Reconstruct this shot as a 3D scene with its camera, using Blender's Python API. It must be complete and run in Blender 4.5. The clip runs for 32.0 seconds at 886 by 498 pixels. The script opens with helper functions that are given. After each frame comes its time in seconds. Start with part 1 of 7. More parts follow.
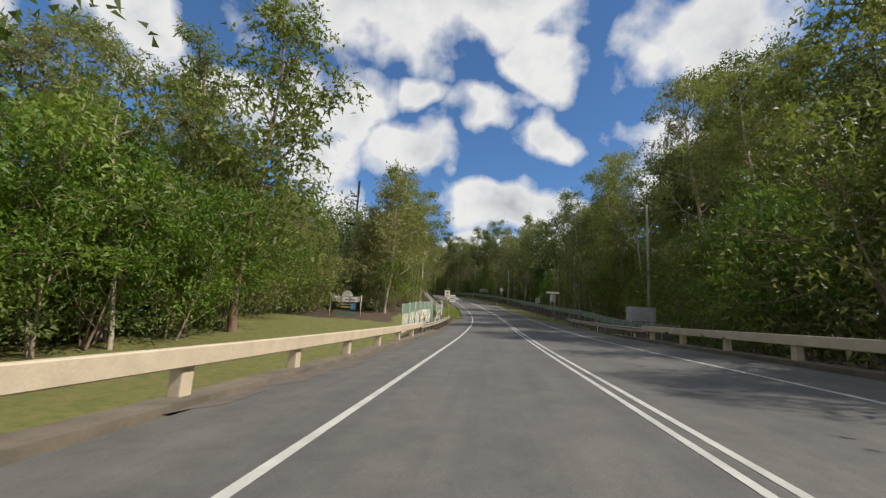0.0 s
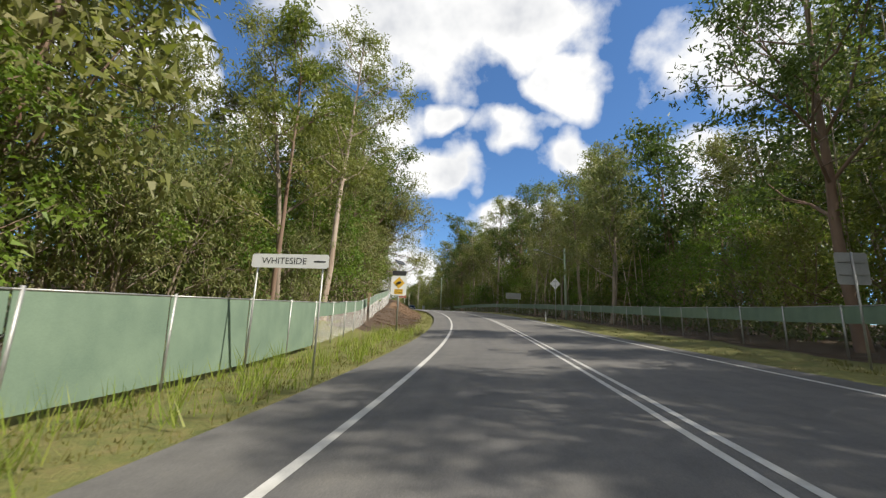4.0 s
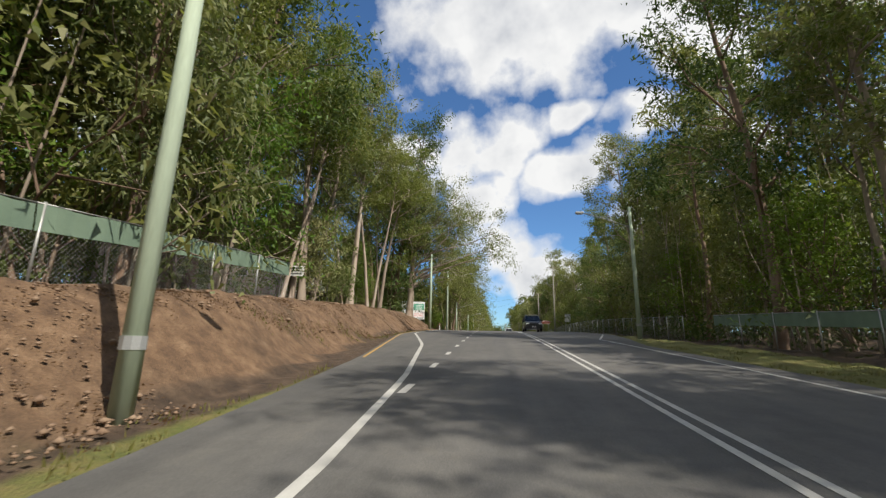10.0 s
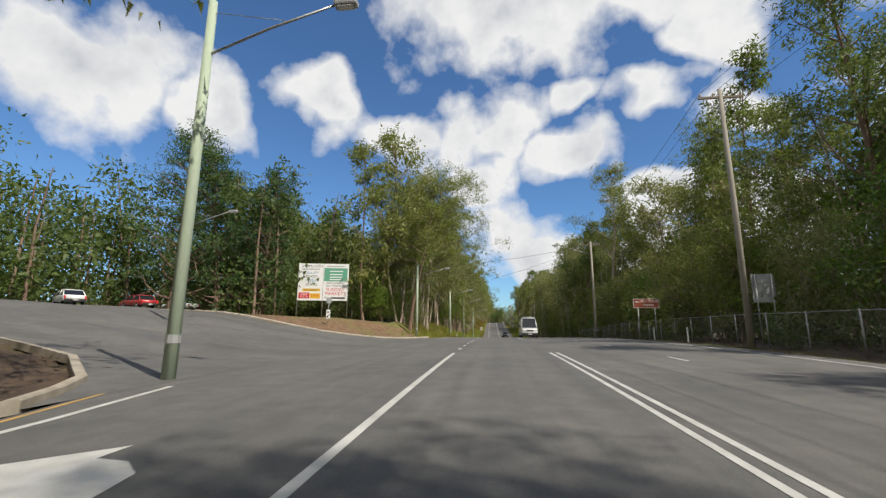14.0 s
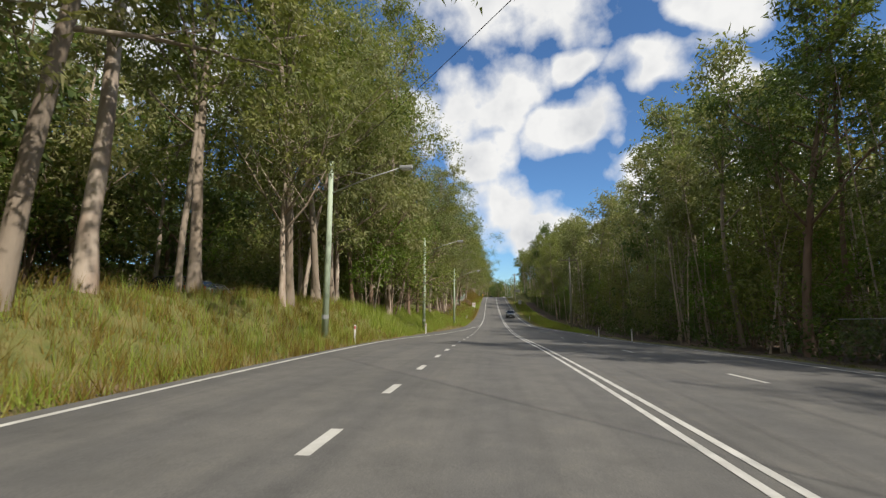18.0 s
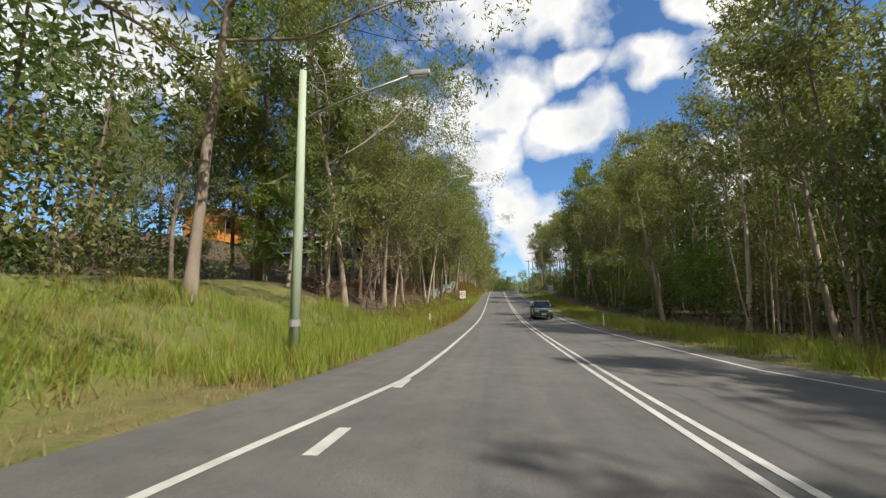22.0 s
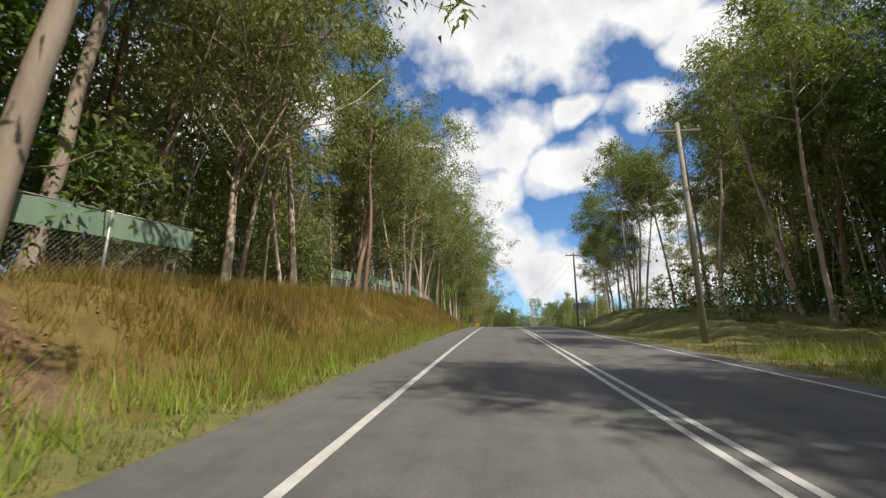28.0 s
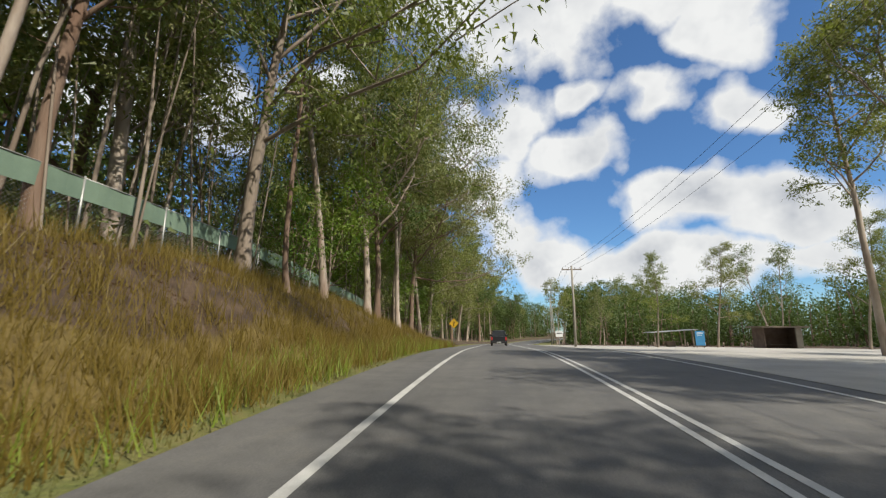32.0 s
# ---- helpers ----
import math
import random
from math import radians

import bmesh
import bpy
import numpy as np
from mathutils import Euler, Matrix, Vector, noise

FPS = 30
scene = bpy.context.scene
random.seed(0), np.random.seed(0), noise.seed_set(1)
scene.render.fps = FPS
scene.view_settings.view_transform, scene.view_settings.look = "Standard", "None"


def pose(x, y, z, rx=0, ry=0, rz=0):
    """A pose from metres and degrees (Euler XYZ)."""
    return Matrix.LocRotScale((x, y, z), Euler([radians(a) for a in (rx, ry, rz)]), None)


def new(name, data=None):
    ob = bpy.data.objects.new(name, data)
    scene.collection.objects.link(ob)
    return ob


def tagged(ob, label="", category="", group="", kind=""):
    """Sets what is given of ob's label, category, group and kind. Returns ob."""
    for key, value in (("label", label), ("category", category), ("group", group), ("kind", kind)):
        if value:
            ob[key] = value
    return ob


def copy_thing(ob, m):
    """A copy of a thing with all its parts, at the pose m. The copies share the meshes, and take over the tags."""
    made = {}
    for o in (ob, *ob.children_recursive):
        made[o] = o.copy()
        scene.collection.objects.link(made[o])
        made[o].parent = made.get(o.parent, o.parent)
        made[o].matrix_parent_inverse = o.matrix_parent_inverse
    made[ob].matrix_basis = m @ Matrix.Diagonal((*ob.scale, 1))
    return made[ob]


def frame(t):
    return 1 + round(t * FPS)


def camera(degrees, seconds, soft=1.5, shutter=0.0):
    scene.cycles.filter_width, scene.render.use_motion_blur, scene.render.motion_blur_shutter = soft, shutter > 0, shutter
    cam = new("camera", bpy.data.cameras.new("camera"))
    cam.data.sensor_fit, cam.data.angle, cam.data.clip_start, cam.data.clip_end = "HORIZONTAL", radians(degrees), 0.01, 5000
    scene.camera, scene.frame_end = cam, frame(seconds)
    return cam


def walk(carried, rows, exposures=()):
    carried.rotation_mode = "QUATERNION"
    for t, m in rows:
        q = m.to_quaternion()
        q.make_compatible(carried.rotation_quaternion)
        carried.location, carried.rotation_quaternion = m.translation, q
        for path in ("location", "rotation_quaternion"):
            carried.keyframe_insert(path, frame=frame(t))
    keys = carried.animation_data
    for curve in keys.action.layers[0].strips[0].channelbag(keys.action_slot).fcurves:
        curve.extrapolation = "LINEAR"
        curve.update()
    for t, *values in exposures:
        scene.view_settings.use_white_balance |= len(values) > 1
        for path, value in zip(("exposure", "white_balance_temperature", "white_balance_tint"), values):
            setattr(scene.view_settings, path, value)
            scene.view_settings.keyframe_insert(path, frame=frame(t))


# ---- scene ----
cam = camera(92.6, 32.0, soft=1.3, shutter=0.06)
# seconds, place, then the turn in degrees
PATH = [
    (0, 0.00, 0.00, 1.40, 99.67, -3.28, -1.49),
    (0.5, 1.17, 7.98, 1.53, 99.47, -3.14, -1.37),
    (1, 2.32, 15.91, 1.65, 99.69, -2.92, -1.46),
    (1.5, 3.44, 23.79, 1.80, 99.79, -2.71, -1.00),
    (2, 4.49, 31.63, 2.00, 100.41, -2.54, -0.48),
    (2.5, 5.46, 39.43, 2.27, 100.91, -2.42, 0.05),
    (3, 6.34, 47.19, 2.60, 101.27, -2.35, 0.75),
    (3.5, 7.11, 54.91, 3.00, 102.02, -2.28, 1.61),
    (4, 7.75, 62.61, 3.48, 102.53, -2.18, 2.74),
    (4.5, 8.21, 70.33, 4.02, 102.84, -2.04, 4.09),
    (5, 8.49, 78.05, 4.61, 103.16, -1.87, 5.51),
    (5.5, 8.59, 85.78, 5.25, 103.68, -1.69, 6.84),
    (6, 8.52, 93.50, 5.98, 104.47, -1.52, 8.02),
    (6.5, 8.24, 101.24, 6.77, 104.74, -1.35, 9.82),
    (7, 7.71, 109.01, 7.59, 104.65, -1.19, 11.67),
    (7.5, 6.91, 116.82, 8.39, 104.37, -1.04, 13.81),
    (8, 5.78, 124.64, 9.17, 104.24, -0.99, 16.36),
    (8.5, 4.33, 132.46, 9.91, 103.80, -1.03, 18.50),
    (9, 2.61, 140.28, 10.60, 103.44, -1.16, 20.13),
    (9.5, 0.70, 148.11, 11.25, 103.18, -1.26, 21.13),
    (10, -1.32, 155.94, 11.87, 102.99, -1.15, 21.66),
    (10.5, -3.40, 163.76, 12.48, 102.83, -0.82, 21.89),
    (11, -5.49, 171.54, 13.09, 103.24, -0.28, 21.91),
    (11.5, -7.56, 179.29, 13.68, 102.66, 0.25, 21.90),
    (12, -9.63, 186.98, 14.21, 102.31, 0.53, 21.90),
    (12.5, -11.68, 194.59, 14.66, 101.59, 0.53, 22.07),
    (13, -13.73, 202.10, 15.04, 101.27, 0.28, 22.13),
    (13.5, -15.74, 209.53, 15.37, 101.05, -0.04, 22.00),
    (14, -17.72, 216.87, 15.65, 100.63, -0.34, 21.97),
    (14.5, -19.69, 224.15, 15.86, 100.05, -0.63, 22.03),
    (15, -21.64, 231.34, 16.00, 99.43, -0.92, 22.09),
    (15.5, -23.57, 238.45, 16.07, 98.95, -1.16, 22.06),
    (16, -25.48, 245.51, 16.09, 98.67, -1.23, 21.97),
    (16.5, -27.36, 252.52, 16.09, 98.74, -1.13, 21.96),
    (17, -29.23, 259.48, 16.08, 98.42, -0.86, 21.77),
    (17.5, -31.07, 266.41, 16.02, 98.14, -0.55, 21.84),
    (18, -32.92, 273.33, 15.91, 97.39, -0.25, 21.90),
    (18.5, -34.78, 280.23, 15.74, 97.16, 0.04, 21.90),
    (19, -36.62, 287.14, 15.53, 96.91, 0.33, 21.82),
    (19.5, -38.47, 294.05, 15.27, 96.43, 0.59, 21.80),
    (20, -40.32, 300.93, 14.95, 95.74, 0.76, 22.10),
    (20.5, -42.20, 307.81, 14.63, 96.23, 0.83, 22.34),
    (21, -44.12, 314.68, 14.36, 96.83, 0.81, 22.56),
    (21.5, -46.06, 321.56, 14.15, 97.21, 0.77, 22.79),
    (22, -48.03, 328.47, 14.00, 97.81, 0.71, 22.76),
    (22.5, -49.97, 335.40, 13.92, 98.16, 0.65, 22.35),
    (23, -51.90, 342.37, 13.89, 98.86, 0.59, 22.30),
    (23.5, -53.83, 349.37, 13.90, 98.74, 0.52, 22.35),
    (24, -55.77, 356.40, 13.92, 98.79, 0.45, 22.27),
    (24.5, -57.71, 363.45, 14.00, 99.70, 0.37, 22.29),
    (25, -59.66, 370.50, 14.17, 100.53, 0.28, 22.40),
    (25.5, -61.64, 377.56, 14.45, 101.14, 0.19, 22.69),
    (26, -63.66, 384.65, 14.80, 101.66, 0.12, 22.79),
    (26.5, -65.68, 391.77, 15.20, 102.05, 0.05, 22.81),
    (27, -67.72, 398.90, 15.66, 102.33, -0.01, 22.77),
    (27.5, -69.75, 406.05, 16.14, 102.52, -0.06, 22.73),
    (28, -71.78, 413.20, 16.65, 102.71, -0.11, 22.68),
    (28.5, -73.78, 420.32, 17.18, 102.92, -0.13, 22.57),
    (29, -75.74, 427.35, 17.71, 102.73, -0.15, 22.42),
    (29.5, -77.66, 434.28, 18.21, 102.53, -0.16, 22.25),
    (30, -79.53, 441.11, 18.69, 102.53, -0.18, 22.18),
    (30.5, -81.38, 447.84, 19.16, 102.62, -0.21, 22.33),
    (31, -83.22, 454.45, 19.59, 102.11, -0.25, 22.47),
    (31.5, -85.04, 460.95, 19.97, 101.72, -0.29, 22.57),
    (32, -86.84, 467.34, 20.29, 101.07, -0.31, 22.65),
]
walk(cam, [(t, pose(*row)) for t, *row in PATH], exposures=[(0, 0.02, 6500, 10), (1.5, 0.16, 6500, 10), (3, 0.42, 6550, 10), (6, 0.3, 6500, 10), (10, 0.2, 6480, 10), (16, 0.08, 6500, 10), (20, 0.28, 6550, 10), (25, 0.34, 6550, 10), (28, 0.28, 6550, 10), (30, 0.12, 6500, 10), (32, 0.12, 6450, 9)])

# ---- light ----
SUN_AZ, SUN_EL = 111.0, 48.0  # degrees clockwise from +y, and above the horizon
world = bpy.data.worlds.new("world")
scene.world = world
world.use_nodes = True
wn, wl = world.node_tree.nodes, world.node_tree.links
wn.clear()


def wmath(op, a, b=None, c=None, clamp=False):
    n = wn.new("ShaderNodeMath")
    n.operation, n.use_clamp = op, clamp
    for k, v in enumerate((a, b, c)):
        if v is None:
            continue
        if isinstance(v, (int, float)):
            n.inputs[k].default_value = v
        else:
            wl.new(v, n.inputs[k])
    return n.outputs[0]


sky = wn.new("ShaderNodeTexSky")
sky.sky_type, sky.sun_disc = "NISHITA", False
sky.sun_elevation, sky.sun_rotation = radians(SUN_EL), radians(SUN_AZ)
sky.air_density, sky.dust_density, sky.ozone_density = 1.0, 0.3, 2.5
tc = wn.new("ShaderNodeTexCoord")
sep = wn.new("ShaderNodeSeparateXYZ")
wl.new(tc.outputs["Generated"], sep.inputs[0])
az0 = wmath("MULTIPLY", wmath("ARCTAN2", sep.outputs[0], sep.outputs[1]), 180 / math.pi)
el0 = wmath("MULTIPLY", wmath("ARCSINE", sep.outputs[2]), 180 / math.pi)


def wnoise(scale, detail, rough=0.55, shift=0.0):
    n = wn.new("ShaderNodeTexNoise")
    n.inputs["Scale"].default_value, n.inputs["Detail"].default_value, n.inputs["Roughness"].default_value = scale, detail, rough
    mp = wn.new("ShaderNodeMapping")
    mp.inputs["Location"].default_value = (shift, shift * 0.7, shift * 1.3)
    wl.new(tc.outputs["Generated"], mp.inputs[0])
    wl.new(mp.outputs[0], n.inputs["Vector"])
    return n.outputs["Fac"]


# the heaps' outlines wander
az = wmath("ADD", az0, wmath("MULTIPLY", wmath("SUBTRACT", wnoise(6.5, 2.0, 0.5, 3.1), 0.5), 13.0))
el = wmath("ADD", el0, wmath("MULTIPLY", wmath("SUBTRACT", wnoise(6.5, 2.0, 0.5, 7.7), 0.5), 9.0))
# cumulus heaps: azimuth, elevation, half width, half height
HEAPS = [(-12, 40.5, 23, 9.5), (8, 40, 14, 6.5), (13.2, 33.2, 6.2, 4.6), (5.2, 28.2, 6.4, 3.5), (-5.6, 29.6, 3.8, 2.4), (-14.5, 26.6, 8.5, 5.4), (-30, 25, 11, 4.6),
         (-4.5, 22.6, 8.5, 4.2), (-16, 19.5, 6.4, 6.6), (-14, 12.5, 7.5, 5.6), (-9.5, 9.2, 8, 4.2), (8.5, 15.2, 9.5, 4.8),
         (18, 13, 10, 5.2), (15.6, 24.4, 4.6, 3.2), (-39, 29, 7, 5), (-53, 25, 6, 5.5), (-64, 25, 9, 8), (34, 19, 12, 7), (8, 7.0, 22, 4.2), (36, 33, 11, 7)]
heap = None
for a0, e0, ra, re in HEAPS:
    u = wmath("MULTIPLY", wmath("SUBTRACT", az, a0), 1 / ra)
    v = wmath("MULTIPLY", wmath("SUBTRACT", el, e0), 1 / re)
    one = wmath("SUBTRACT", 1.0, wmath("SQRT", wmath("ADD", wmath("MULTIPLY", u, u), wmath("MULTIPLY", v, v))))
    heap = one if heap is None else wmath("SMOOTH_MAX", heap, one, 0.06)


puff, wide, soft_n = wnoise(9.0, 6.0, 0.52), wnoise(2.6, 3.0), wnoise(7.0, 4.0)
# away from the road's view: unseen broken cumulus, its cover raised as fill light
aside = wmath("MULTIPLY", wmath("SUBTRACT", wmath("ABSOLUTE", wmath("ADD", az0, 8)), 58), 0.05, clamp=True)
broken = wmath("MULTIPLY", wmath("SUBTRACT", wide, 0.38), 5.0)
field = wmath("ADD", wmath("MULTIPLY", wmath("MAXIMUM", heap, -1.5), wmath("SUBTRACT", 1.0, aside)), wmath("MULTIPLY", broken, aside))
field = wmath("ADD", field, wmath("MULTIPLY", wmath("SUBTRACT", puff, 0.5), 1.7))
cover = wmath("MULTIPLY", wmath("SUBTRACT", field, 0.02), 2.4, clamp=True)
cover = wmath("MULTIPLY", cover, wmath("MULTIPLY", el0, 0.5, clamp=True))
thick = wmath("MULTIPLY", wmath("SUBTRACT", field, 0.2), 1.1, clamp=True)
shade = wn.new("ShaderNodeMix")
shade.data_type = "RGBA"
shade.inputs["A"].default_value, shade.inputs["B"].default_value = (0.94, 0.94, 0.93, 1), (0.46, 0.49, 0.55, 1)
wl.new(wmath("MULTIPLY", wmath("MULTIPLY", thick, wmath("MULTIPLY", wmath("SUBTRACT", soft_n, 0.4), 4.0, clamp=True)), 1.0, clamp=True), shade.inputs["Factor"])
bg_sky, bg_cloud, mixs, wout = wn.new("ShaderNodeBackground"), wn.new("ShaderNodeBackground"), wn.new("ShaderNodeMixShader"), wn.new("ShaderNodeOutputWorld")
tint = wn.new("ShaderNodeMix")
tint.data_type, tint.blend_type = "RGBA", "MULTIPLY"
tint.inputs["Factor"].default_value, tint.inputs["B"].default_value = 1.0, (0.64, 0.9, 1.13, 1)
wl.new(sky.outputs[0], tint.inputs["A"])
wl.new(tint.outputs["Result"], bg_sky.inputs[0])
wl.new(shade.outputs["Result"], bg_cloud.inputs[0])
bg_sky.inputs[1].default_value, bg_cloud.inputs[1].default_value = 0.11, 0.86
wl.new(cover, mixs.inputs[0])
wl.new(bg_sky.outputs[0], mixs.inputs[1])
wl.new(bg_cloud.outputs[0], mixs.inputs[2])
wl.new(mixs.outputs[0], wout.inputs[0])

sun = new("sun", bpy.data.lights.new("sun", "SUN"))
sun.data.energy, sun.data.angle, sun.data.color = 5.0, radians(0.55), (1.0, 0.935, 0.82)
sd_ = Vector((math.sin(radians(SUN_AZ)) * math.cos(radians(SUN_EL)), math.cos(radians(SUN_AZ)) * math.cos(radians(SUN_EL)), math.sin(radians(SUN_EL))))
sun.matrix_world = Matrix.Translation((0, 200, 120)) @ sd_.to_track_quat("Z", "Y").to_matrix().to_4x4()

# ---- the road's own frame: s metres along, d metres right of the double line, z above the surface ----
EYE = 1.40
ASIDE = [(0, 1.96), (1, 1.78), (2, 1.79), (3, 1.91), (3.5, 1.93), (5.5, 2.10), (7, 2.19), (8, 2.13), (10, 2.15), (12, 2.25), (13, 2.17), (15.5, 2.07),
         (17, 1.99), (18, 1.95), (19, 1.86), (20, 1.79), (21, 1.82), (22, 1.99), (25, 1.96), (28, 2.03), (30, 2.01), (32, 2.09)]
pth = np.array(PATH)
tt = np.arange(0, 32.01, 0.1)
way = np.stack([np.interp(tt, pth[:, 0], pth[:, k]) for k in (1, 2, 3)], 1)
for _ in range(4):  # rounds the corners of the rows
    way[1:-1] = (way[:-2] + 2 * way[1:-1] + way[2:]) / 4
bank_t = np.tan(np.radians(-np.interp(tt, pth[:, 0], pth[:, 5])))
g_ = np.gradient(way, axis=0)
g_ /= np.linalg.norm(g_[:, :2], axis=1)[:, None]
mid = way + np.stack([g_[:, 1], -g_[:, 0], 0 * tt], 1) * np.interp(tt, *np.array(ASIDE).T)[:, None] - [0, 0, EYE]
back = mid[0] - g_[0] * [1, 1, 0.6] * np.arange(120, 0, -1.5)[:, None]
k_ = np.arange(1.5, 900, 1.5)
turn = np.radians(-0.13 * np.clip(k_ - 70, 0, 200))  # past the end it bends gently right
h0 = math.atan2(-g_[-1][0], g_[-1][1])
step = np.stack([-np.sin(h0 + turn), np.cos(h0 + turn), g_[-1][2] * np.clip(1 - k_ / 18, -0.55, 1) * (k_ < 150) + 0.004], 1) * 1.5
ahead = mid[-1] + np.cumsum(step, 0)
LINE = np.concatenate([back, mid, ahead])
for _ in range(6):
    LINE[1:-1] = (LINE[:-2] + 2 * LINE[1:-1] + LINE[2:]) / 4
BANK = np.concatenate([np.full(len(back), bank_t[0]) * 0.3, bank_t, np.zeros(len(ahead))])
for _ in range(40):
    BANK[1:-1] = (BANK[:-2] + 2 * BANK[1:-1] + BANK[2:]) / 4
SS = np.r_[0, np.cumsum(np.linalg.norm(np.diff(LINE[:, :2], axis=0), axis=1))]
SS -= SS[len(back)]
TAN = np.gradient(LINE, axis=0)
TAN /= np.linalg.norm(TAN[:, :2], axis=1)[:, None]


def at(s, d, z=0.0):
    """A place by the road's frame; arrays or numbers."""
    s, d, z = np.broadcast_arrays(np.asarray(s, float), np.asarray(d, float), np.asarray(z, float))
    p = np.stack([np.interp(s, SS, LINE[:, k]) for k in range(3)], -1)
    tx, ty, b = np.interp(s, SS, TAN[:, 0]), np.interp(s, SS, TAN[:, 1]), np.interp(s, SS, BANK)
    return p + np.stack([ty * d, -tx * d, z + b * (np.clip(d, -12, 12) + 2.2)], -1)


def heading(s):
    """Degrees by which the road points left of +y at s."""
    return math.degrees(math.atan2(-np.interp(s, SS, TAN[:, 0]), np.interp(s, SS, TAN[:, 1])))


def place(s, d, z=0.0, turn=0.0):
    """The pose of a thing whose y runs along the road."""
    return pose(*at(s, d, z), 0, 0, heading(s) + turn)


# left verge: s, where the bank starts and ends, its height; then the same to the right
LEFT = np.array([(-120, 7.5, 9.5, -1.4), (16, 7.5, 9.5, -1.2), (30, 7.5, 9.0, -0.5), (44, 8, 9.5, 0.05), (60, 8, 12, 0), (90, 8, 12, 0.2), (100, 8, 11.5, 0.5), (115, 7.4, 10.5, 1.0),
                 (130, 6.9, 10, 1.45), (150, 6.8, 9.6, 1.8), (170, 7.5, 10.5, 2.1), (185, 9.4, 12, 2.0), (205, 9.4, 13, 2.0), (218, 9.6, 14, 1.9), (225, 9.8, 22, 1.4), (231, 9.6, 40, 3.0),
                 (262, 9.6, 40, 3.0), (271, 11.5, 26, 2.6), (278, 10.5, 15, 2.0), (300, 9.2, 13.5, 2.2), (320, 8.8, 13, 2.2), (345, 7.8, 14, 2.3), (365, 7.3, 20, 3.5), (385, 7.3, 24, 5.0), (402, 7.3, 24, 4.8),
                 (412, 7, 18, 3.6), (430, 6.8, 10.5, 2.0), (455, 6.8, 11.5, 2.8), (480, 7, 12.5, 3.6), (500, 7, 12.5, 3.2), (525, 7, 12, 1.6), (580, 7, 12, 0.6), (1000, 7, 12, 0.6)])
RIGHT = np.array([(-120, 7.5, 10, -1.2), (40, 7.5, 10, -0.9), (60, 7, 12, -0.2), (150, 7, 12, -0.1), (300, 10, 14, -0.3), (400, 7, 12, 0.1), (445, 7, 12, 0.4), (460, 6.8, 13, 1.3), (474, 6.6, 13, 2.0), (484, 7.5, 14, 1.9), (491, 12, 20, 0.9), (498, 40, 70, 0.2), (560, 40, 70, 0.2), (1000, 20, 30, 0.3)])


def rise(s, d):
    """The ground's height over the road's surface."""
    s, d = np.broadcast_arrays(np.asarray(s, float), np.asarray(d, float))
    out = np.zeros(s.shape)
    for tab, sign in ((LEFT, -1), (RIGHT, 1)):
        a, b, h = (np.interp(s, tab[:, 0], tab[:, k]) for k in (1, 2, 3))
        u = np.clip((d * sign - a) / (b - a), 0, 1)
        far = np.clip((d * sign - b) / 60, 0, 1)
        wob = 0.16 * np.sin(s * 0.61 + 1.7 * np.sin(s * 0.13)) * u * (1 - u) * 2 * np.abs(h)
        if sign < 0:  # the knoll behind the houses
            far = far + 6.8 * np.clip((-d - 24) / 30, 0, 1) * np.exp(-((s - 405) / 30) ** 2)
        out = out + np.where(d * sign > a, h * (u * u * (3 - 2 * u)) + wob + far * 1.2, 0)
    return out


def ground(s, d, z=0.0):
    return at(s, d, rise(s, d) + z - 0.05 * (np.abs(np.asarray(d)) < 40))


def stand(s, d, turn=0.0, z=0.0):
    return pose(*ground(s, d, z), 0, 0, heading(s) + turn)


# ---- materials ----
def material(name, rough=0.6, metal=0.0):
    m = bpy.data.materials.new(name)
    m.use_nodes = True
    b = m.node_tree.nodes["Principled BSDF"]
    b.inputs["Roughness"].default_value, b.inputs["Metallic"].default_value = rough, metal
    return m, m.node_tree.nodes, m.node_tree.links, b


def ramp(nodes, links, fac, stops):
    r = nodes.new("ShaderNodeValToRGB")
    while len(r.color_ramp.elements) < len(stops):
        r.color_ramp.elements.new(0.5)
    for e, (p, c) in zip(r.color_ramp.elements, stops):
        e.position, e.color = p, (*c, 1)
    links.new(fac, r.inputs[0])
    return r.outputs[0]


def noise_of(nodes, links, scale, detail=3.0, rough=0.55, vec=None, squash=None):
    n = nodes.new("ShaderNodeTexNoise")
    n.inputs["Scale"].default_value, n.inputs["Detail"].default_value, n.inputs["Roughness"].default_value = scale, detail, rough
    if vec is None:
        vec = nodes.new("ShaderNodeTexCoord").outputs["Object"]
    if squash:
        mp = nodes.new("ShaderNodeMapping")
        mp.inputs["Scale"].default_value = squash
        links.new(vec, mp.inputs[0])
        vec = mp.outputs[0]
    links.new(vec, n.inputs["Vector"])
    return n.outputs["Fac"]


def blend(nodes, links, fac, a, b, kind="MIX"):
    n = nodes.new("ShaderNodeMix")
    n.data_type, n.blend_type = "RGBA", kind
    for key, v in (("Factor", fac), ("A", a), ("B", b)):
        if isinstance(v, float):
            n.inputs[key].default_value = v
        elif isinstance(v, tuple):
            n.inputs[key].default_value = (*v, 1)
        else:
            links.new(v, n.inputs[key])
    return n.outputs["Result"]


def bump(nodes, links, bsdf, height, strength, distance):
    n = nodes.new("ShaderNodeBump")
    n.inputs["Strength"].default_value, n.inputs["Distance"].default_value = strength, distance
    links.new(height, n.inputs["Height"])
    links.new(n.outputs[0], bsdf.inputs["Normal"])


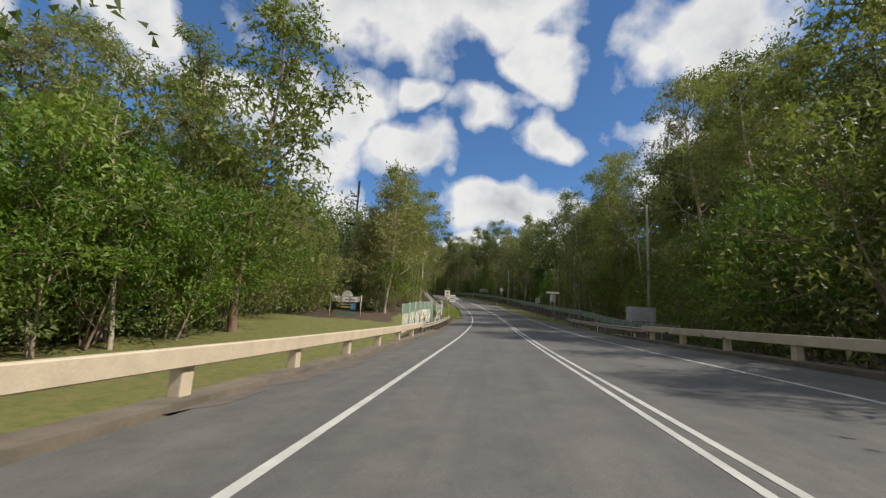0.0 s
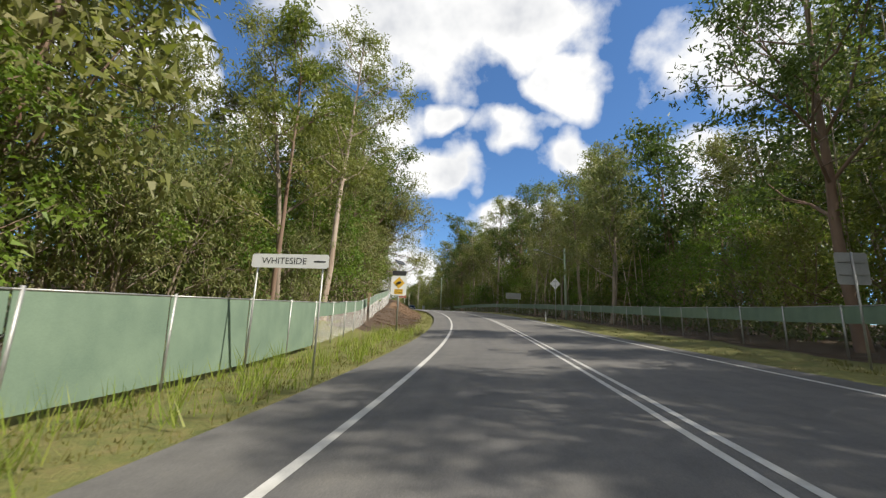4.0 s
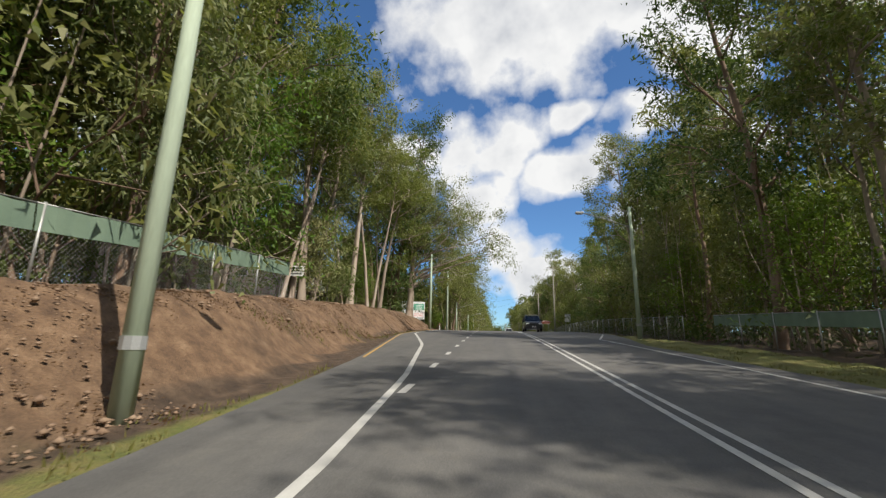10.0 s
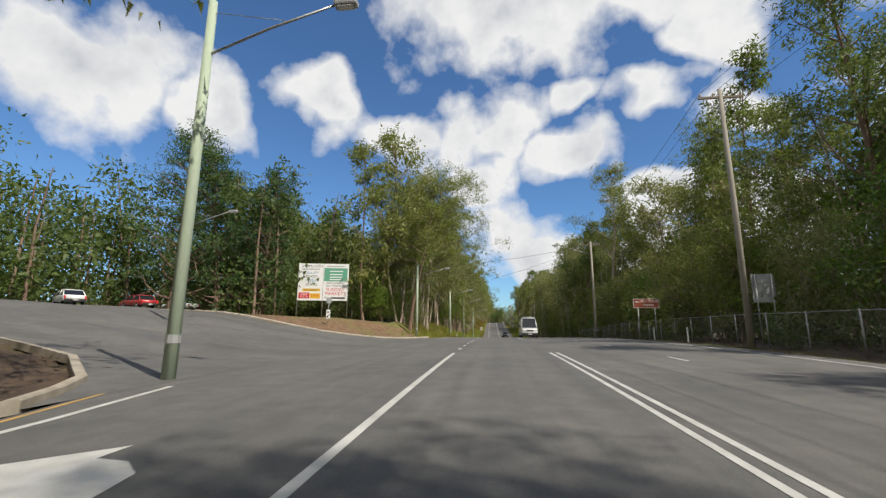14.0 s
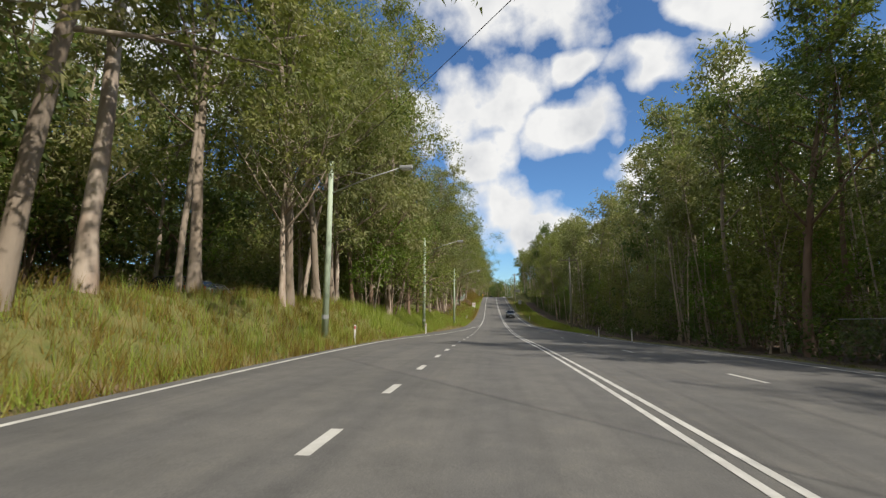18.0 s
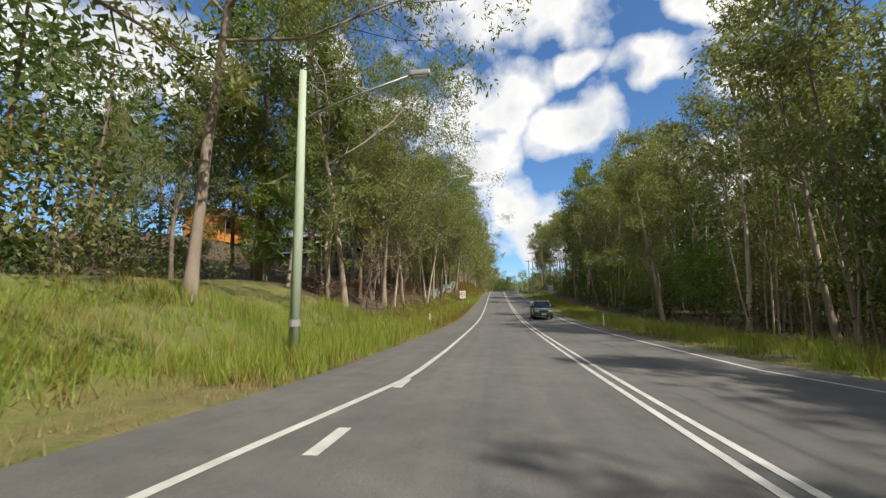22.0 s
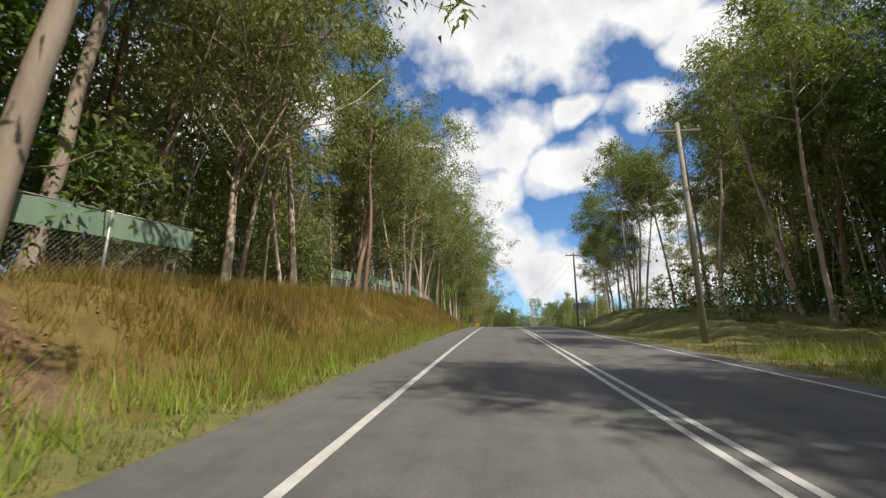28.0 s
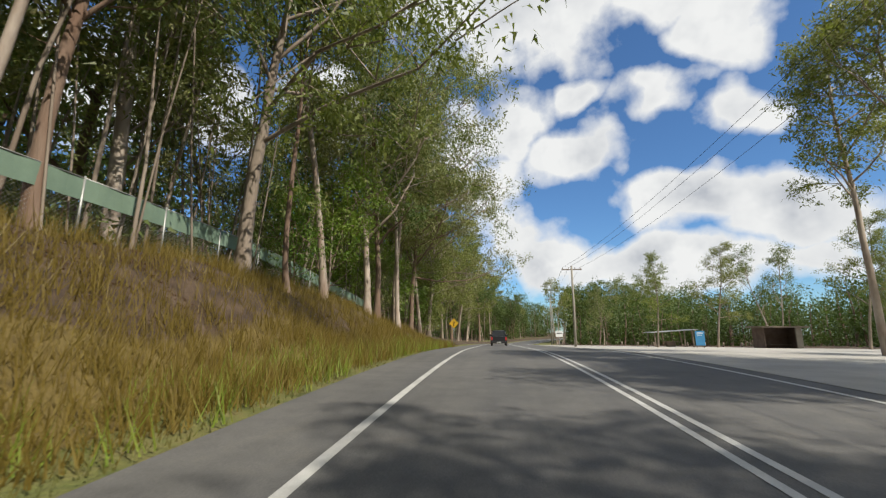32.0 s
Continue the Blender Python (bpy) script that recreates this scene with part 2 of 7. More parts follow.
def weathered(name, c1, c2, scale=3.0, rough=0.7, metal=0.0, relief=0.3, fine=40.0, squash=None, dist=0.004):
    """Two tones at a coarse scale, grain at a fine one, and a fine relief."""
    m, n, l, b = material(name, rough, metal)
    coarse, grain = noise_of(n, l, scale, 4, squash=squash), noise_of(n, l, fine, 3, squash=squash)
    col = ramp(n, l, coarse, [(0.32, c1), (0.68, c2)])
    col = blend(n, l, 0.5, col, ramp(n, l, grain, [(0.3, (0.72, 0.72, 0.72)), (0.7, (1.0, 1.0, 1.0))]), "MULTIPLY")
    l.new(col, b.inputs["Base Color"])
    bump(n, l, b, grain, relief, dist)
    return m


def leafy(name, tones, trans=0.38):
    m, n, l, b = material(name, 0.5)
    b.inputs["Specular IOR Level"].default_value = 0.3
    info, geo = n.new("ShaderNodeObjectInfo"), n.new("ShaderNodeNewGeometry")
    mixv = n.new("ShaderNodeMath")
    mixv.operation = "MULTIPLY_ADD"
    l.new(geo.outputs["Random Per Island"], mixv.inputs[0])
    mixv.inputs[1].default_value = 0.42
    sc = n.new("ShaderNodeMath")
    sc.operation = "MULTIPLY"
    l.new(info.outputs["Random"], sc.inputs[0])
    sc.inputs[1].default_value = 0.58
    l.new(sc.outputs[0], mixv.inputs[2])
    col = ramp(n, l, mixv.outputs[0], [(k / (len(tones) - 1), c) for k, c in enumerate(tones)])
    l.new(col, b.inputs["Base Color"])
    tr, mx = n.new("ShaderNodeBsdfTranslucent"), n.new("ShaderNodeMixShader")
    l.new(blend(n, l, 1.0, col, (1.2, 1.32, 0.72), "MULTIPLY"), tr.inputs[0])
    mx.inputs[0].default_value = trans
    out = n["Material Output"]
    l.new(b.outputs[0], mx.inputs[1])
    l.new(tr.outputs[0], mx.inputs[2])
    l.new(mx.outputs[0], out.inputs[0])
    return m


M_gum = leafy("gum_leaves", [(0.085, 0.12, 0.03), (0.145, 0.175, 0.04), (0.2, 0.222, 0.055), (0.24, 0.232, 0.09), (0.18, 0.19, 0.05)])
M_gum2 = leafy("grey_gum_leaves", [(0.1, 0.13, 0.05), (0.16, 0.185, 0.068), (0.225, 0.235, 0.09), (0.26, 0.24, 0.11), (0.17, 0.19, 0.075)])
M_bush = leafy("bush_leaves", [(0.06, 0.115, 0.016), (0.1, 0.175, 0.024), (0.155, 0.23, 0.034), (0.21, 0.26, 0.05)])
# darker leaf tones: the shade under and behind the crowns put into the colour
M_dark = leafy("shade_leaves", [(0.056, 0.086, 0.024), (0.088, 0.125, 0.034), (0.125, 0.162, 0.048), (0.16, 0.178, 0.068)])
M_pine = leafy("pine_needles", [(0.035, 0.075, 0.022), (0.05, 0.1, 0.03), (0.075, 0.125, 0.038), (0.09, 0.13, 0.05)], 0.25)
# brown litter, its tones lowered to hold the shade on the last left bank
M_dry = leafy("dry_leaves", [(0.07, 0.037, 0.02), (0.11, 0.06, 0.03), (0.15, 0.095, 0.052), (0.085, 0.07, 0.036)])
M_grass = leafy("tall_grass", [(0.1, 0.18, 0.02), (0.17, 0.255, 0.03), (0.25, 0.305, 0.05), (0.36, 0.3, 0.11)], 0.35)
M_verge = leafy("verge_grass", [(0.08, 0.1, 0.022), (0.13, 0.14, 0.032), (0.17, 0.15, 0.05), (0.12, 0.085, 0.04)], 0.25)
M_straw = leafy("dry_grass", [(0.13, 0.092, 0.02), (0.19, 0.135, 0.028), (0.225, 0.17, 0.042), (0.12, 0.125, 0.024)], 0.3)
M_fringe = leafy("bleached_grass", [(0.2, 0.145, 0.055), (0.26, 0.195, 0.085), (0.3, 0.24, 0.11), (0.17, 0.16, 0.05)], 0.25)
M_bark = weathered("pale_bark", (0.34, 0.28, 0.22), (0.2, 0.15, 0.11), 1.3, 0.85, fine=14, squash=(1, 1, 0.25), relief=0.6, dist=0.02)
M_bark2 = weathered("brown_bark", (0.17, 0.1, 0.065), (0.26, 0.19, 0.14), 1.1, 0.9, fine=12, squash=(1, 1, 0.2), relief=0.8, dist=0.03)
M_bark3 = weathered("smooth_gum_bark", (0.5, 0.42, 0.34), (0.26, 0.18, 0.13), 1.8, 0.7, fine=9, squash=(1, 1, 0.3), relief=0.3, dist=0.01)

m, n, l, b = material("asphalt", 0.82)
vec = n.new("ShaderNodeTexCoord").outputs["Object"]
big, wear, grit = noise_of(n, l, 0.22, 4, vec=vec), noise_of(n, l, 1.6, 5, 0.65, vec=vec), noise_of(n, l, 60, 2, 0.7, vec=vec)
uvm = n.new("ShaderNodeUVMap")
usep = n.new("ShaderNodeSeparateXYZ")
l.new(uvm.outputs[0], usep.inputs[0])
lane = n.new("ShaderNodeMath")  # polished wheel tracks along each lane
lane.operation = "PINGPONG"
l.new(usep.outputs[0], lane.inputs[0])
lane.inputs[1].default_value = 1.0
col = ramp(n, l, big, [(0.3, (0.098, 0.095, 0.09)), (0.7, (0.13, 0.125, 0.117))])
col = blend(n, l, 0.8, col, ramp(n, l, wear, [(0.25, (0.7, 0.7, 0.7)), (0.55, (1.0, 1.0, 1.0)), (0.75, (1.2, 1.17, 1.1))]), "MULTIPLY")
col = blend(n, l, 0.35, col, ramp(n, l, lane.outputs[0], [(0.2, (0.86, 0.86, 0.88)), (0.6, (1.12, 1.1, 1.06))]), "MULTIPLY")
streak = noise_of(n, l, 1.0, 5, 0.6, vec=uvm.outputs[0], squash=(2.6, 0.3, 1))
col = blend(n, l, 0.75, col, ramp(n, l, streak, [(0.25, (0.76, 0.76, 0.77)), (0.5, (1.0, 1.0, 1.0)), (0.75, (1.14, 1.13, 1.11))]), "MULTIPLY")
col = blend(n, l, 0.6, col, ramp(n, l, grit, [(0.3, (0.55, 0.55, 0.55)), (0.55, (1.0, 1.0, 1.0)), (0.75, (1.5, 1.45, 1.4))]), "MULTIPLY")
l.new(col, b.inputs["Base Color"])
bump(n, l, b, grit, 0.35, 0.006)
M_asphalt = m
M_paint = weathered("road_paint", (0.58, 0.57, 0.53), (0.42, 0.41, 0.38), 2.2, 0.6, fine=55, relief=0.2)
M_paint_y = weathered("yellow_edge_paint", (0.55, 0.33, 0.07), (0.42, 0.26, 0.08), 2.2, 0.6, fine=55, relief=0.2)

m, n, l, b = material("verge_ground", 0.95)
vec = n.new("ShaderNodeTexCoord").outputs["Object"]
zone = n.new("ShaderNodeAttribute")
zone.attribute_name = "zone"
zs = n.new("ShaderNodeSeparateColor")
l.new(zone.outputs["Color"], zs.inputs[0])
big, med, fine = noise_of(n, l, 0.35, 4, vec=vec), noise_of(n, l, 2.3, 5, 0.65, vec=vec), noise_of(n, l, 22, 3, 0.7, vec=vec)
grass_c = ramp(n, l, med, [(0.25, (0.08, 0.11, 0.022)), (0.5, (0.15, 0.15, 0.04)), (0.75, (0.22, 0.17, 0.065))])
# leaf litter, darkened in colour for the shade on the last left bank
litter_c = ramp(n, l, med, [(0.25, (0.035, 0.023, 0.015)), (0.5, (0.078, 0.05, 0.031)), (0.75, (0.145, 0.098, 0.062))])
earth_c = ramp(n, l, med, [(0.25, (0.085, 0.05, 0.031)), (0.45, (0.16, 0.096, 0.054)), (0.6, (0.22, 0.136, 0.078)), (0.78, (0.31, 0.21, 0.13))])
wob = n.new("ShaderNodeMath")
wob.operation = "MULTIPLY_ADD"
l.new(big, wob.inputs[0])
wob.inputs[1].default_value, wob.inputs[2].default_value = 0.9, -0.45
mixes = []
for k in (0, 1, 2):
    add = n.new("ShaderNodeMath")
    add.operation, add.use_clamp = "ADD", True
    l.new(zs.outputs[k], add.inputs[0])
    l.new(wob.outputs[0], add.inputs[1])
    st = n.new("ShaderNodeMapRange")
    st.interpolation_type = "SMOOTHSTEP"
    st.inputs["From Min"].default_value, st.inputs["From Max"].default_value = 0.3, 0.7
    l.new(add.outputs[0], st.inputs["Value"])
    mixes.append(st.outputs[0])
col = blend(n, l, mixes[0], grass_c, litter_c)
col = blend(n, l, mixes[1], col, earth_c)
straw_c = ramp(n, l, med, [(0.25, (0.085, 0.058, 0.016)), (0.5, (0.15, 0.105, 0.026)), (0.75, (0.2, 0.15, 0.045))])
col = blend(n, l, mixes[2], col, straw_c)
col = blend(n, l, 0.6, col, ramp(n, l, fine, [(0.25, (0.5, 0.5, 0.5)), (0.55, (1.0, 1.0, 1.0)), (0.8, (1.35, 1.3, 1.2))]), "MULTIPLY")
l.new(col, b.inputs["Base Color"])
hgt = n.new("ShaderNodeMath")
hgt.operation = "ADD"
l.new(med, hgt.inputs[0])
l.new(fine, hgt.inputs[1])
bump(n, l, b, hgt.outputs[0], 0.7, 0.09)
M_ground = m


# ---- building helpers ----
def mesh_of(name, verts, faces, mat, smooth=False):
    me = bpy.data.meshes.new(name)
    me.from_pydata([tuple(map(float, v)) for v in verts], [], faces)
    me.materials.append(mat)
    if smooth:
        me.polygons.foreach_set("use_smooth", [True] * len(me.polygons))
    me.update()
    return me


def part(name, bm, mat, parent=None, label="", smooth=False):
    """Links a bmesh, or a mesh, as one object under a thing or a part."""
    if isinstance(bm, bpy.types.Mesh):
        me = bm
    else:
        me = bpy.data.meshes.new(name)
        bm.normal_update()
        bm.to_mesh(me)
        bm.free()
        me.materials.append(mat)
        if smooth:
            me.polygons.foreach_set("use_smooth", [True] * len(me.polygons))
    ob = new(name, me)
    ob.parent = parent
    return tagged(ob, label) if label else ob


def thing(name, label, category, group="", m=None, kind=""):
    ob = new(name)
    ob.empty_display_size = 0.2
    tagged(ob, label, category, group, kind)
    if m is not None:
        ob.matrix_basis = m
    return ob


def box(x0, y0, z0, x1, y1, z1, bevel=0.0, bm=None):
    bm = bm or bmesh.new()
    made = bmesh.ops.create_cube(bm, size=1)["verts"]
    for v in made:
        v.co = Vector(((x0 + x1) / 2 + v.co.x * (x1 - x0), (y0 + y1) / 2 + v.co.y * (y1 - y0), (z0 + z1) / 2 + v.co.z * (z1 - z0)))
    if bevel:
        es = {e for v in made for e in v.link_edges}
        bmesh.ops.bevel(bm, geom=list(es), offset=bevel, segments=2, affect="EDGES", profile=0.6)
    return bm


def tube_data(points, radii, sides=7, cap=True):
    pts = np.asarray(points, float)
    radii = np.broadcast_to(np.asarray(radii, float), (len(pts),))
    tg = np.gradient(pts, axis=0)
    tg /= np.linalg.norm(tg, axis=1)[:, None] + 1e-9
    ref = np.array([0.0, 0, 1]) if abs(tg[0][2]) < 0.9 else np.array([1.0, 0, 0])
    verts, faces = [], []
    for p, t, r in zip(pts, tg, radii):
        u = np.cross(t, ref)
        u /= np.linalg.norm(u) + 1e-9
        w = np.cross(t, u)
        a = np.arange(sides) * 2 * math.pi / sides
        verts.extend(p + r * (np.cos(a)[:, None] * u + np.sin(a)[:, None] * w))
    for i in range(len(pts) - 1):
        for j in range(sides):
            a, b = i * sides + j, i * sides + (j + 1) % sides
            faces.append((a, a + sides, b + sides, b))
    if cap:
        faces.append(tuple(range(sides)))
        faces.append(tuple(range((len(pts) - 1) * sides, len(pts) * sides))[::-1])
    return verts, faces


def tube(name, points, radii, mat, sides=8):
    return mesh_of(name, *tube_data(points, radii, sides), mat, True)


def joined(some):
    verts, faces = [], []
    for v, f in some:
        o = len(verts)
        verts.extend(v)
        faces.extend(tuple(i + o for i in q) for q in f)
    return verts, faces


def strip(name, s0, s1, d0, d1, mat, lift, step=1.5):
    """A strip of road surface or paint; d0 and d1 are numbers or functions of s."""
    n_ = max(2, int((s1 - s0) / step) + 1)
    s = np.linspace(s0, s1, n_)
    a = d0(s) if callable(d0) else np.full(n_, d0)
    b_ = d1(s) if callable(d1) else np.full(n_, d1)
    cols = 2 if mat is not M_asphalt else 12
    us = np.linspace(0, 1, cols)
    verts, uv = [], []
    for i in range(n_):
        dd = a[i] + (b_[i] - a[i]) * us
        verts.extend(at(s[i], dd, lift))
        uv.extend((x / 0.98, s[i] / 4) for x in dd)
    faces = [(i * cols + j, i * cols + j + 1, (i + 1) * cols + j + 1, (i + 1) * cols + j) for i in range(n_ - 1) for j in range(cols - 1)]
    me = mesh_of(name, verts, faces, mat)
    lay = me.uv_layers.new()
    lay.data.foreach_set("uv", [c for lp in me.loops for c in uv[lp.vertex_index]])
    return me


def along(*knots):
    xs, ys = zip(*knots)
    return lambda s: np.interp(s, xs, ys)


# ---- ground and road ----
cols_d = np.r_[-150, -120, -95, -75, -60, -48, -40, -34, -29, -25, -22, -19.5, np.arange(-18, -5.9, 0.5), -5, 0, 5, np.arange(6, 15, 0.75), 16, 18, 21, 25, 30, 37, 46, 58, 75, 95, 120, 150]
rows_s = np.r_[np.arange(-110, 90, 2.0), np.arange(90, 230, 1.0), np.arange(230, 416, 2.0), np.arange(416, 530, 1.0), np.arange(530, 600, 2.0), np.arange(600, 1000, 8.0)]
gs, gd = np.meshgrid(rows_s, cols_d, indexing="ij")
gz = rise(gs, gd)
rng = np.random.default_rng(5)
off = np.abs(gd) > 7
gz = gz + off * (rng.random(gz.shape) - 0.5) * np.where(np.abs(gd) < 20, 0.2, 0.3)
under = (gd < -8) & (gd > -75) & (gs > np.interp(-gd, [9, 14, 20, 40, 75], [227, 232.5, 235, 240, 250]) + 1.5) & (gs < np.interp(-gd, [9, 14, 20, 40, 75], [271, 265.5, 264.5, 266, 270]) - 1.5)
gz = np.where(under, rise(gs, gd) - 0.2, gz)
gz = np.where((gd > np.interp(gs, [190, 264, 350], [-9.6, -10, -6.5])) & (gd < np.interp(gs, [180, 200, 330, 350], [5, 9.5, 9.5, 5])), rise(gs, gd) - 0.1, gz)
gz = np.where((gd > 4.5) & (gd < 44) & (gs > 476) & (gs < 556), rise(gs, gd) - 0.12, gz)
gv = at(gs, gd, gz - 0.06).reshape(-1, 3)
nr, nc = gs.shape
gf = [(i * nc + j, i * nc + j + 1, (i + 1) * nc + j + 1, (i + 1) * nc + j) for i in range(nr - 1) for j in range(nc - 1)]
edge = [j for j in range(nc)] + [i * nc + nc - 1 for i in range(1, nr)] + [(nr - 1) * nc + j for j in range(nc - 2, -1, -1)] + [i * nc for i in range(nr - 2, 0, -1)]
o_ = len(gv)
outer = []
for i in edge:  # the plain runs on to the horizon on every side
    row_i, col_j = divmod(i, nc)
    tg = (gv[min(row_i + 1, nr - 1) * nc + col_j] - gv[max(row_i - 1, 0) * nc + col_j])[:2]
    tg = tg / np.linalg.norm(tg)
    lon = 1.0 if row_i == nr - 1 else (-1.0 if row_i == 0 else 0.0)
    lat = 2.0 * col_j / (nc - 1) - 1 if lon else (1.0 if col_j else -1.0)
    v = tg * lon + np.array([tg[1], -tg[0]]) * lat
    outer.append((gv[i][0] + v[0] * 2600, gv[i][1] + v[1] * 2600, 14.0))
gf += [(edge[k], o_ + k, o_ + (k + 1) % len(edge), edge[(k + 1) % len(edge)]) for k in range(len(edge))]
me = mesh_of("ground", list(gv) + outer, gf, M_ground, True)
gl = np.interp(gs, LEFT[:, 0], LEFT[:, 1])
on_left, ad = gd < 0, np.abs(gd)
hl = np.interp(gs, LEFT[:, 0], LEFT[:, 3])
tl = np.interp(gs, LEFT[:, 0], LEFT[:, 2])
slope_zone = on_left & (ad > gl + 0.2) & (ad < tl + 0.5)
woods = np.where(on_left, ad > tl + 3, ad > 10)
green = ((gs > 52) & (gs < 92)) | ((gs > 268) & (gs < 418))
litter = np.where(woods, 0.85, 0.25) + np.where(slope_zone & ~green, 0.45, 0) - np.where(on_left & green & (ad < tl + 2), 0.35, 0)
litter = np.where(on_left & (gs > 95) & (gs < 232) & (ad > 6.6), 0.8, litter)
litter = np.where(on_left & (gs > 18) & (gs < 62) & (ad > 6) & (ad < 9.2), 0.9, litter)
litter = np.where(~on_left & (gs > 440) & (gs < 494) & (ad < 19), 0.15, litter)
litter = np.where(on_left & (gs > 362) & (gs < 412) & (ad > 9.6), 0.95, litter)
# dark litter on this bank also stands in for the cloud's shade
litter = np.where(on_left & (gs > 465) & (gs < 505) & (ad > 8.5), 0.95, litter)
litter = np.where(on_left & (gs < 50) & (ad > 9) & (ad < 30), 0.15, litter)
earth = np.where(slope_zone & (((gs > 112) & (gs < 226)) | ((gs > 424) & (gs < 446))), 0.62, 0.08)
earth = np.where(on_left & (ad < gl + 0.3) & (gs > 268) & (gs < 420), 0.45, earth)
earth = np.where(on_left & (gs > 262) & (gs < 277) & (ad > 10) & (ad < 30), 0.6, earth)
zc = np.zeros((len(gv) + len(outer), 4))
straw = np.where(on_left & (gs > 430) & (gs < 530) & (ad > gl - 0.2) & (ad < np.interp(gs, [430, 466, 476, 530], [14, 13, 9.4, 9.4])), 0.8, 0.0)
zc[: len(gv), 0], zc[: len(gv), 1], zc[: len(gv), 2], zc[:, 3] = litter.ravel().clip(0, 1), earth.ravel(), straw.ravel(), 1
zc[len(gv):, 0] = 0.4
lay = me.color_attributes.new("zone", "FLOAT_COLOR", "POINT")
lay.data.foreach_set("color", zc.ravel())
tagged(new("ground", me), "grassy verges, leaf litter and bare earth banks beside the road", "ground", kind="structure")

edge_l = along((-120, -6.3), (45, -6.3), (62, -5.4), (92, -5.3), (120, -5.5), (160, -5.7), (172, -6.6), (188, -8.9), (226, -8.9), (229, -9.8), (264, -9.8), (270, -9.2), (276, -8.5), (322, -8.2), (346, -5.9), (420, -5.5), (1000, -5.3))
edge_r = along((-120, 6.9), (50, 6.9), (64, 5.4), (180, 5.1), (200, 8.9), (330, 8.6), (350, 5.0), (480, 4.8), (1000, 4.8))
tagged(new("road", strip("road", -108, 980, edge_l, edge_r, M_asphalt, 0.0)), "worn grey asphalt two-lane road with turning lanes", "road", kind="structure")


def marking(name, label, *args, **kw):
    mat = kw.pop("mat", M_paint)
    return tagged(new(name, strip(name, *args, mat, 0.006, **kw)), label, "road marking", kind="structure")


line_c = along((-120, 0.45), (0, 0.45), (35, 0.4), (115, 0.48), (165, 0.4), (200, 0.38), (215, 0.34), (290, 0.4), (315, 0.3), (430, 0.28), (490, 0.34), (1000, 0.3))
for sgn in (-1, 1):
    for s0, s1 in ((-105, 240), (260.6, 264.1), (270.3, 975)):
        marking("centre_line", "worn white solid centre line, one of a pair", s0, s1, lambda s, o=sgn * 0.14 - 0.055: line_c(s) + o, lambda s, o=sgn * 0.14 + 0.055: line_c(s) + o)
line_l = along((-120, -3.9), (20, -3.95), (40, -3.92), (60, -3.77), (162, -3.77), (168, -4.2), (178, -5.5), (190, -8.1), (226, -8.2), (230, -9.0))
line_l2 = along((266, -8.3), (272, -8.0), (304, -8.0), (315, -7.1), (320, -6.6), (327, -6.05), (331, -5.55), (340, -4.75), (346, -3.85), (352, -3.77), (1000, -3.77))
for fn, s0, s1 in ((line_l, -105, 48.2), (line_l, 49.6, 230), (line_l2, 266, 975)):
    marking("edge_line", "white painted edge line along the lane", s0, s1, lambda s, f=fn: f(s) - 0.07, lambda s, f=fn: f(s) + 0.07)
line_r = along((-120, 4.6), (120, 4.6), (150, 4.3), (186, 4.3), (200, 8.0), (330, 7.8), (348, 4.1), (1000, 4.1))
marking("edge_line", "white painted edge line along the far side", -105, 975, lambda s: line_r(s) - 0.06, lambda s: line_r(s) + 0.06)
marking("yellow_edge_line", "faded yellow line along the asphalt's edge", 172, 229, lambda s: edge_l(s) + 0.12, lambda s: edge_l(s) + 0.22, mat=M_paint_y)
dash_at = along((-8, 166.5), (0, 195.8), (7, 221.4), (17, 258.2), (19, 266.1), (21, 271.5), (22, 275), (25, 284.5), (28, 294.7), (30, 300.8), (32, 308.5), (33, 312.6), (35, 320.5), (41, 341.6), (42, 345.3))
for k in range(-8, 43):
    s = float(dash_at(k)) - 0.5
    if 223 < s < 242 or k in (18, 20):
        continue
    marking("lane_dash", "short white lane dash", s, s + 1.0, -3.92, -3.76, step=0.5)
marking("lane_line", "white solid lane line before the junction", 224, 240, -3.9, -3.76)
for k in range(14):
    s = 200 + 9.0 * k
    marking("lane_dash", "short worn white lane dash", s, s + 1.6, 3.95, 4.07, step=0.8)

# ---- trees ----
def unit(v):
    return v / (np.linalg.norm(v, axis=-1, keepdims=True) + 1e-9)


def leaves(rng, where, spread, count, length, width, droop, sprigs=9, loose=0.17):
    """Many single leaves, in sprigs, in clumps round the given places."""
    where, spread = np.asarray(where), np.asarray(spread)
    many = max(1, len(where) * sprigs)
    home = np.arange(many) % len(where)
    sprig = unit(rng.normal(size=(many, 3))) * (rng.random((many, 1)) ** 0.5)
    k = rng.integers(0, many, count)
    r = sprig[k] * 0.9 + rng.normal(size=(count, 3)) * loose
    p = where[home[k]] + r * spread[home[k]]
    a = unit(rng.normal(size=(count, 3)) + r * 0.6 + [0, 0, -droop])
    w = unit(np.cross(a, rng.normal(size=(count, 3))))
    ln = length * (0.6 + 0.8 * rng.random((count, 1)))
    wd = width * (0.6 + 0.8 * rng.random((count, 1)))
    n_ = np.cross(a, w)
    v = np.stack([p + w * wd / 2, p + a * ln + n_ * wd * 0.3, p - w * wd / 2], 1).reshape(-1, 3)
    return v, np.arange(count * 3).reshape(-1, 3)


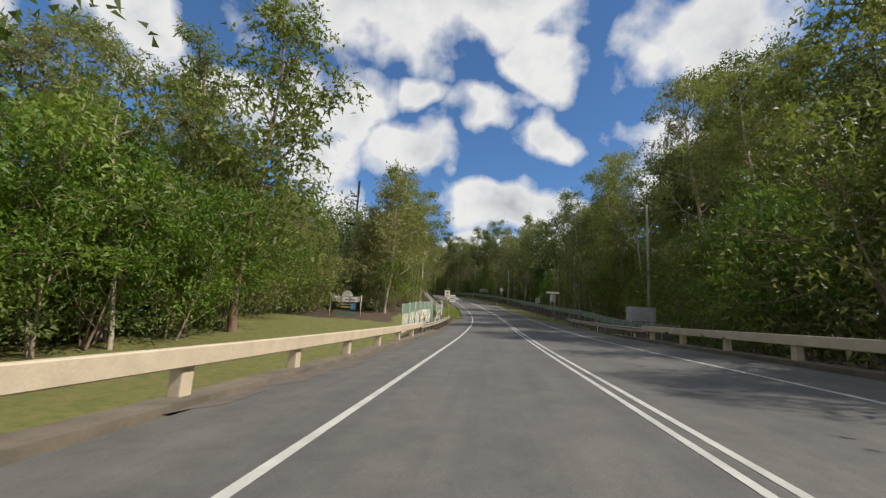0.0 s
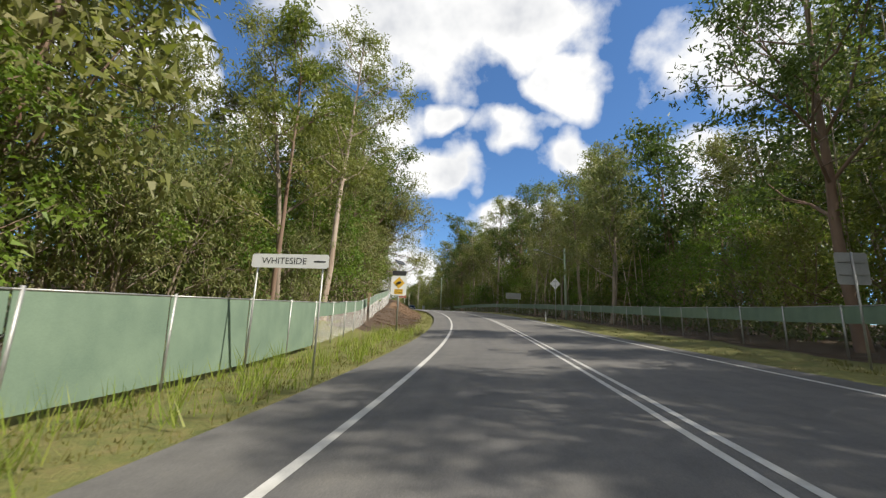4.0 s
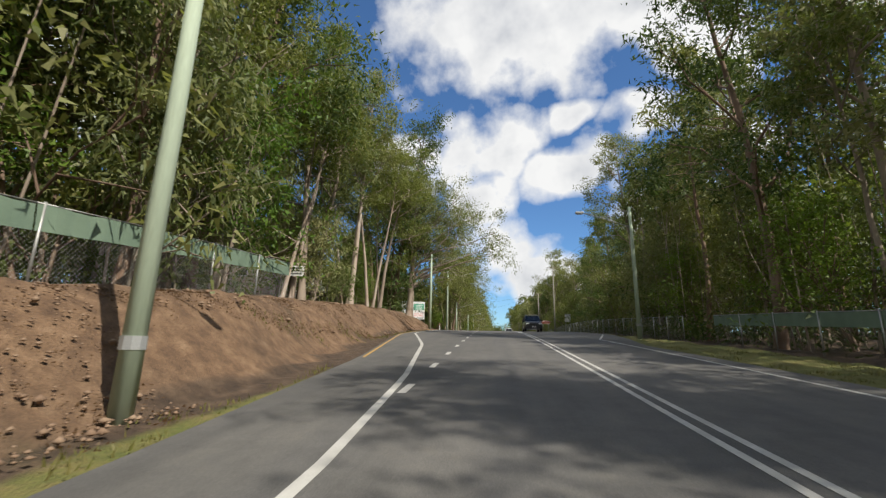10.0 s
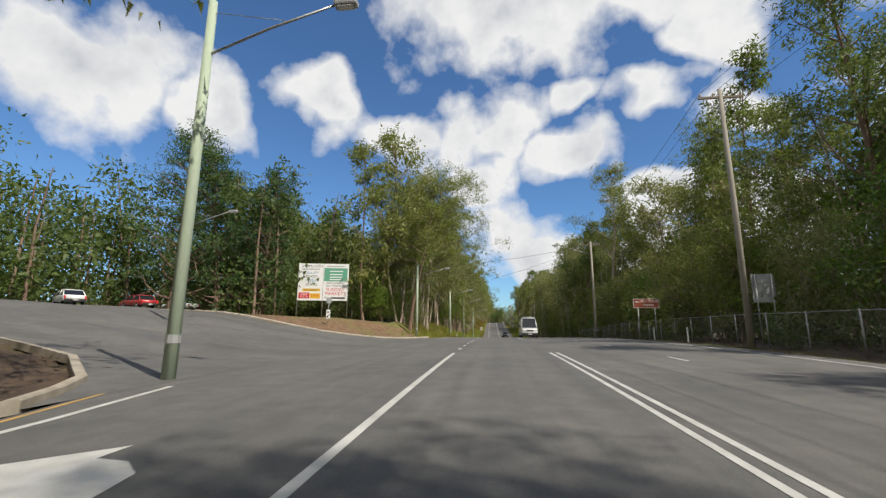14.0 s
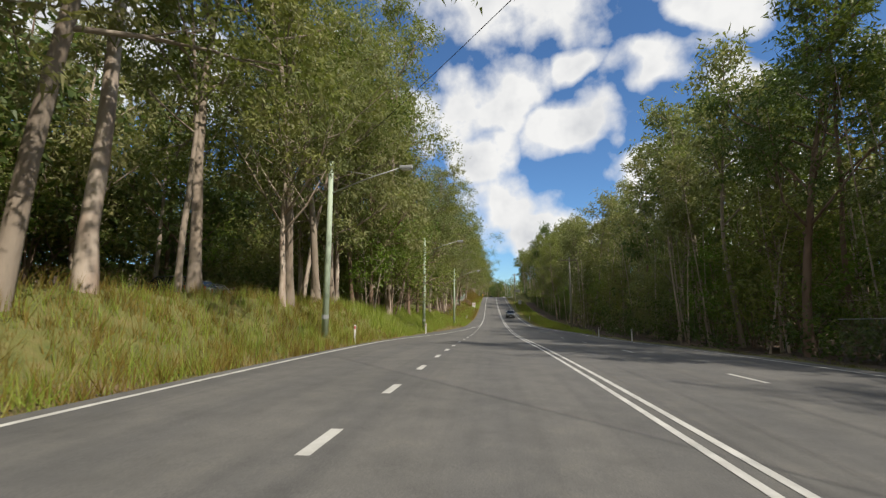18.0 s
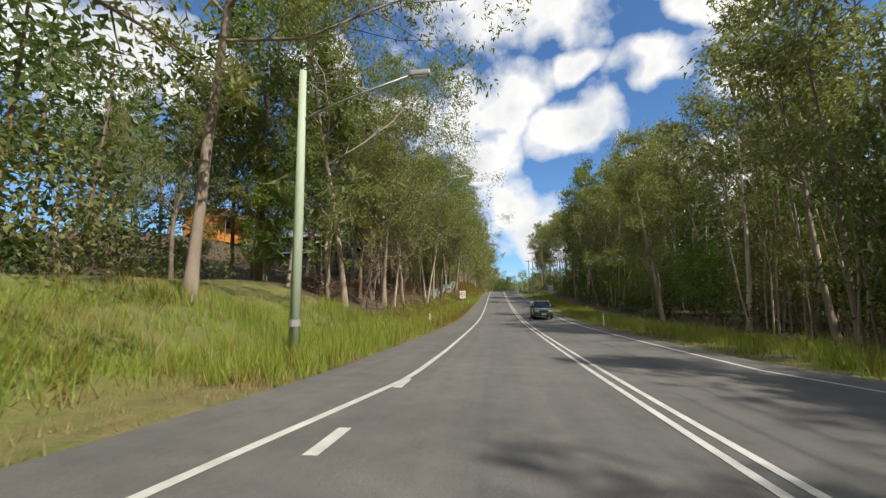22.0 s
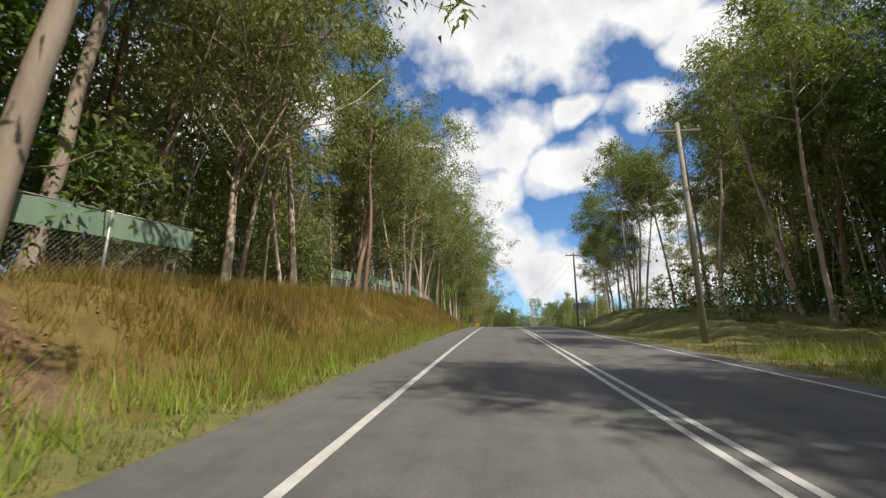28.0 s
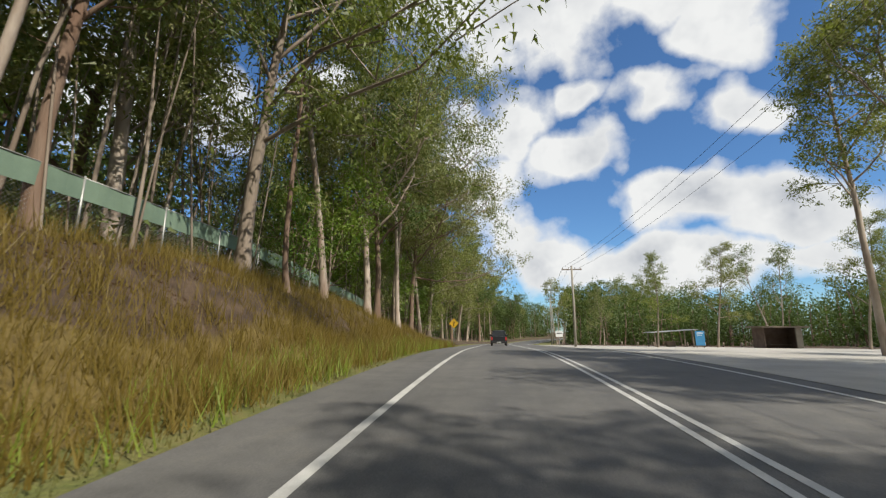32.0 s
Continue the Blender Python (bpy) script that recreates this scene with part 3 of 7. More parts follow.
def leaf_mesh(name, v, f, mat):
    me = bpy.data.meshes.new(name)
    me.vertices.add(len(v))
    me.vertices.foreach_set("co", np.asarray(v, np.float32).ravel())
    me.loops.add(f.size)
    me.loops.foreach_set("vertex_index", f.ravel().astype(np.int32))
    me.polygons.add(len(f))
    me.polygons.foreach_set("loop_start", np.arange(0, f.size, 3, dtype=np.int32))
    me.materials.append(mat)
    me.update(calc_edges=True)
    return me


def limb(rng, start, way_, length, r0, r1, bend, steps=6):
    """A limb that wanders and tapers: its points and radii."""
    pts, d_ = [np.array(start, float)], unit(np.array(way_, float))
    for _ in range(steps):
        d_ = unit(d_ + rng.normal(size=3) * bend + [0, 0, 0.05])
        pts.append(pts[-1] + d_ * length / steps)
    return np.array(pts), np.linspace(r0, r1, len(pts))


def tree(name, label, seed, height, crown_from, reach, count, bark, leaf, leaf_len=0.42, leaf_wid=0.17, droop=0.5, trunk_r=None, stems=1, clump=1.45, limbs=11, lean=0.05, up=0.55, bias=(0, 0)):
    """A trunk with limbs, branches and a ragged crown of leaf clumps."""
    rng = np.random.default_rng(seed)
    stem, wood, tips, sizes = [], [], [], []
    for st in range(stems):
        r0 = (trunk_r or height * 0.0098) * (1 if stems == 1 else 0.7)
        a0 = rng.random() * 6.28
        d0 = np.array([math.cos(a0) * lean, math.sin(a0) * lean, 1.0]) * [1 + 3 * (stems > 1), 1 + 3 * (stems > 1), 1]
        foot = np.array([math.cos(a0), math.sin(a0), 0]) * (0.35 * (stems > 1)) + [0, 0, -0.3]
        h_ = height * (0.8 + 0.2 * rng.random() if stems > 1 else 1.0)
        tp, tr_ = limb(rng, foot, d0, h_ * 0.93, r0, r0 * 0.16, 0.045, 12)
        tr_[0] *= 1.35
        stem.append(tube_data(tp, tr_, 8, False))
        for i in range(limbs):
            u = crown_from + (0.97 - crown_from) * ((i + rng.random()) / limbs)
            k = u * 12
            base = tp[int(k)] + (tp[min(int(k) + 1, 12)] - tp[int(k)]) * (k % 1)
            a = i * 2.4 + rng.random() * 1.2
            ln = reach * (1.15 - 0.75 * max(0, (u - crown_from) / (1 - crown_from))) * (0.6 + 0.6 * rng.random())
            lp, lr = limb(rng, base, (math.cos(a) + bias[0], math.sin(a) + bias[1], up + 0.5 * rng.random()), min(ln * (1 + 0.5 * max(0, math.cos(a) * bias[0] + math.sin(a) * bias[1])), reach * 1.15), r0 * 0.36 * (1.2 - u * 0.6), 0.025, 0.16)
            wood.append(tube_data(lp[::2], lr[::2], 5, False))
            shoots = 3 if ln < 5 else 6
            for j in range(shoots):
                q = lp[2 + j] if shoots == 3 and j < 2 else lp[1 + round(j * 4 / 5)] if shoots == 6 else lp[-2]
                bp, br = limb(rng, q, unit(lp[-1] - lp[-3]) + rng.normal(size=3) * 0.7, ln * (0.3 + 0.25 * rng.random()), 0.035, 0.01, 0.2, 4)
                wood.append(tube_data(bp[::2], br[::2], 3, False))
                tips.append(bp[-1]), sizes.append(clump * (0.7 + 0.6 * rng.random()))
            tips.append(lp[-1]), sizes.append(clump * (0.75 + 0.6 * rng.random()))
        tips.append(tp[-1]), sizes.append(clump)
    sp = np.array(sizes)[:, None] * [1.0, 1.0, 0.75]
    v, f = leaves(rng, tips, sp, count, leaf_len, leaf_wid, droop)
    ob = thing(name, label, "tree")
    part("trunk", mesh_of(name + "_trunk", *joined(stem), bark, True), None, ob)
    tagged(part("bough", mesh_of(name + "_bough", *joined(wood), bark, True), None, ob), kind="stuff")
    part("crown", leaf_mesh(name + "_crown", v, f, leaf), None, ob)
    return ob


GUM = "tall eucalypt with a pale trunk and ragged grey-green crown"
kinds_tall = [
    tree("gum_tree", GUM, 11, 22, 0.3, 5.2, 11500, M_bark, M_gum, 0.27, 0.095, limbs=14),
    tree("gum_tree", "tall slender eucalypt with a smooth pinkish trunk and high crown", 12, 25, 0.42, 4.8, 11000, M_bark3, M_gum, 0.27, 0.095, limbs=14),
    tree("gum_tree", "eucalypt with brown rough bark and a drooping olive crown", 13, 19, 0.2, 5.2, 10500, M_bark2, M_gum2, 0.3, 0.09, droop=1.0, limbs=15),
    tree("gum_tree", GUM, 14, 20, 0.25, 4.8, 10500, M_bark, M_gum2, 0.3, 0.09, limbs=15, droop=0.8),
    tree("gum_tree", "forked eucalypt with two pale stems and an open crown", 15, 21, 0.35, 4.4, 9500, M_bark3, M_gum, 0.28, 0.09, stems=2, limbs=8),
    tree("gum_tree", "tall brown-barked eucalypt with a dense dark crown", 16, 23, 0.22, 5.4, 11500, M_bark2, M_dark, 0.29, 0.1, limbs=16),
]
kinds_slim = [
    tree("slender_gum", "slender young eucalypt with a thin pale trunk", 21, 15, 0.4, 2.6, 3000, M_bark, M_gum2, 0.28, 0.1, limbs=9, clump=1.0, trunk_r=0.11),
    tree("slender_gum", "slender young eucalypt with a thin brown trunk", 22, 17, 0.45, 2.4, 3000, M_bark2, M_gum, 0.28, 0.1, limbs=9, clump=1.0, trunk_r=0.12, lean=0.1),
    tree("slender_gum", "spindly pale eucalypt sapling with sparse leaves", 23, 13, 0.45, 2.0, 2000, M_bark3, M_gum2, 0.26, 0.09, limbs=8, clump=0.9, trunk_r=0.09, lean=0.12),
]
kinds_bush = [
    tree("bushy_tree", "bushy dark-green tree leafy down to the ground", 31, 8.5, 0.08, 3.2, 4200, M_bark2, M_bush, 0.24, 0.13, 0.3, stems=2, limbs=10, clump=1.3),
    tree("bushy_tree", "low spreading shrub with dull green leaves", 32, 5.5, 0.05, 2.8, 3200, M_bark2, M_dark, 0.25, 0.12, 0.3, stems=3, limbs=6, clump=1.15),
    tree("wattle", "feathery grey-green wattle beside the road", 33, 10, 0.1, 3.4, 4600, M_bark, M_gum2, 0.36, 0.08, 1.3, stems=2, limbs=10, clump=1.35),
    tree("bushy_tree", "bright green leafy tree with low branches", 34, 11, 0.12, 3.6, 4800, M_bark, M_bush, 0.25, 0.125, 0.4, stems=2, limbs=10, clump=1.4),
]

kinds_back = [
    tree("gum_tree", "tall eucalypt with a dense olive crown behind the others", 41, 24, 0.12, 5.6, 5200, M_bark2, M_gum, 0.44, 0.2, 0.7, limbs=16, clump=1.9),
    tree("gum_tree", "tall pale eucalypt behind the roadside row", 42, 22, 0.15, 5.2, 5000, M_bark3, M_gum2, 0.44, 0.19, 0.8, limbs=15, clump=1.85),
    tree("gum_tree", "dark-green rough-barked tree behind the roadside row", 43, 19, 0.06, 5.2, 5200, M_bark2, M_dark, 0.44, 0.2, 0.6, limbs=18, clump=1.9),
]
kinds_fill = [
    tree("leafy_tree", "dense leafy tree with branches down to the ground", 44, 11, 0.04, 3.8, 6400, M_bark2, M_bush, 0.23, 0.105, 0.4, stems=2, limbs=11, clump=1.5),
    tree("wattle", "dense drooping wattle with grey-green leaves", 45, 12.5, 0.04, 4.0, 6200, M_bark, M_gum2, 0.31, 0.08, 1.2, stems=2, limbs=11, clump=1.55),
    tree("leafy_tree", "dense dark-green tree filling the gap between trunks", 46, 9.5, 0.03, 3.8, 6000, M_bark2, M_gum, 0.24, 0.1, 0.5, stems=3, limbs=7, clump=1.5),
]

used = set()


def plant(kind, s, d, scale=1.0, turn=0.0, tilt=0.0, group="roadside forest"):
    m_ = pose(*ground(s, d, -0.05), tilt, tilt * 0.6, turn) @ Matrix.Scale(scale, 4)
    if kind not in used:
        used.add(kind)
        kind.matrix_basis = m_
        ob = kind
    else:
        ob = copy_thing(kind, m_)
    tagged(ob, group=group)
    return ob


# stretches of open ground: s from, s to, d from, d to
OPEN = [(-20, 50, -20, -7), (34, 66, -25.5, 0), (60, 86, -17, 0), (84, 95, -12.5, 0), (95, 178, -13.2, 0), (178, 200, -13.5, 0), (200, 232, -13.5, 0), (180, 203, -23, -13.5), (192, 213, -32, -12), (224, 268, -48, 0), (262, 276, -27, 0), (274, 330, -11.0, 0), (286, 312, -30, -14.5), (330, 362, -11.0, 0), (360, 404, -17.5, 0), (366, 408, -36, -10), (380, 415, -60, -34), (342, 362, -25, -13.2),
        (404, 520, -10.2, 0), (-30, 180, 0, 10.5), (180, 350, 0, 12.5), (350, 480, 0, 9.5), (474, 548, 0, 70), (548, 640, 0, 13), (560, 640, -11, 0), (640, 990, -12, 12)]


def is_open(s, d):
    return any(a <= s <= b and c <= d <= e for a, b, c, e in OPEN)


def off_road(s):
    """How far right of the road the front row stands: it keeps back along the sunlit stretches."""
    return np.interp(s, [-20, 14, 22, 36, 40, 53, 58, 84, 88, 103, 107, 118, 121, 133, 138, 150, 154, 176, 186, 192, 196, 211, 217, 284, 287, 302, 313, 330, 341, 346, 357, 361, 366, 370, 389, 393, 426, 432, 600],
                     [23, 23, 14, 14, 19, 19, 13, 13, 20, 20, 12, 12, 11.6, 11.6, 18, 18, 12.8, 12.7, 12.7, 16, 13, 13, 22, 21, 16, 15.5, 13.4, 16, 16, 14, 12.2, 12.2, 12.6, 20, 20, 13.6, 13.4, 20, 20])


rt = random.Random(101)
for row in (0, 1):
    s = -14 + 3 * row
    while s < 470:
        s += (6.8, 8.6)[row] * (0.65 + 0.7 * rt.random())
        d = float(off_road(s)) + (3.0 * rt.random() if row == 0 else 5.5 + 4 * rt.random())
        kd = rt.choice(kinds_back if row else kinds_tall) if rt.random() < (0.3 if 336 < s < 400 else 0.75 if row else 0.62) else rt.choice(kinds_slim)
        plant(kd, s, d, (0.88 + 0.3 * rt.random()) * (1.25 if kd in kinds_slim else 1), 360 * rt.random(), rt.uniform(-3, 3))
    s = -14
    while s < 465:
        s += 7.0 * (0.6 + 0.8 * rt.random())
        d = max(12.8, float(off_road(s)) + 1) + 8 * rt.random()
        plant(rt.choice(kinds_slim if row else kinds_bush), s, d, 0.65 + 0.5 * rt.random() + 0.25 * row, 360 * rt.random(), rt.uniform(-4, 4) * row)
rt = random.Random(55)
for row, (d0, gap) in enumerate(((10.5, 6.8), (16.5, 6.6))):
    s = -14 + 3 * row
    while s < 610:
        s += gap * (0.6 + 0.8 * rt.random())
        d = -(d0 + 5.5 * rt.random())
        if is_open(s, d):
            d -= 5 * (row == 0)
        if is_open(s, d) or (row and 470 < s < 490):
            continue
        kd = rt.choice(kinds_back if row else kinds_tall) if rt.random() < (0.78 if s < 440 or s > 510 else 0.35) else rt.choice(kinds_slim)
        plant(kd, s, d, (0.85 + 0.38 * rt.random()) * (1.12 if 330 < s < 440 else 1.0), 360 * rt.random(), rt.uniform(-3, 3))
s = -14
while s < 560:
    s += 4.6 * (0.6 + 0.8 * rt.random())
    d = -(13 + 8 * rt.random())
    if is_open(s, d):
        d -= 4
    if is_open(s, d) or 285 < s < 340 or 452 < s < 500:
        continue
    plant(rt.choice(kinds_bush), s, d, 0.6 + 0.5 * rt.random(), 360 * rt.random(), 0)
s = -10
while s < 470:
    s += 7.5 * (0.6 + 0.8 * rt.random())
    d = -(12 + 8 * rt.random())
    if not is_open(s, d):
        plant(rt.choice(kinds_slim), s, d, 0.8 + 0.5 * rt.random(), 360 * rt.random(), rt.uniform(-5, 5))


def thicket(s0, s1, d0, d1, gap, kinds, low, high, tilt=0):
    """A row of trees whose crowns close up."""
    s = s0
    while s < s1:
        d = d0 + (d1 - d0) * rt.random()
        if not is_open(s, d):
            plant(rt.choice(kinds), s, d, rt.uniform(low, high), 360 * rt.random(), rt.uniform(-tilt, tilt))
        s += gap * rt.uniform(0.7, 1.3)


thicket(-4, 33, -20.5, -23.5, 2.5, kinds_fill[:1] + kinds_bush[3:], 0.85, 1.2)
thicket(34, 66, -26, -29, 2.6, kinds_fill, 0.85, 1.2)
thicket(2, 66, -28, -33, 3.4, kinds_tall[2:4], 0.8, 1.0)
thicket(64, 90, -17.5, -20.5, 3.2, kinds_fill, 0.8, 1.2)
thicket(64, 90, -19, -25, 4.5, kinds_tall[2:4], 0.75, 0.95)
thicket(22, 40, -25, -28, 6.0, kinds_tall[:2], 0.9, 1.1)
thicket(66, 178, -14.8, -17.5, 4.2, kinds_fill, 0.7, 1.15)
thicket(180, 226, -24, -34, 3.4, kinds_fill, 0.75, 1.05)
thicket(184, 232, -35, -44, 5.0, kinds_back, 0.75, 1.0)
thicket(275.5, 285, -12.5, -18, 2.4, kinds_fill, 0.75, 1.05)
thicket(276, 330, -12.0, -16, 4.6, kinds_tall[:4], 1.05, 1.3, 3)
thicket(318, 343, -14.5, -19, 3.4, kinds_fill, 0.8, 1.1)
thicket(316, 337, -11.8, -14, 4.4, kinds_fill + kinds_bush[2:], 0.75, 1.05)
thicket(335, 342, -14, -16.5, 4.0, kinds_fill, 0.7, 0.95)
thicket(474, 500, -13, -17, 5.5, kinds_tall, 0.75, 0.95, 4)
thicket(400, 464, -14.5, -19, 3.8, kinds_fill, 0.7, 1.0)
thicket(500, 560, -12.5, -17, 3.6, kinds_fill, 0.7, 1.1)
thicket(452, 500, -13.5, -20, 7.5, kinds_slim, 0.9, 1.3, 5)
thicket(466, 489, 19, 34, 1.8, kinds_slim, 1.0, 1.35, 4)
thicket(466, 490, 26, 40, 4.0, kinds_back, 0.7, 0.9)
thicket(-6, 30, 11.5, 13.5, 2.6, kinds_fill[::2], 0.75, 1.0)
thicket(30, 214, 15, 18.5, 3.7, kinds_fill, 0.75, 1.0)
thicket(214, 300, 15.5, 18.5, 3.0, kinds_fill, 0.8, 1.0)
thicket(300, 440, 15, 18.5, 3.8, kinds_fill, 0.7, 1.0)
rt = random.Random(63)
thicket(284, 346, -32, -36, 3.0, kinds_fill, 0.9, 1.2)
thicket(284, 346, -34, -41, 4.5, kinds_back, 0.9, 1.1)
for s in (570, 585, 600, 618, 636, 655, 680, 640, 665, 700):  # the wood that closes the far bend
    for d in (-30, -21, -13, 15, 24, 36):
        if rt.random() < 0.9 and (d < 0 or s > 615):
            plant(rt.choice(kinds_tall), s + rt.uniform(-6, 6), d + rt.uniform(-4, 4), 0.7 + 0.4 * rt.random(), 360 * rt.random(), 0)


def far_wood(name, label, rng, spans, dens, mat, bark, low, high, clumps, per, size):
    """Distant trees or shrubs as one mass: thin trunks and coarse leaf clumps."""
    wood, tips, sizes = [], [], []
    for s0, s1, d0, d1 in spans:
        for _ in range(int(abs(s1 - s0) * abs(d1 - d0) * dens)):
            s, d = s0 + (s1 - s0) * rng.random(), d0 + (d1 - d0) * rng.random()
            if is_open(s, d):
                continue
            p = ground(s, d)
            h_ = rng.uniform(low, high)
            if high > 8:
                wood.append(tube_data([p - [0, 0, 0.4], p + [rng.normal() * 0.3, rng.normal() * 0.3, h_ * 0.5], p + [rng.normal() * 0.6, rng.normal() * 0.6, h_ * 0.92]], [0.2, 0.13, 0.04], 5, False))
            for _ in range(clumps):
                u = rng.uniform(0.05, 1.0)
                tips.append(p + [rng.normal() * 0.11 * h_, rng.normal() * 0.11 * h_, h_ * u]), sizes.append(size * rng.uniform(0.75, 1.25))
    v, f = leaves(rng, tips, np.array(sizes)[:, None] * [1, 1, 0.8], len(tips) * per, 0.24 * size, 0.13 * size, 0.4, 14, 0.35)
    ob = thing(name, label, "forest", kind="stuff")
    if wood:
        part("trunks", mesh_of(name + "_trunks", *joined(wood), bark, True), None, ob)
    part("crowns", leaf_mesh(name + "_crowns", v, f, mat), None, ob)


far_wood("far_woods", "dense eucalypt forest behind the roadside trees", np.random.default_rng(3), [(-40, 620, -46, -26), (150, 330, -78, -46)], 0.028, M_dark, M_bark2, 14, 22, 8, 76, 2.7)
far_wood("far_woods", "dense dark eucalypt forest behind the roadside trees", np.random.default_rng(4), [(-40, 470, 24, 42), (640, 760, -60, 60)], 0.034, M_dark, M_bark2, 14, 22, 8, 76, 2.7)
far_wood("far_woods", "low wooded rise beyond the gravel lot", np.random.default_rng(14), [(585, 680, 14, 60), (545, 640, 48, 110), (490, 560, 62, 130)], 0.026, M_dark, M_bark2, 7, 13, 7, 60, 2.4)
far_wood("undergrowth", "tangled low shrubs under the roadside trees", np.random.default_rng(6), [(-30, 560, -30, -14)], 0.11, M_dark, M_bark2, 1.2, 4.5, 3, 50, 1.1)
far_wood("undergrowth", "tangled dark low shrubs under the roadside trees", np.random.default_rng(7), [(-30, 472, 12.5, 26)], 0.12, M_dark, M_bark2, 1.2, 4.5, 3, 50, 1.1)
far_wood("undergrowth", "dense dark scrub closing the forest behind the trunks", np.random.default_rng(8), [(-30, 474, 22, 28)], 0.1, M_dark, M_bark2, 4, 8, 5, 40, 1.9)
far_wood("undergrowth", "dense scrub closing the forest behind the trunks", np.random.default_rng(9), [(-30, 180, -32, -25), (300, 362, -30, -24), (404, 470, -32, -22), (495, 570, -30, -20)], 0.1, M_gum2, M_bark2, 4, 8, 5, 40, 1.9)


def saplings(name, label, seed, spans, bark, leaf):
    """Stands of thin pale stems with wisps of leaves high up."""
    rng = np.random.default_rng(seed)
    wood, tips = [], []
    for s0, s1, dfun, deep, n_ in spans:
        for _ in range(n_):
            s = s0 + (s1 - s0) * rng.random()
            p = ground(s, dfun(s) + deep * rng.random())
            h_, r_, lean = rng.uniform(7, 15), rng.uniform(0.035, 0.085), rng.normal(size=2) * 0.09
            pts = [p - [0, 0, 0.3]] + [p + [lean[0] * h_ * u + rng.normal() * 0.08, lean[1] * h_ * u + rng.normal() * 0.08, h_ * u] for u in (0.3, 0.65, 1.0)]
            wood.append(tube_data(pts, [r_, r_ * 0.85, r_ * 0.6, 0.015], 5, False))
            for u in (0.7, 0.85, 1.0):
                tips.append(p + [lean[0] * h_ * u + rng.normal() * 0.7, lean[1] * h_ * u + rng.normal() * 0.7, h_ * u])
    v, f = leaves(rng, tips, np.full((len(tips), 1), 0.8) * [1, 1, 0.8], len(tips) * 34, 0.3, 0.12, 0.8)
    ob = thing(name, label, "saplings", kind="stuff")
    part("stems", mesh_of(name + "_stems", *joined(wood), bark, True), None, ob)
    part("wisps", leaf_mesh(name + "_wisps", v, f, leaf), None, ob)


saplings("saplings", "stand of thin pale gum saplings at the forest's edge", 12, [(24, 216, lambda s: max(12.4, float(off_road(s))), 6, 260), (216, 470, lambda s: float(off_road(s)) - 1, 6, 330)], M_bark3, M_gum2)
saplings("saplings", "stand of thin brown saplings on the bank", 13, [(98, 178, lambda s: -19, 5, 90), (404, 470, lambda s: -19, 6, 90), (470, 545, lambda s: -18, 5.5, 130)], M_bark, M_gum)

# ---- roadside things ----
M_cream = weathered("cream_painted_beam", (0.62, 0.52, 0.38), (0.5, 0.41, 0.3), 1.5, 0.65, fine=30, relief=0.3)
M_conc = weathered("weathered_concrete", (0.42, 0.37, 0.3), (0.3, 0.26, 0.2), 2.0, 0.9, fine=25, relief=0.6)
M_stained = weathered("stained_kerb_concrete", (0.2, 0.165, 0.125), (0.11, 0.092, 0.07), 1.2, 0.95, fine=18, relief=0.7)
M_galv = weathered("galvanised_steel", (0.45, 0.45, 0.43), (0.33, 0.33, 0.31), 3.0, 0.5, 0.7, relief=0.1)
M_dullgalv = weathered("dull_guardrail_steel", (0.5, 0.45, 0.38), (0.36, 0.31, 0.25), 1.2, 0.6, 0.35, relief=0.2)
M_timber = weathered("grey_hardwood", (0.24, 0.19, 0.14), (0.16, 0.125, 0.095), 2.5, 0.85, fine=30, squash=(1, 1, 0.2), relief=0.6)
M_pole = weathered("green_treated_pole", (0.44, 0.52, 0.39), (0.34, 0.41, 0.31), 1.4, 0.8, fine=22, squash=(1, 1, 0.15), relief=0.5)
M_pole2 = weathered("grey_timber_pole", (0.33, 0.3, 0.25), (0.24, 0.22, 0.18), 1.4, 0.85, fine=22, squash=(1, 1, 0.15), relief=0.6)
M_white = weathered("white_sign_face", (0.8, 0.8, 0.78), (0.74, 0.74, 0.72), 2.0, 0.45, fine=60, relief=0.03)
M_black = weathered("black_enamel", (0.02, 0.02, 0.022), (0.03, 0.03, 0.03), 4, 0.5, relief=0.05)
M_red = weathered("sign_red", (0.62, 0.03, 0.03), (0.5, 0.03, 0.03), 3, 0.45, relief=0.03)
M_yellow = weathered("sign_yellow", (0.75, 0.45, 0.03), (0.66, 0.39, 0.03), 3, 0.45, relief=0.03)
M_brown = weathered("tourist_sign_brown", (0.3, 0.075, 0.035), (0.25, 0.06, 0.03), 3, 0.5, relief=0.03)
M_green = weathered("billboard_green", (0.12, 0.36, 0.24), (0.1, 0.3, 0.2), 3, 0.5, relief=0.03)
M_blue = weathered("sign_blue", (0.04, 0.22, 0.42), (0.035, 0.18, 0.36), 3, 0.5, relief=0.03)
M_grey = weathered("sign_back_aluminium", (0.42, 0.43, 0.43), (0.34, 0.35, 0.35), 2, 0.5, 0.3, relief=0.08)
M_cloth = weathered("green_shade_cloth", (0.2, 0.28, 0.2), (0.15, 0.22, 0.16), 1.2, 0.85, fine=45, relief=0.4)
M_glass = weathered("dark_window_glass", (0.015, 0.018, 0.02), (0.02, 0.024, 0.027), 2, 0.08, relief=0.0)
M_rubber = weathered("tyre_rubber", (0.02, 0.02, 0.02), (0.032, 0.031, 0.03), 5, 0.85, relief=0.3)
M_chrome = weathered("chrome", (0.6, 0.6, 0.6), (0.5, 0.5, 0.5), 3, 0.2, 0.9, relief=0.0)
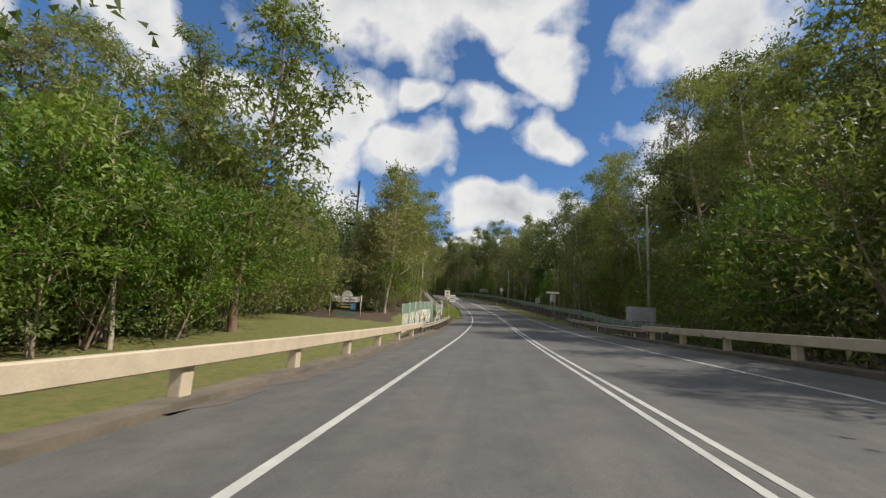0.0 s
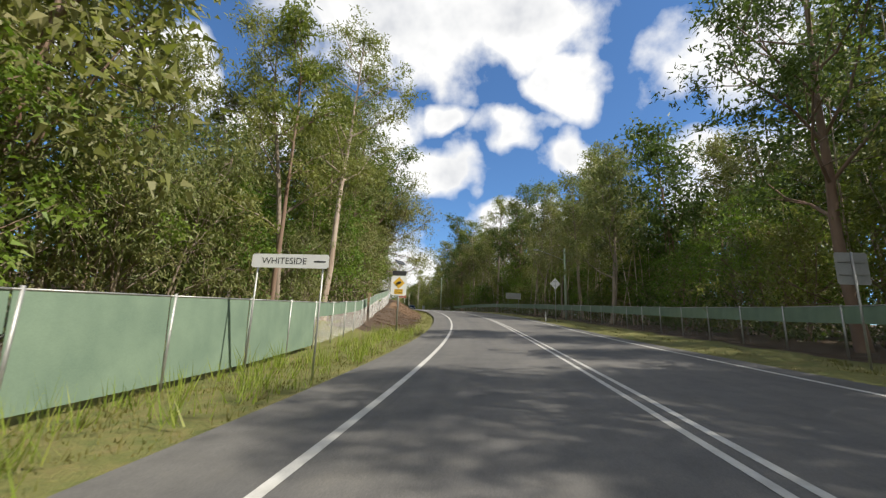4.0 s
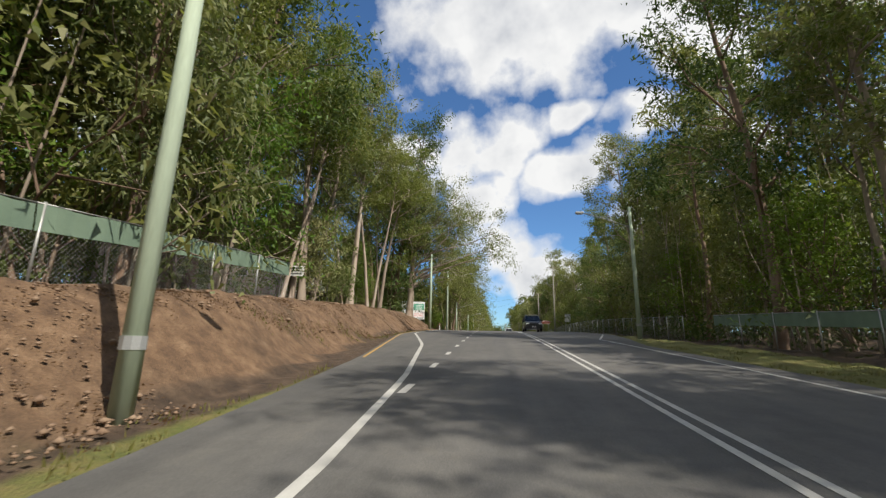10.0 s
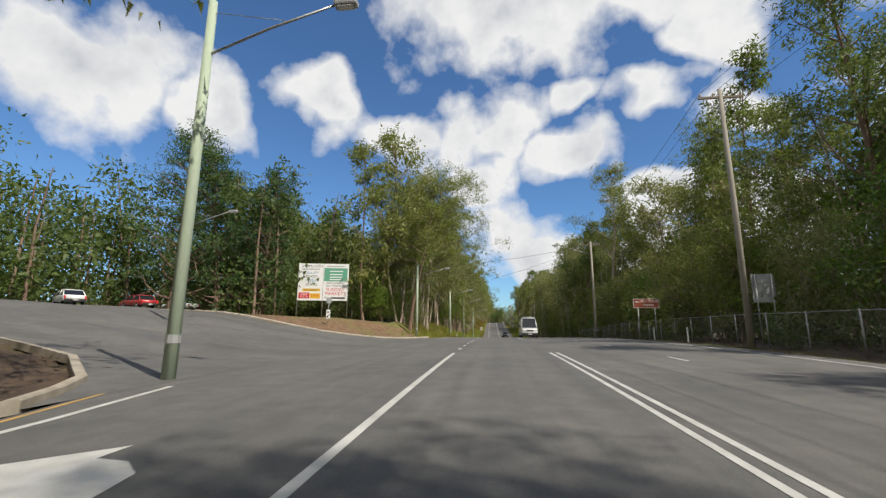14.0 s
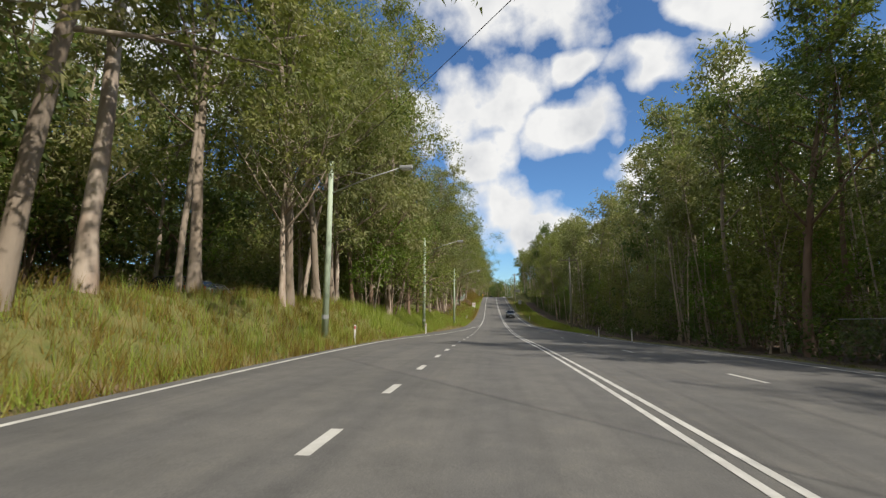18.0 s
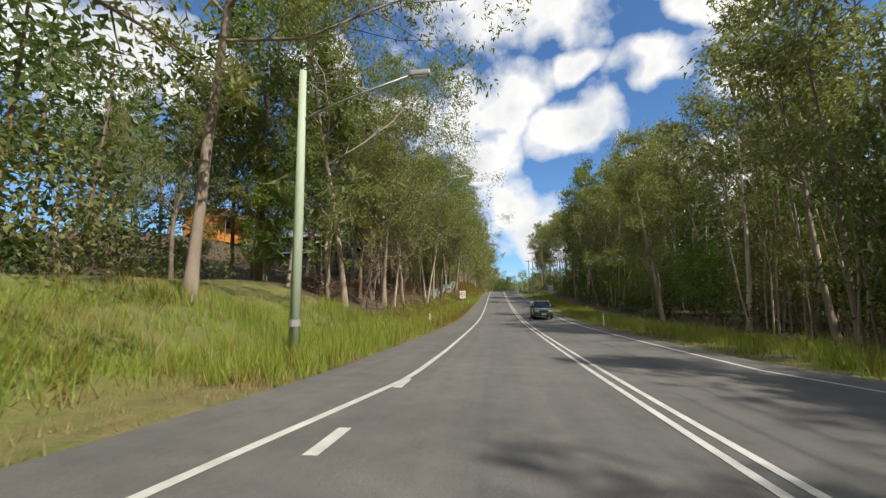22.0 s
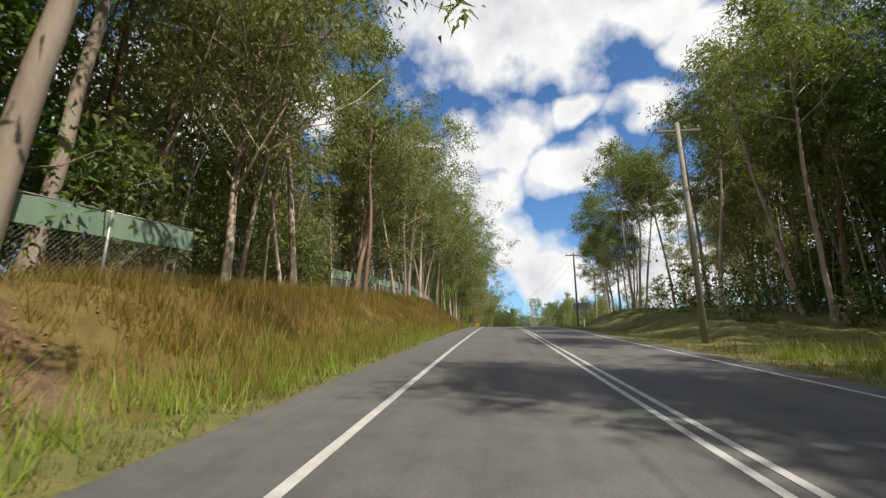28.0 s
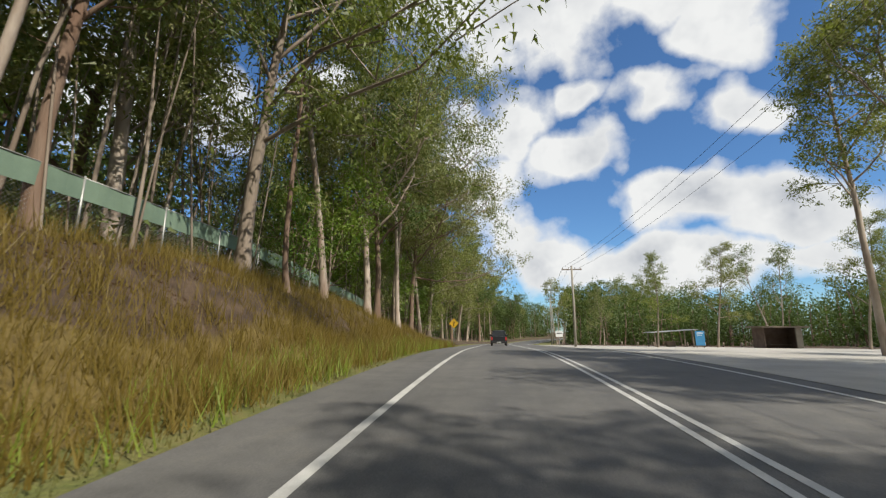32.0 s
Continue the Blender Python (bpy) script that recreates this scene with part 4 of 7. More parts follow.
M_lamp = weathered("lamp_lens", (0.7, 0.7, 0.68), (0.6, 0.6, 0.58), 3, 0.15, relief=0.0)
M_tin = weathered("corrugated_roof_iron", (0.4, 0.4, 0.4), (0.3, 0.29, 0.28), 1.0, 0.5, 0.5, fine=12, squash=(1, 0.1, 1), relief=0.5, dist=0.02)
# blue-grey board, darkened so its colour holds the shade of the trees
M_navy = weathered("shaded_blue_grey_weatherboard", (0.016, 0.021, 0.027), (0.026, 0.034, 0.042), 1.0, 0.7, fine=10, squash=(0.1, 0.1, 3), relief=0.5, dist=0.012)
M_orange = weathered("orange_painted_board", (0.62, 0.24, 0.035), (0.5, 0.19, 0.03), 1.0, 0.7, fine=10, squash=(0.1, 0.1, 3), relief=0.4, dist=0.012)
M_cottage = weathered("tan_weatherboard", (0.46, 0.35, 0.26), (0.36, 0.27, 0.2), 1.0, 0.75, fine=10, squash=(0.1, 0.1, 3), relief=0.4, dist=0.012)
M_tile = weathered("terracotta_roof_tile", (0.42, 0.13, 0.07), (0.33, 0.1, 0.06), 1.5, 0.8, fine=14, relief=0.5, dist=0.02)
M_gravel = weathered("pale_gravel", (0.5, 0.47, 0.42), (0.38, 0.355, 0.315), 0.5, 0.95, fine=30, relief=0.6, dist=0.02)


def cyl(r, z0, z1, sides=10, x=0.0, y=0.0, r1=None):
    return tube_data([(x, y, z0), (x, y, z1)], [r, r if r1 is None else r1], sides)


def solid(name, data, mat, parent, label="", smooth=True):
    return part(name, mesh_of(name, *data, mat, smooth), None, parent, label)


def flat(name, x0, z0, x1, z1, y, mat, parent, label="", thick=0.003, corner=0.0):
    """A thin board that faces -y."""
    bm = box(x0, y, z0, x1, y + thick, z1)
    if corner:
        es = [e for e in bm.edges if abs(e.verts[0].co.y - e.verts[1].co.y) > 1e-5]
        bmesh.ops.bevel(bm, geom=es, offset=corner, segments=4, affect="EDGES")
    return part(name, bm, mat, parent, label)


def words(body, size, x, z, y, mat, parent, centre=True, wide=1.0, name="lettering"):
    cu = bpy.data.curves.new(name, "FONT")
    cu.body, cu.size, cu.extrude, cu.resolution_u = body, size, 0.001, 3
    cu.align_x, cu.align_y = ("CENTER" if centre else "LEFT"), "CENTER"
    ob = bpy.data.objects.new(name, cu)
    scene.collection.objects.link(ob)
    me = bpy.data.meshes.new_from_object(ob)
    bpy.data.objects.remove(ob)
    me.transform(Matrix.Translation((x, y, z)) @ pose(0, 0, 0, 90) @ Matrix.Diagonal((wide, 1, 1, 1)))
    me.materials.append(mat)
    return part(name, me, None, parent)


def ring(name, x, z, r, w, y, mat, parent):
    a = np.linspace(0, 2 * math.pi, 33)[:-1]
    v = [(x + math.cos(t) * q, yy, z + math.sin(t) * q) for yy in (y, y + 0.002) for q in (r, r - w) for t in a]
    f = []
    for i in range(32):
        j = (i + 1) % 32
        f += [(i, j, 32 + j, 32 + i), (64 + j, 64 + i, 96 + i, 96 + j), (j, i, 64 + i, 64 + j), (32 + i, 32 + j, 96 + j, 96 + i)]
    return solid(name, (v, f), mat, parent, smooth=False)


def posts(ob, xs, h, mat=M_galv, r=0.03):
    for x in xs:
        solid("post", cyl(r, -0.3, h, 8, x, 0.03 + r), mat, ob)


# guard rails of the bridge and its approaches
W_SECTION = [(-0.0, 0.155), (0.035, 0.15), (0.08, 0.11), (0.08, 0.07), (0.02, 0.03), (0.02, -0.03), (0.08, -0.07), (0.08, -0.11), (0.035, -0.15), (0, -0.155)]


def sweep(s, d, section, z, sign):
    """A section of (out, up) pairs drawn along the road; sign: the side to which it bulges."""
    verts, n_ = [], len(section)
    for si, di in zip(s, d):
        for o, u in section:
            verts.append(at(si, di + sign * o, z + u))
        for o, u in section[::-1]:
            verts.append(at(si, di + sign * (o - 0.012), z + u))
    k = 2 * n_
    f = [(i * k + j, i * k + (j + 1) % k, (i + 1) * k + (j + 1) % k, (i + 1) * k + j) for i in range(len(s) - 1) for j in range(k)]
    f += [tuple(range(k)), tuple(range((len(s) - 1) * k, len(s) * k))[::-1]]
    return verts, f


for side, d_rail, s_beam, s_end, grp in ((-1, -6.75, 30.0, 57.5, "left"), (1, 7.5, 28.0, 54.0, "right")):
    rail = thing("bridge_barrier", "cream-painted bridge barrier beam on concrete posts", "barrier", "bridge barriers")
    s = np.arange(-40, s_beam + 0.1, 2.0)
    sec = [(-0.07, 0.16), (0.07, 0.16), (0.09, 0.14), (0.09, -0.14), (0.07, -0.16), (-0.07, -0.16)]
    solid("beam", sweep(s, np.full(len(s), d_rail), sec, 0.72, -side), M_cream, rail, smooth=False)
    for q in np.arange(-38, s_beam, 4.05):
        c = part("post", box(-0.11, -0.14, -0.25, 0.11, 0.14, 0.66, 0.02), M_cream, rail)
        c.matrix_basis = place(q, d_rail + side * 0.12)
        c = part("footing", box(-0.26, -0.3, -0.4, 0.22, 0.3, 0.06, 0.03), M_conc, rail)
        c.matrix_basis = place(q, d_rail + side * 0.05)
    kerb = strip("kerb", -40, s_beam + 6, d_rail - 0.3, d_rail + 0.3, M_stained, 0.1)
    new_k = tagged(new("bridge_kerb", kerb), "worn concrete kerb along the bridge's edge", "kerb", kind="structure")
    sol = new_k.modifiers.new("thick", "SOLIDIFY")
    sol.thickness, sol.offset = 0.3, -1
    gr = thing("guard_rail", "dull steel corrugated guard rail on timber posts", "guard rail", "guard rails")
    s = np.arange(s_beam - 0.5, s_end + 0.01, 0.75)
    d = np.where(s > s_end - 5, d_rail + side * 0.014 * (s - s_end + 5) ** 2, d_rail)
    solid("rail", sweep(s, d, W_SECTION, 0.6, -side), M_dullgalv, gr)
    for q in np.arange(s_beam + 0.6, s_end, 1.95):
        c = part("post", box(-0.09, -0.08, -0.6, 0.09, 0.08, 0.66, 0.012), M_timber, gr)
        c.matrix_basis = place(q, float(np.interp(q, s, d)) + side * 0.14)
        c = part("spacer", box(-0.05, -0.07, 0.46, 0.05, 0.07, 0.74, 0.008), M_timber, gr)
        c.matrix_basis = place(q, float(np.interp(q, s, d)) + side * 0.04)

# sandy dirt washed along the foot of the barrier
M_sand = weathered("washed_sand", (0.15, 0.124, 0.098), (0.1, 0.086, 0.074), 2.2, 0.97, fine=26, relief=0.8, dist=0.01)
rd = random.Random(17)
phase = [rd.uniform(0, 6.28) for _ in range(6)]
for s0, s1, wide in ((-18, 3, 0.55), (5.5, 24, 0.8), (26, 62, 1.0)):
    reach = lambda s: -6.5 + wide * np.clip(np.minimum(s - s0, s1 - s) * 0.5, 0.02, 1) * (0.75 + 0.22 * np.sin(s * 0.9 + phase[0]) + 0.2 * np.sin(s * 2.3 + phase[1]) + 0.12 * np.sin(s * 5.1 + phase[2]) + 0.08 * np.sin(s * 9.7 + phase[3]))
    tagged(new("shoulder_dirt", strip("shoulder_dirt", s0, s1, -6.55, reach, M_sand, 0.006, 0.2)), "sandy brown dirt washed along the road's shoulder", "dirt", kind="structure")
bits = []
for _ in range(420):
    s, d, r = rd.uniform(-16, 58), rd.gauss(-6.1, 0.3), rd.uniform(0.012, 0.05)
    p = np.array(ground(s, max(-6.9, min(-5.0, d)), 0.0))
    o = np.array([rd.uniform(0.6, 1.2), rd.uniform(0.6, 1.2), rd.uniform(0.5, 1.0)]) * r
    v = [p + o * q for q in ((1, 0, 0.1), (0, 1, 0.1), (-1, 0, 0.1), (0, -1, 0.1), (0.1, 0, 1))]
    bits.append((v, [(0, 1, 4), (1, 2, 4), (2, 3, 4), (3, 0, 4)]))
tagged(new("rubble", mesh_of("rubble", *joined(bits), M_sand)), "loose stones and rubble along the barrier's foot", "rubble", kind="stuff")


# chain-link fences with a green band
def wire_panel(length, z0, z1, gap=0.12, r=0.0022):
    some = []
    h_ = z1 - z0
    for k in np.arange(-h_, length, gap):
        for flip in (0, 1):
            a, b_ = max(k, 0), min(k + h_, length)
            if b_ - a < 0.05:
                continue
            za, zb = z0 + a - k, z0 + b_ - k
            if flip:
                za, zb = z0 + z1 - za, z0 + z1 - zb
            some.append(tube_data([(0, a, za), (0, b_, zb)], [r, r], 3, False))
    return joined(some)


PANEL = 3.0
wire_me = mesh_of("chain_link", *wire_panel(PANEL, 0.05, 1.2), M_galv)
wire_low = mesh_of("chain_link", *wire_panel(PANEL, 0.05, 1.75), M_galv)
post_me = mesh_of("fence_post", *cyl(0.035, -0.3, 1.88, 8), M_galv, True)
rail_me = mesh_of("top_rail", *tube_data([(0, 0, 1.82), (0, PANEL, 1.82)], [0.022, 0.022], 6), M_galv, True)
bm = box(-0.008, 0.02, 1.2, 0.008, PANEL - 0.02, 1.8)
bmesh.ops.subdivide_edges(bm, edges=[e for e in bm.edges if e.calc_length() > 1], cuts=6)
for v in bm.verts:
    v.co.x += 0.02 * math.sin(v.co.y * 4.1)
band_me = bpy.data.meshes.new("shade_band")
bm.to_mesh(band_me), bm.free()
band_me.materials.append(M_cloth)
bm = box(-0.008, 0.02, 0.06, 0.008, PANEL - 0.02, 1.8)
full_me = bpy.data.meshes.new("shade_panel")
bm.to_mesh(full_me), bm.free()
full_me.materials.append(M_cloth)


def fence(label, s0, s1, dfun, full=(), band=True, group="roadside fences", tall=1.0):
    ob = thing("chain_link_fence", label, "fence", group)
    pts, s = [], s0
    while s < s1:
        pts.append(ground(s, float(dfun(s))))
        q = s + PANEL
        for _ in range(3):
            q = s + PANEL * (q - s) / max(0.1, np.linalg.norm(ground(q, float(dfun(q))) - pts[-1]))
        s = q
    for i, (p, q) in enumerate(zip(pts, pts[1:])):
        v = q - p
        yaw, tilt = math.degrees(math.atan2(-v[0], v[1])), math.degrees(math.asin(v[2] / np.linalg.norm(v)))
        m_ = pose(*p, tilt, 0, yaw) @ Matrix.Diagonal((1, 1, tall, 1))
        part("post", post_me, None, ob).matrix_basis = pose(*p) @ Matrix.Diagonal((1, 1, tall, 1))
        part("top_rail", rail_me, None, ob).matrix_basis = m_
        if i in full:
            part("shade_panel", full_me, None, ob).matrix_basis = m_
        else:
            part("mesh_panel", wire_me if band else wire_low, None, ob).matrix_basis = m_
            if band:
                part("shade_band", band_me, None, ob).matrix_basis = m_
    return ob


fence("tall chain-link fence with a green shade-cloth band along its top", 35.6, 58.2, along((33, -9.4), (56, -9.1), (61, -9.1)), full=(6,), tall=1.38)
fence("chain-link fence with a green shade-cloth band along its top", 59.3, 97, along((59, -8.9), (64, -8.6), (75, -8.6), (97, -10.4)), full=(3, 4, 5, 6))
ob = thing("gate_frame", "galvanised gate frame of two posts and cross rails", "gate", m=stand(58.2, -8.85, 20))
for x in (-0.75, 0.75):
    solid("gate_post", cyl(0.045, -0.3, 2.9, 8, x, 0), M_galv, ob)
for z in (2.2, 2.55):
    solid("cross_rail", tube_data([(-0.75, 0, z), (0.75, 0, z)], [0.03] * 2, 6), M_galv, ob)
fence("chain-link fence with a green band on top of the earth bank", 98, 178, along((98, -10.5), (105, -11), (125, -11.2), (140, -11.4), (160, -12), (178, -12.3)), full=(12,))
fence("chain-link fence with a green band above the grassy bank", 404, 438, along((404, -12.5), (420, -11.2), (438, -11.2)))
fence("dark chain-link fence at the forest's edge", 30, 190, along((30, 10.5), (60, 10.6), (110, 11.2), (190, 11.6)), band=True)
fence("plain chain-link fence before the dark forest", 192, 300, along((192, 11.8), (300, 12.8)), band=False)
fence("dark mesh fence along the top of the bank", 452, 520, along((452, -13), (520, -13.5)))


# signs
def speed_sign(s, d, z):
    ob = thing("speed_sign", "white speed limit sign with a red ring on a thin post", "road sign", "speed signs", stand(s, d, 3))
    posts(ob, [0], z + 1.05)
    flat("board", -0.4, z, 0.4, z + 1.06, 0, M_white, ob, corner=0.05, thick=0.012)
    ring("red_ring", 0, z + 0.55, 0.35, 0.06, -0.004, M_red, ob)
    words("60", 0.44, 0, z + 0.55, -0.003, M_black, ob)
    for q in (0.07, 0.99):
        solid("bolt", tube_data([(0, -0.008, z + q), (0, 0.002, z + q)], [0.014, 0.014], 6), M_galv, ob)
    return ob


speed_sign(61.4, -6.75, 2.4)
speed_sign(396.4, -6.7, 1.75)

ob = thing("place_name_sign", "long white place name board on two thin posts", "road sign", m=stand(73.2, -6.95, 0))
posts(ob, [-0.85, 0.85], 2.94, M_galv, 0.025)
flat("board", -1.0, 2.58, 1.0, 2.93, 0, M_white, ob, corner=0.03, thick=0.012)
words("WHITESIDE", 0.23, -0.15, 2.75, -0.002, M_black, ob)
flat("bar", 0.62, 2.73, 0.92, 2.77, -0.003, M_black, ob)

ob = thing("wildlife_warning_sign", "white wildlife warning sign with a yellow diamond and solar panel", "road sign", m=stand(93.2, -7.6, 4))
solid("pole", cyl(0.06, -0.3, 4.3, 12, 0, 0.08), M_galv, ob)
flat("board", -0.55, 2.35, 0.55, 3.75, 0, M_white, ob, corner=0.07, thick=0.02)
bm = bmesh.new()
bm.faces.new([bm.verts.new(v) for v in ((0, -0.005, 2.84), (0.42, -0.005, 3.25), (0, -0.005, 3.68), (-0.42, -0.005, 3.25))])
part("yellow_diamond", bm, M_yellow, ob)
solid("animal_mark", tube_data([(-0.17, -0.01, 3.2), (0.02, -0.01, 3.27), (0.15, -0.01, 3.33)], [0.06, 0.1, 0.07], 10), M_black, ob)
flat("yellow_plate", -0.3, 2.45, 0.3, 2.8, -0.006, M_yellow, ob)
words("SLOW", 0.17, 0, 2.71, -0.008, M_black, ob)
words("DOWN", 0.17, 0, 2.55, -0.008, M_black, ob)
part("light_box", box(-0.5, -0.02, 3.8, 0.5, 0.16, 4.12, 0.015), M_black, ob)
c = part("solar_panel", box(-0.35, -0.3, -0.02, 0.35, 0.3, 0.02), M_glass, ob)
c.matrix_basis = pose(0, 0.1, 4.75, 35, 0, 40)
solid("bracket", tube_data([(0, 0.08, 4.3), (0, 0.1, 4.73)], [0.03, 0.03], 8), M_galv, ob)


def back_sign(s, d, z, w, h, diamond=False, label="grey back of a road sign on a steel post", two=False):
    ob = thing("road_sign_back", label, "road sign", "signs facing away", stand(s, d, 180))
    posts(ob, [-w * 0.35, w * 0.35] if two else [0], z + h, M_galv, 0.03)
    if diamond:
        bm = bmesh.new()
        for y in (0.0, -0.012):
            bm.faces.new([bm.verts.new((q * w / 2, y, z + h / 2 + r * h / 2)) for q, r in ((0, -1), (1, 0), (0, 1), (-1, 0))])
        bmesh.ops.bridge_loops(bm, edges=[e for e in bm.edges if e.is_boundary])
        part("board", bm, M_grey if not diamond else M_white, ob)
    else:
        flat("board", -w / 2, z, w / 2, z + h, 0, M_grey, ob, corner=0.03, thick=0.012)
    for q in (0.3, 0.7):
        part("brace", box(-w * (0.42 - 0.2 * diamond), 0.013, z + h * q - 0.02, w * (0.42 - 0.2 * diamond), 0.04, z + h * q + 0.02), M_galv, ob)
    return ob


back_sign(108.0, 7.3, 3.35, 1.15, 1.2, True, "white back of a diamond warning sign on a tall post")
back_sign(75.7, 8.0, 2.2, 0.85, 0.9)
back_sign(402.4, 6.1, 2.2, 0.8, 1.1)
back_sign(29.8, 8.0, 1.3, 1.9, 0.95, False, "wide pale grey sign back on a timber post", True)
back_sign(133.5, 9.6, 2.6, 2.6, 1.0, False, "wide dark sign back before the trees", True)
back_sign(247, 13.0, 2.5, 1.2, 1.6, False, "tall pale sign back before dark trees", True)
ob = back_sign(61.2, 7.4, 2.75, 0.75, 1.0, False, "grey sign back under a long white finger board on two posts", True)
part("finger_board", box(-0.95, 0.0, 3.86, 0.95, 0.03, 4.1, 0.006), M_white, ob)
for x in (-0.3, 0.3):
    solid("upper_post", tube_data([(x, 0.05, 3.6), (x, 0.05, 4.14)], [0.03, 0.03], 8), M_galv, ob)
back_sign(493, 11.1, 2.6, 2.6, 1.2, False, "wide grey sign back beside the gravel lot", True)


def tourist_sign(s, d, turn, label):
    ob = thing("tourist_sign", label, "road sign", "brown signs", stand(s, d, turn))
    posts(ob, [-0.62, 0.62], 3.0, M_galv, 0.035)
    flat("board", -0.95, 2.45, 0.95, 3.15, 0, M_white, ob, corner=0.03, thick=0.012)
    flat("brown_face", -0.925, 2.475, 0.925, 3.125, -0.004, M_brown, ob, corner=0.03)
    words("OLD PETRIE", 0.25, 0.22, 2.95, -0.006, M_white, ob)
    words("TOWN", 0.25, 0.15, 2.65, -0.006, M_white, ob)
    solid("arrow", tube_data([(-0.85, -0.008, 2.9), (-0.72, -0.008, 2.9), (-0.72, -0.008, 2.9), (-0.52, -0.008, 2.9)], [0.0, 0.09, 0.025, 0.025], 6), M_white, ob)
    return ob


tourist_sign(158.2, -7.0, 0, "brown tourist direction sign with white lettering")
tourist_sign(256, 9.7, 0, "brown tourist direction sign before dark trees")

# the billboard at the junction
ob = thing("billboard", "large white market billboard in two panels on steel posts", "billboard", m=stand(272.8, -23.6, 12))
BW, B0, B1 = 3.1, 2.1, 6.8
for x in (-BW, 0, BW):
    solid("post", cyl(0.07, -0.4, B1 + 0.05, 10, x, 0.12), M_galv, ob)
for x0 in (-BW, 0.03):
    part("panel", box(x0, 0, B0, x0 + BW - 0.03, 0.04, B1, 0.01), M_white, ob)
xl, xr, yb = -BW / 2, BW / 2 + 0.03, -0.006
for body, size, z, mt in (("SHOPS OPEN", 0.46, 6.45, M_black), ("QUALITY", 0.4, 5.6, M_blue), ("FOOD", 0.5, 5.1, M_black), ("MUSEUM", 0.42, 4.6, M_blue), ("CRAFTS", 0.42, 4.1, M_black)):
    words(body, size, xl + 0.1, z, yb, mt, ob)
flat("bar", -2.7, 6.02, -0.5, 6.14, yb, M_grey, ob)
flat("orange_strip", -2.5, 3.25, -0.35, 3.6, yb, M_yellow, ob)
words("RESTAURANT", 0.28, xl + 0.1, 3.42, yb - 0.002, M_black, ob)
flat("red_plate", -2.95, 2.35, -1.6, 3.1, yb, M_red, ob)
words("SHOP", 0.36, -2.28, 2.9, yb - 0.005, M_white, ob)
words("NOW", 0.36, -2.28, 2.56, yb - 0.005, M_white, ob)
flat("yellow_plate", -1.55, 2.35, -0.3, 3.0, yb, M_yellow, ob)
words("OPEN", 0.38, -0.93, 2.68, yb - 0.005, M_red, ob)
flat("bar", 0.35, 6.42, 2.7, 6.55, yb, M_grey, ob)
flat("green_field", 0.1, 4.55, 3.0, 6.25, yb, M_green, ob)
for z in (5.85, 5.45, 5.1, 4.8):
    flat("bar", 0.8, z - 0.07, 2.4, z + 0.05, yb - 0.004, M_white, ob)
words("RESTAURANT", 0.36, xr, 4.33, yb, M_black, ob)
words("NATUROPATH", 0.36, xr, 3.98, yb, M_black, ob)
words("SUNDAY", 0.6, xr, 3.5, yb, M_red, ob)
words("MARKETS", 0.6, xr, 2.98, yb, M_red, ob)
words("Ph.", 0.42, 0.5, 2.45, yb, M_black, ob)
flat("bar", 1.0, 2.34, 2.8, 2.54, yb, M_black, ob)

ob = thing("keep_left_sign", "small white arrow plate on a short post by the junction", "road sign", m=stand(268.6, -21.0, 10))
posts(ob, [0], 3.2, M_galv, 0.03)
flat("board", -0.22, 0.75, 0.22, 1.75, 0, M_white, ob, corner=0.03, thick=0.012)
bm = bmesh.new()
bm.faces.new([bm.verts.new((x, -0.005, z)) for x, z in ((-0.17, 0.85), (0.08, 0.9), (0.0, 0.99), (0.17, 1.18), (0.1, 1.25), (-0.06, 1.06), (-0.13, 1.12))])
part("arrow", bm, M_black, ob)
flat("bar", -0.14, 1.5, 0.14, 1.56, -0.004, M_black, ob)
flat("bar", -0.14, 1.38, 0.14, 1.44, -0.004, M_black, ob)
flat("upper_board", -0.3, 2.5, 0.3, 3.15, 0.07, M_grey, ob, corner=0.05, thick=0.012)

# the trade sign behind the fence
ob = thing("yard_sign", "landscaping yard sign with a white banner and domed top", "sign", m=stand(55.2, -20.6, -4, -0.45))
posts(ob, [-2.1, 2.1], 3.2, M_cream, 0.06)
bm = box(-1.95, -0.01, 2.35, 1.95, 0.01, 3.05)
bmesh.ops.subdivide_edges(bm, edges=[e for e in bm.edges if e.calc_length() > 2], cuts=9)
for v in bm.verts:
    v.co.z -= 0.12 * (1 - (v.co.x / 1.95) ** 2)
    v.co.y += 0.04 * math.sin(v.co.x * 5)
part("banner", bm, M_white, ob, "white banner with red print")
for x in (-1.2, 0.3, 1.1):
    flat("red_print", x - 0.35, 2.5, x + 0.4, 2.62, -0.07, M_red, ob)
flat("board", -0.7, 1.25, 1.5, 2.15, 0, M_black, ob, thick=0.03)
flat("blue_part", 0.75, 1.25, 1.5, 2.15, -0.006, M_blue, ob)
words("LANDSCAPING", 0.27, 0.38, 1.95, -0.012, M_white, ob)
words("YARD", 0.27, 0.95, 1.6, -0.012, M_white, ob)
flat("yellow_strip", -0.6, 1.5, 0.55, 1.68, -0.008, M_yellow, ob)
a = np.linspace(0, math.pi, 17)
v = [(0.2 + 0.75 * math.cos(t), y, 3.0 + 0.75 * math.sin(t)) for y in (0.02, 0.05) for t in a]
f = [tuple(range(16, -1, -1)), tuple(range(17, 34))] + [(i, i + 1, 18 + i, 17 + i) for i in range(16)] + [(16, 0, 17, 33)]
solid("domed_top", (v, f), M_white, ob, smooth=False)
part("base_panel", box(-1.2, 0.02, 0.0, 1.6, 0.06, 1.05), M_cloth, ob)

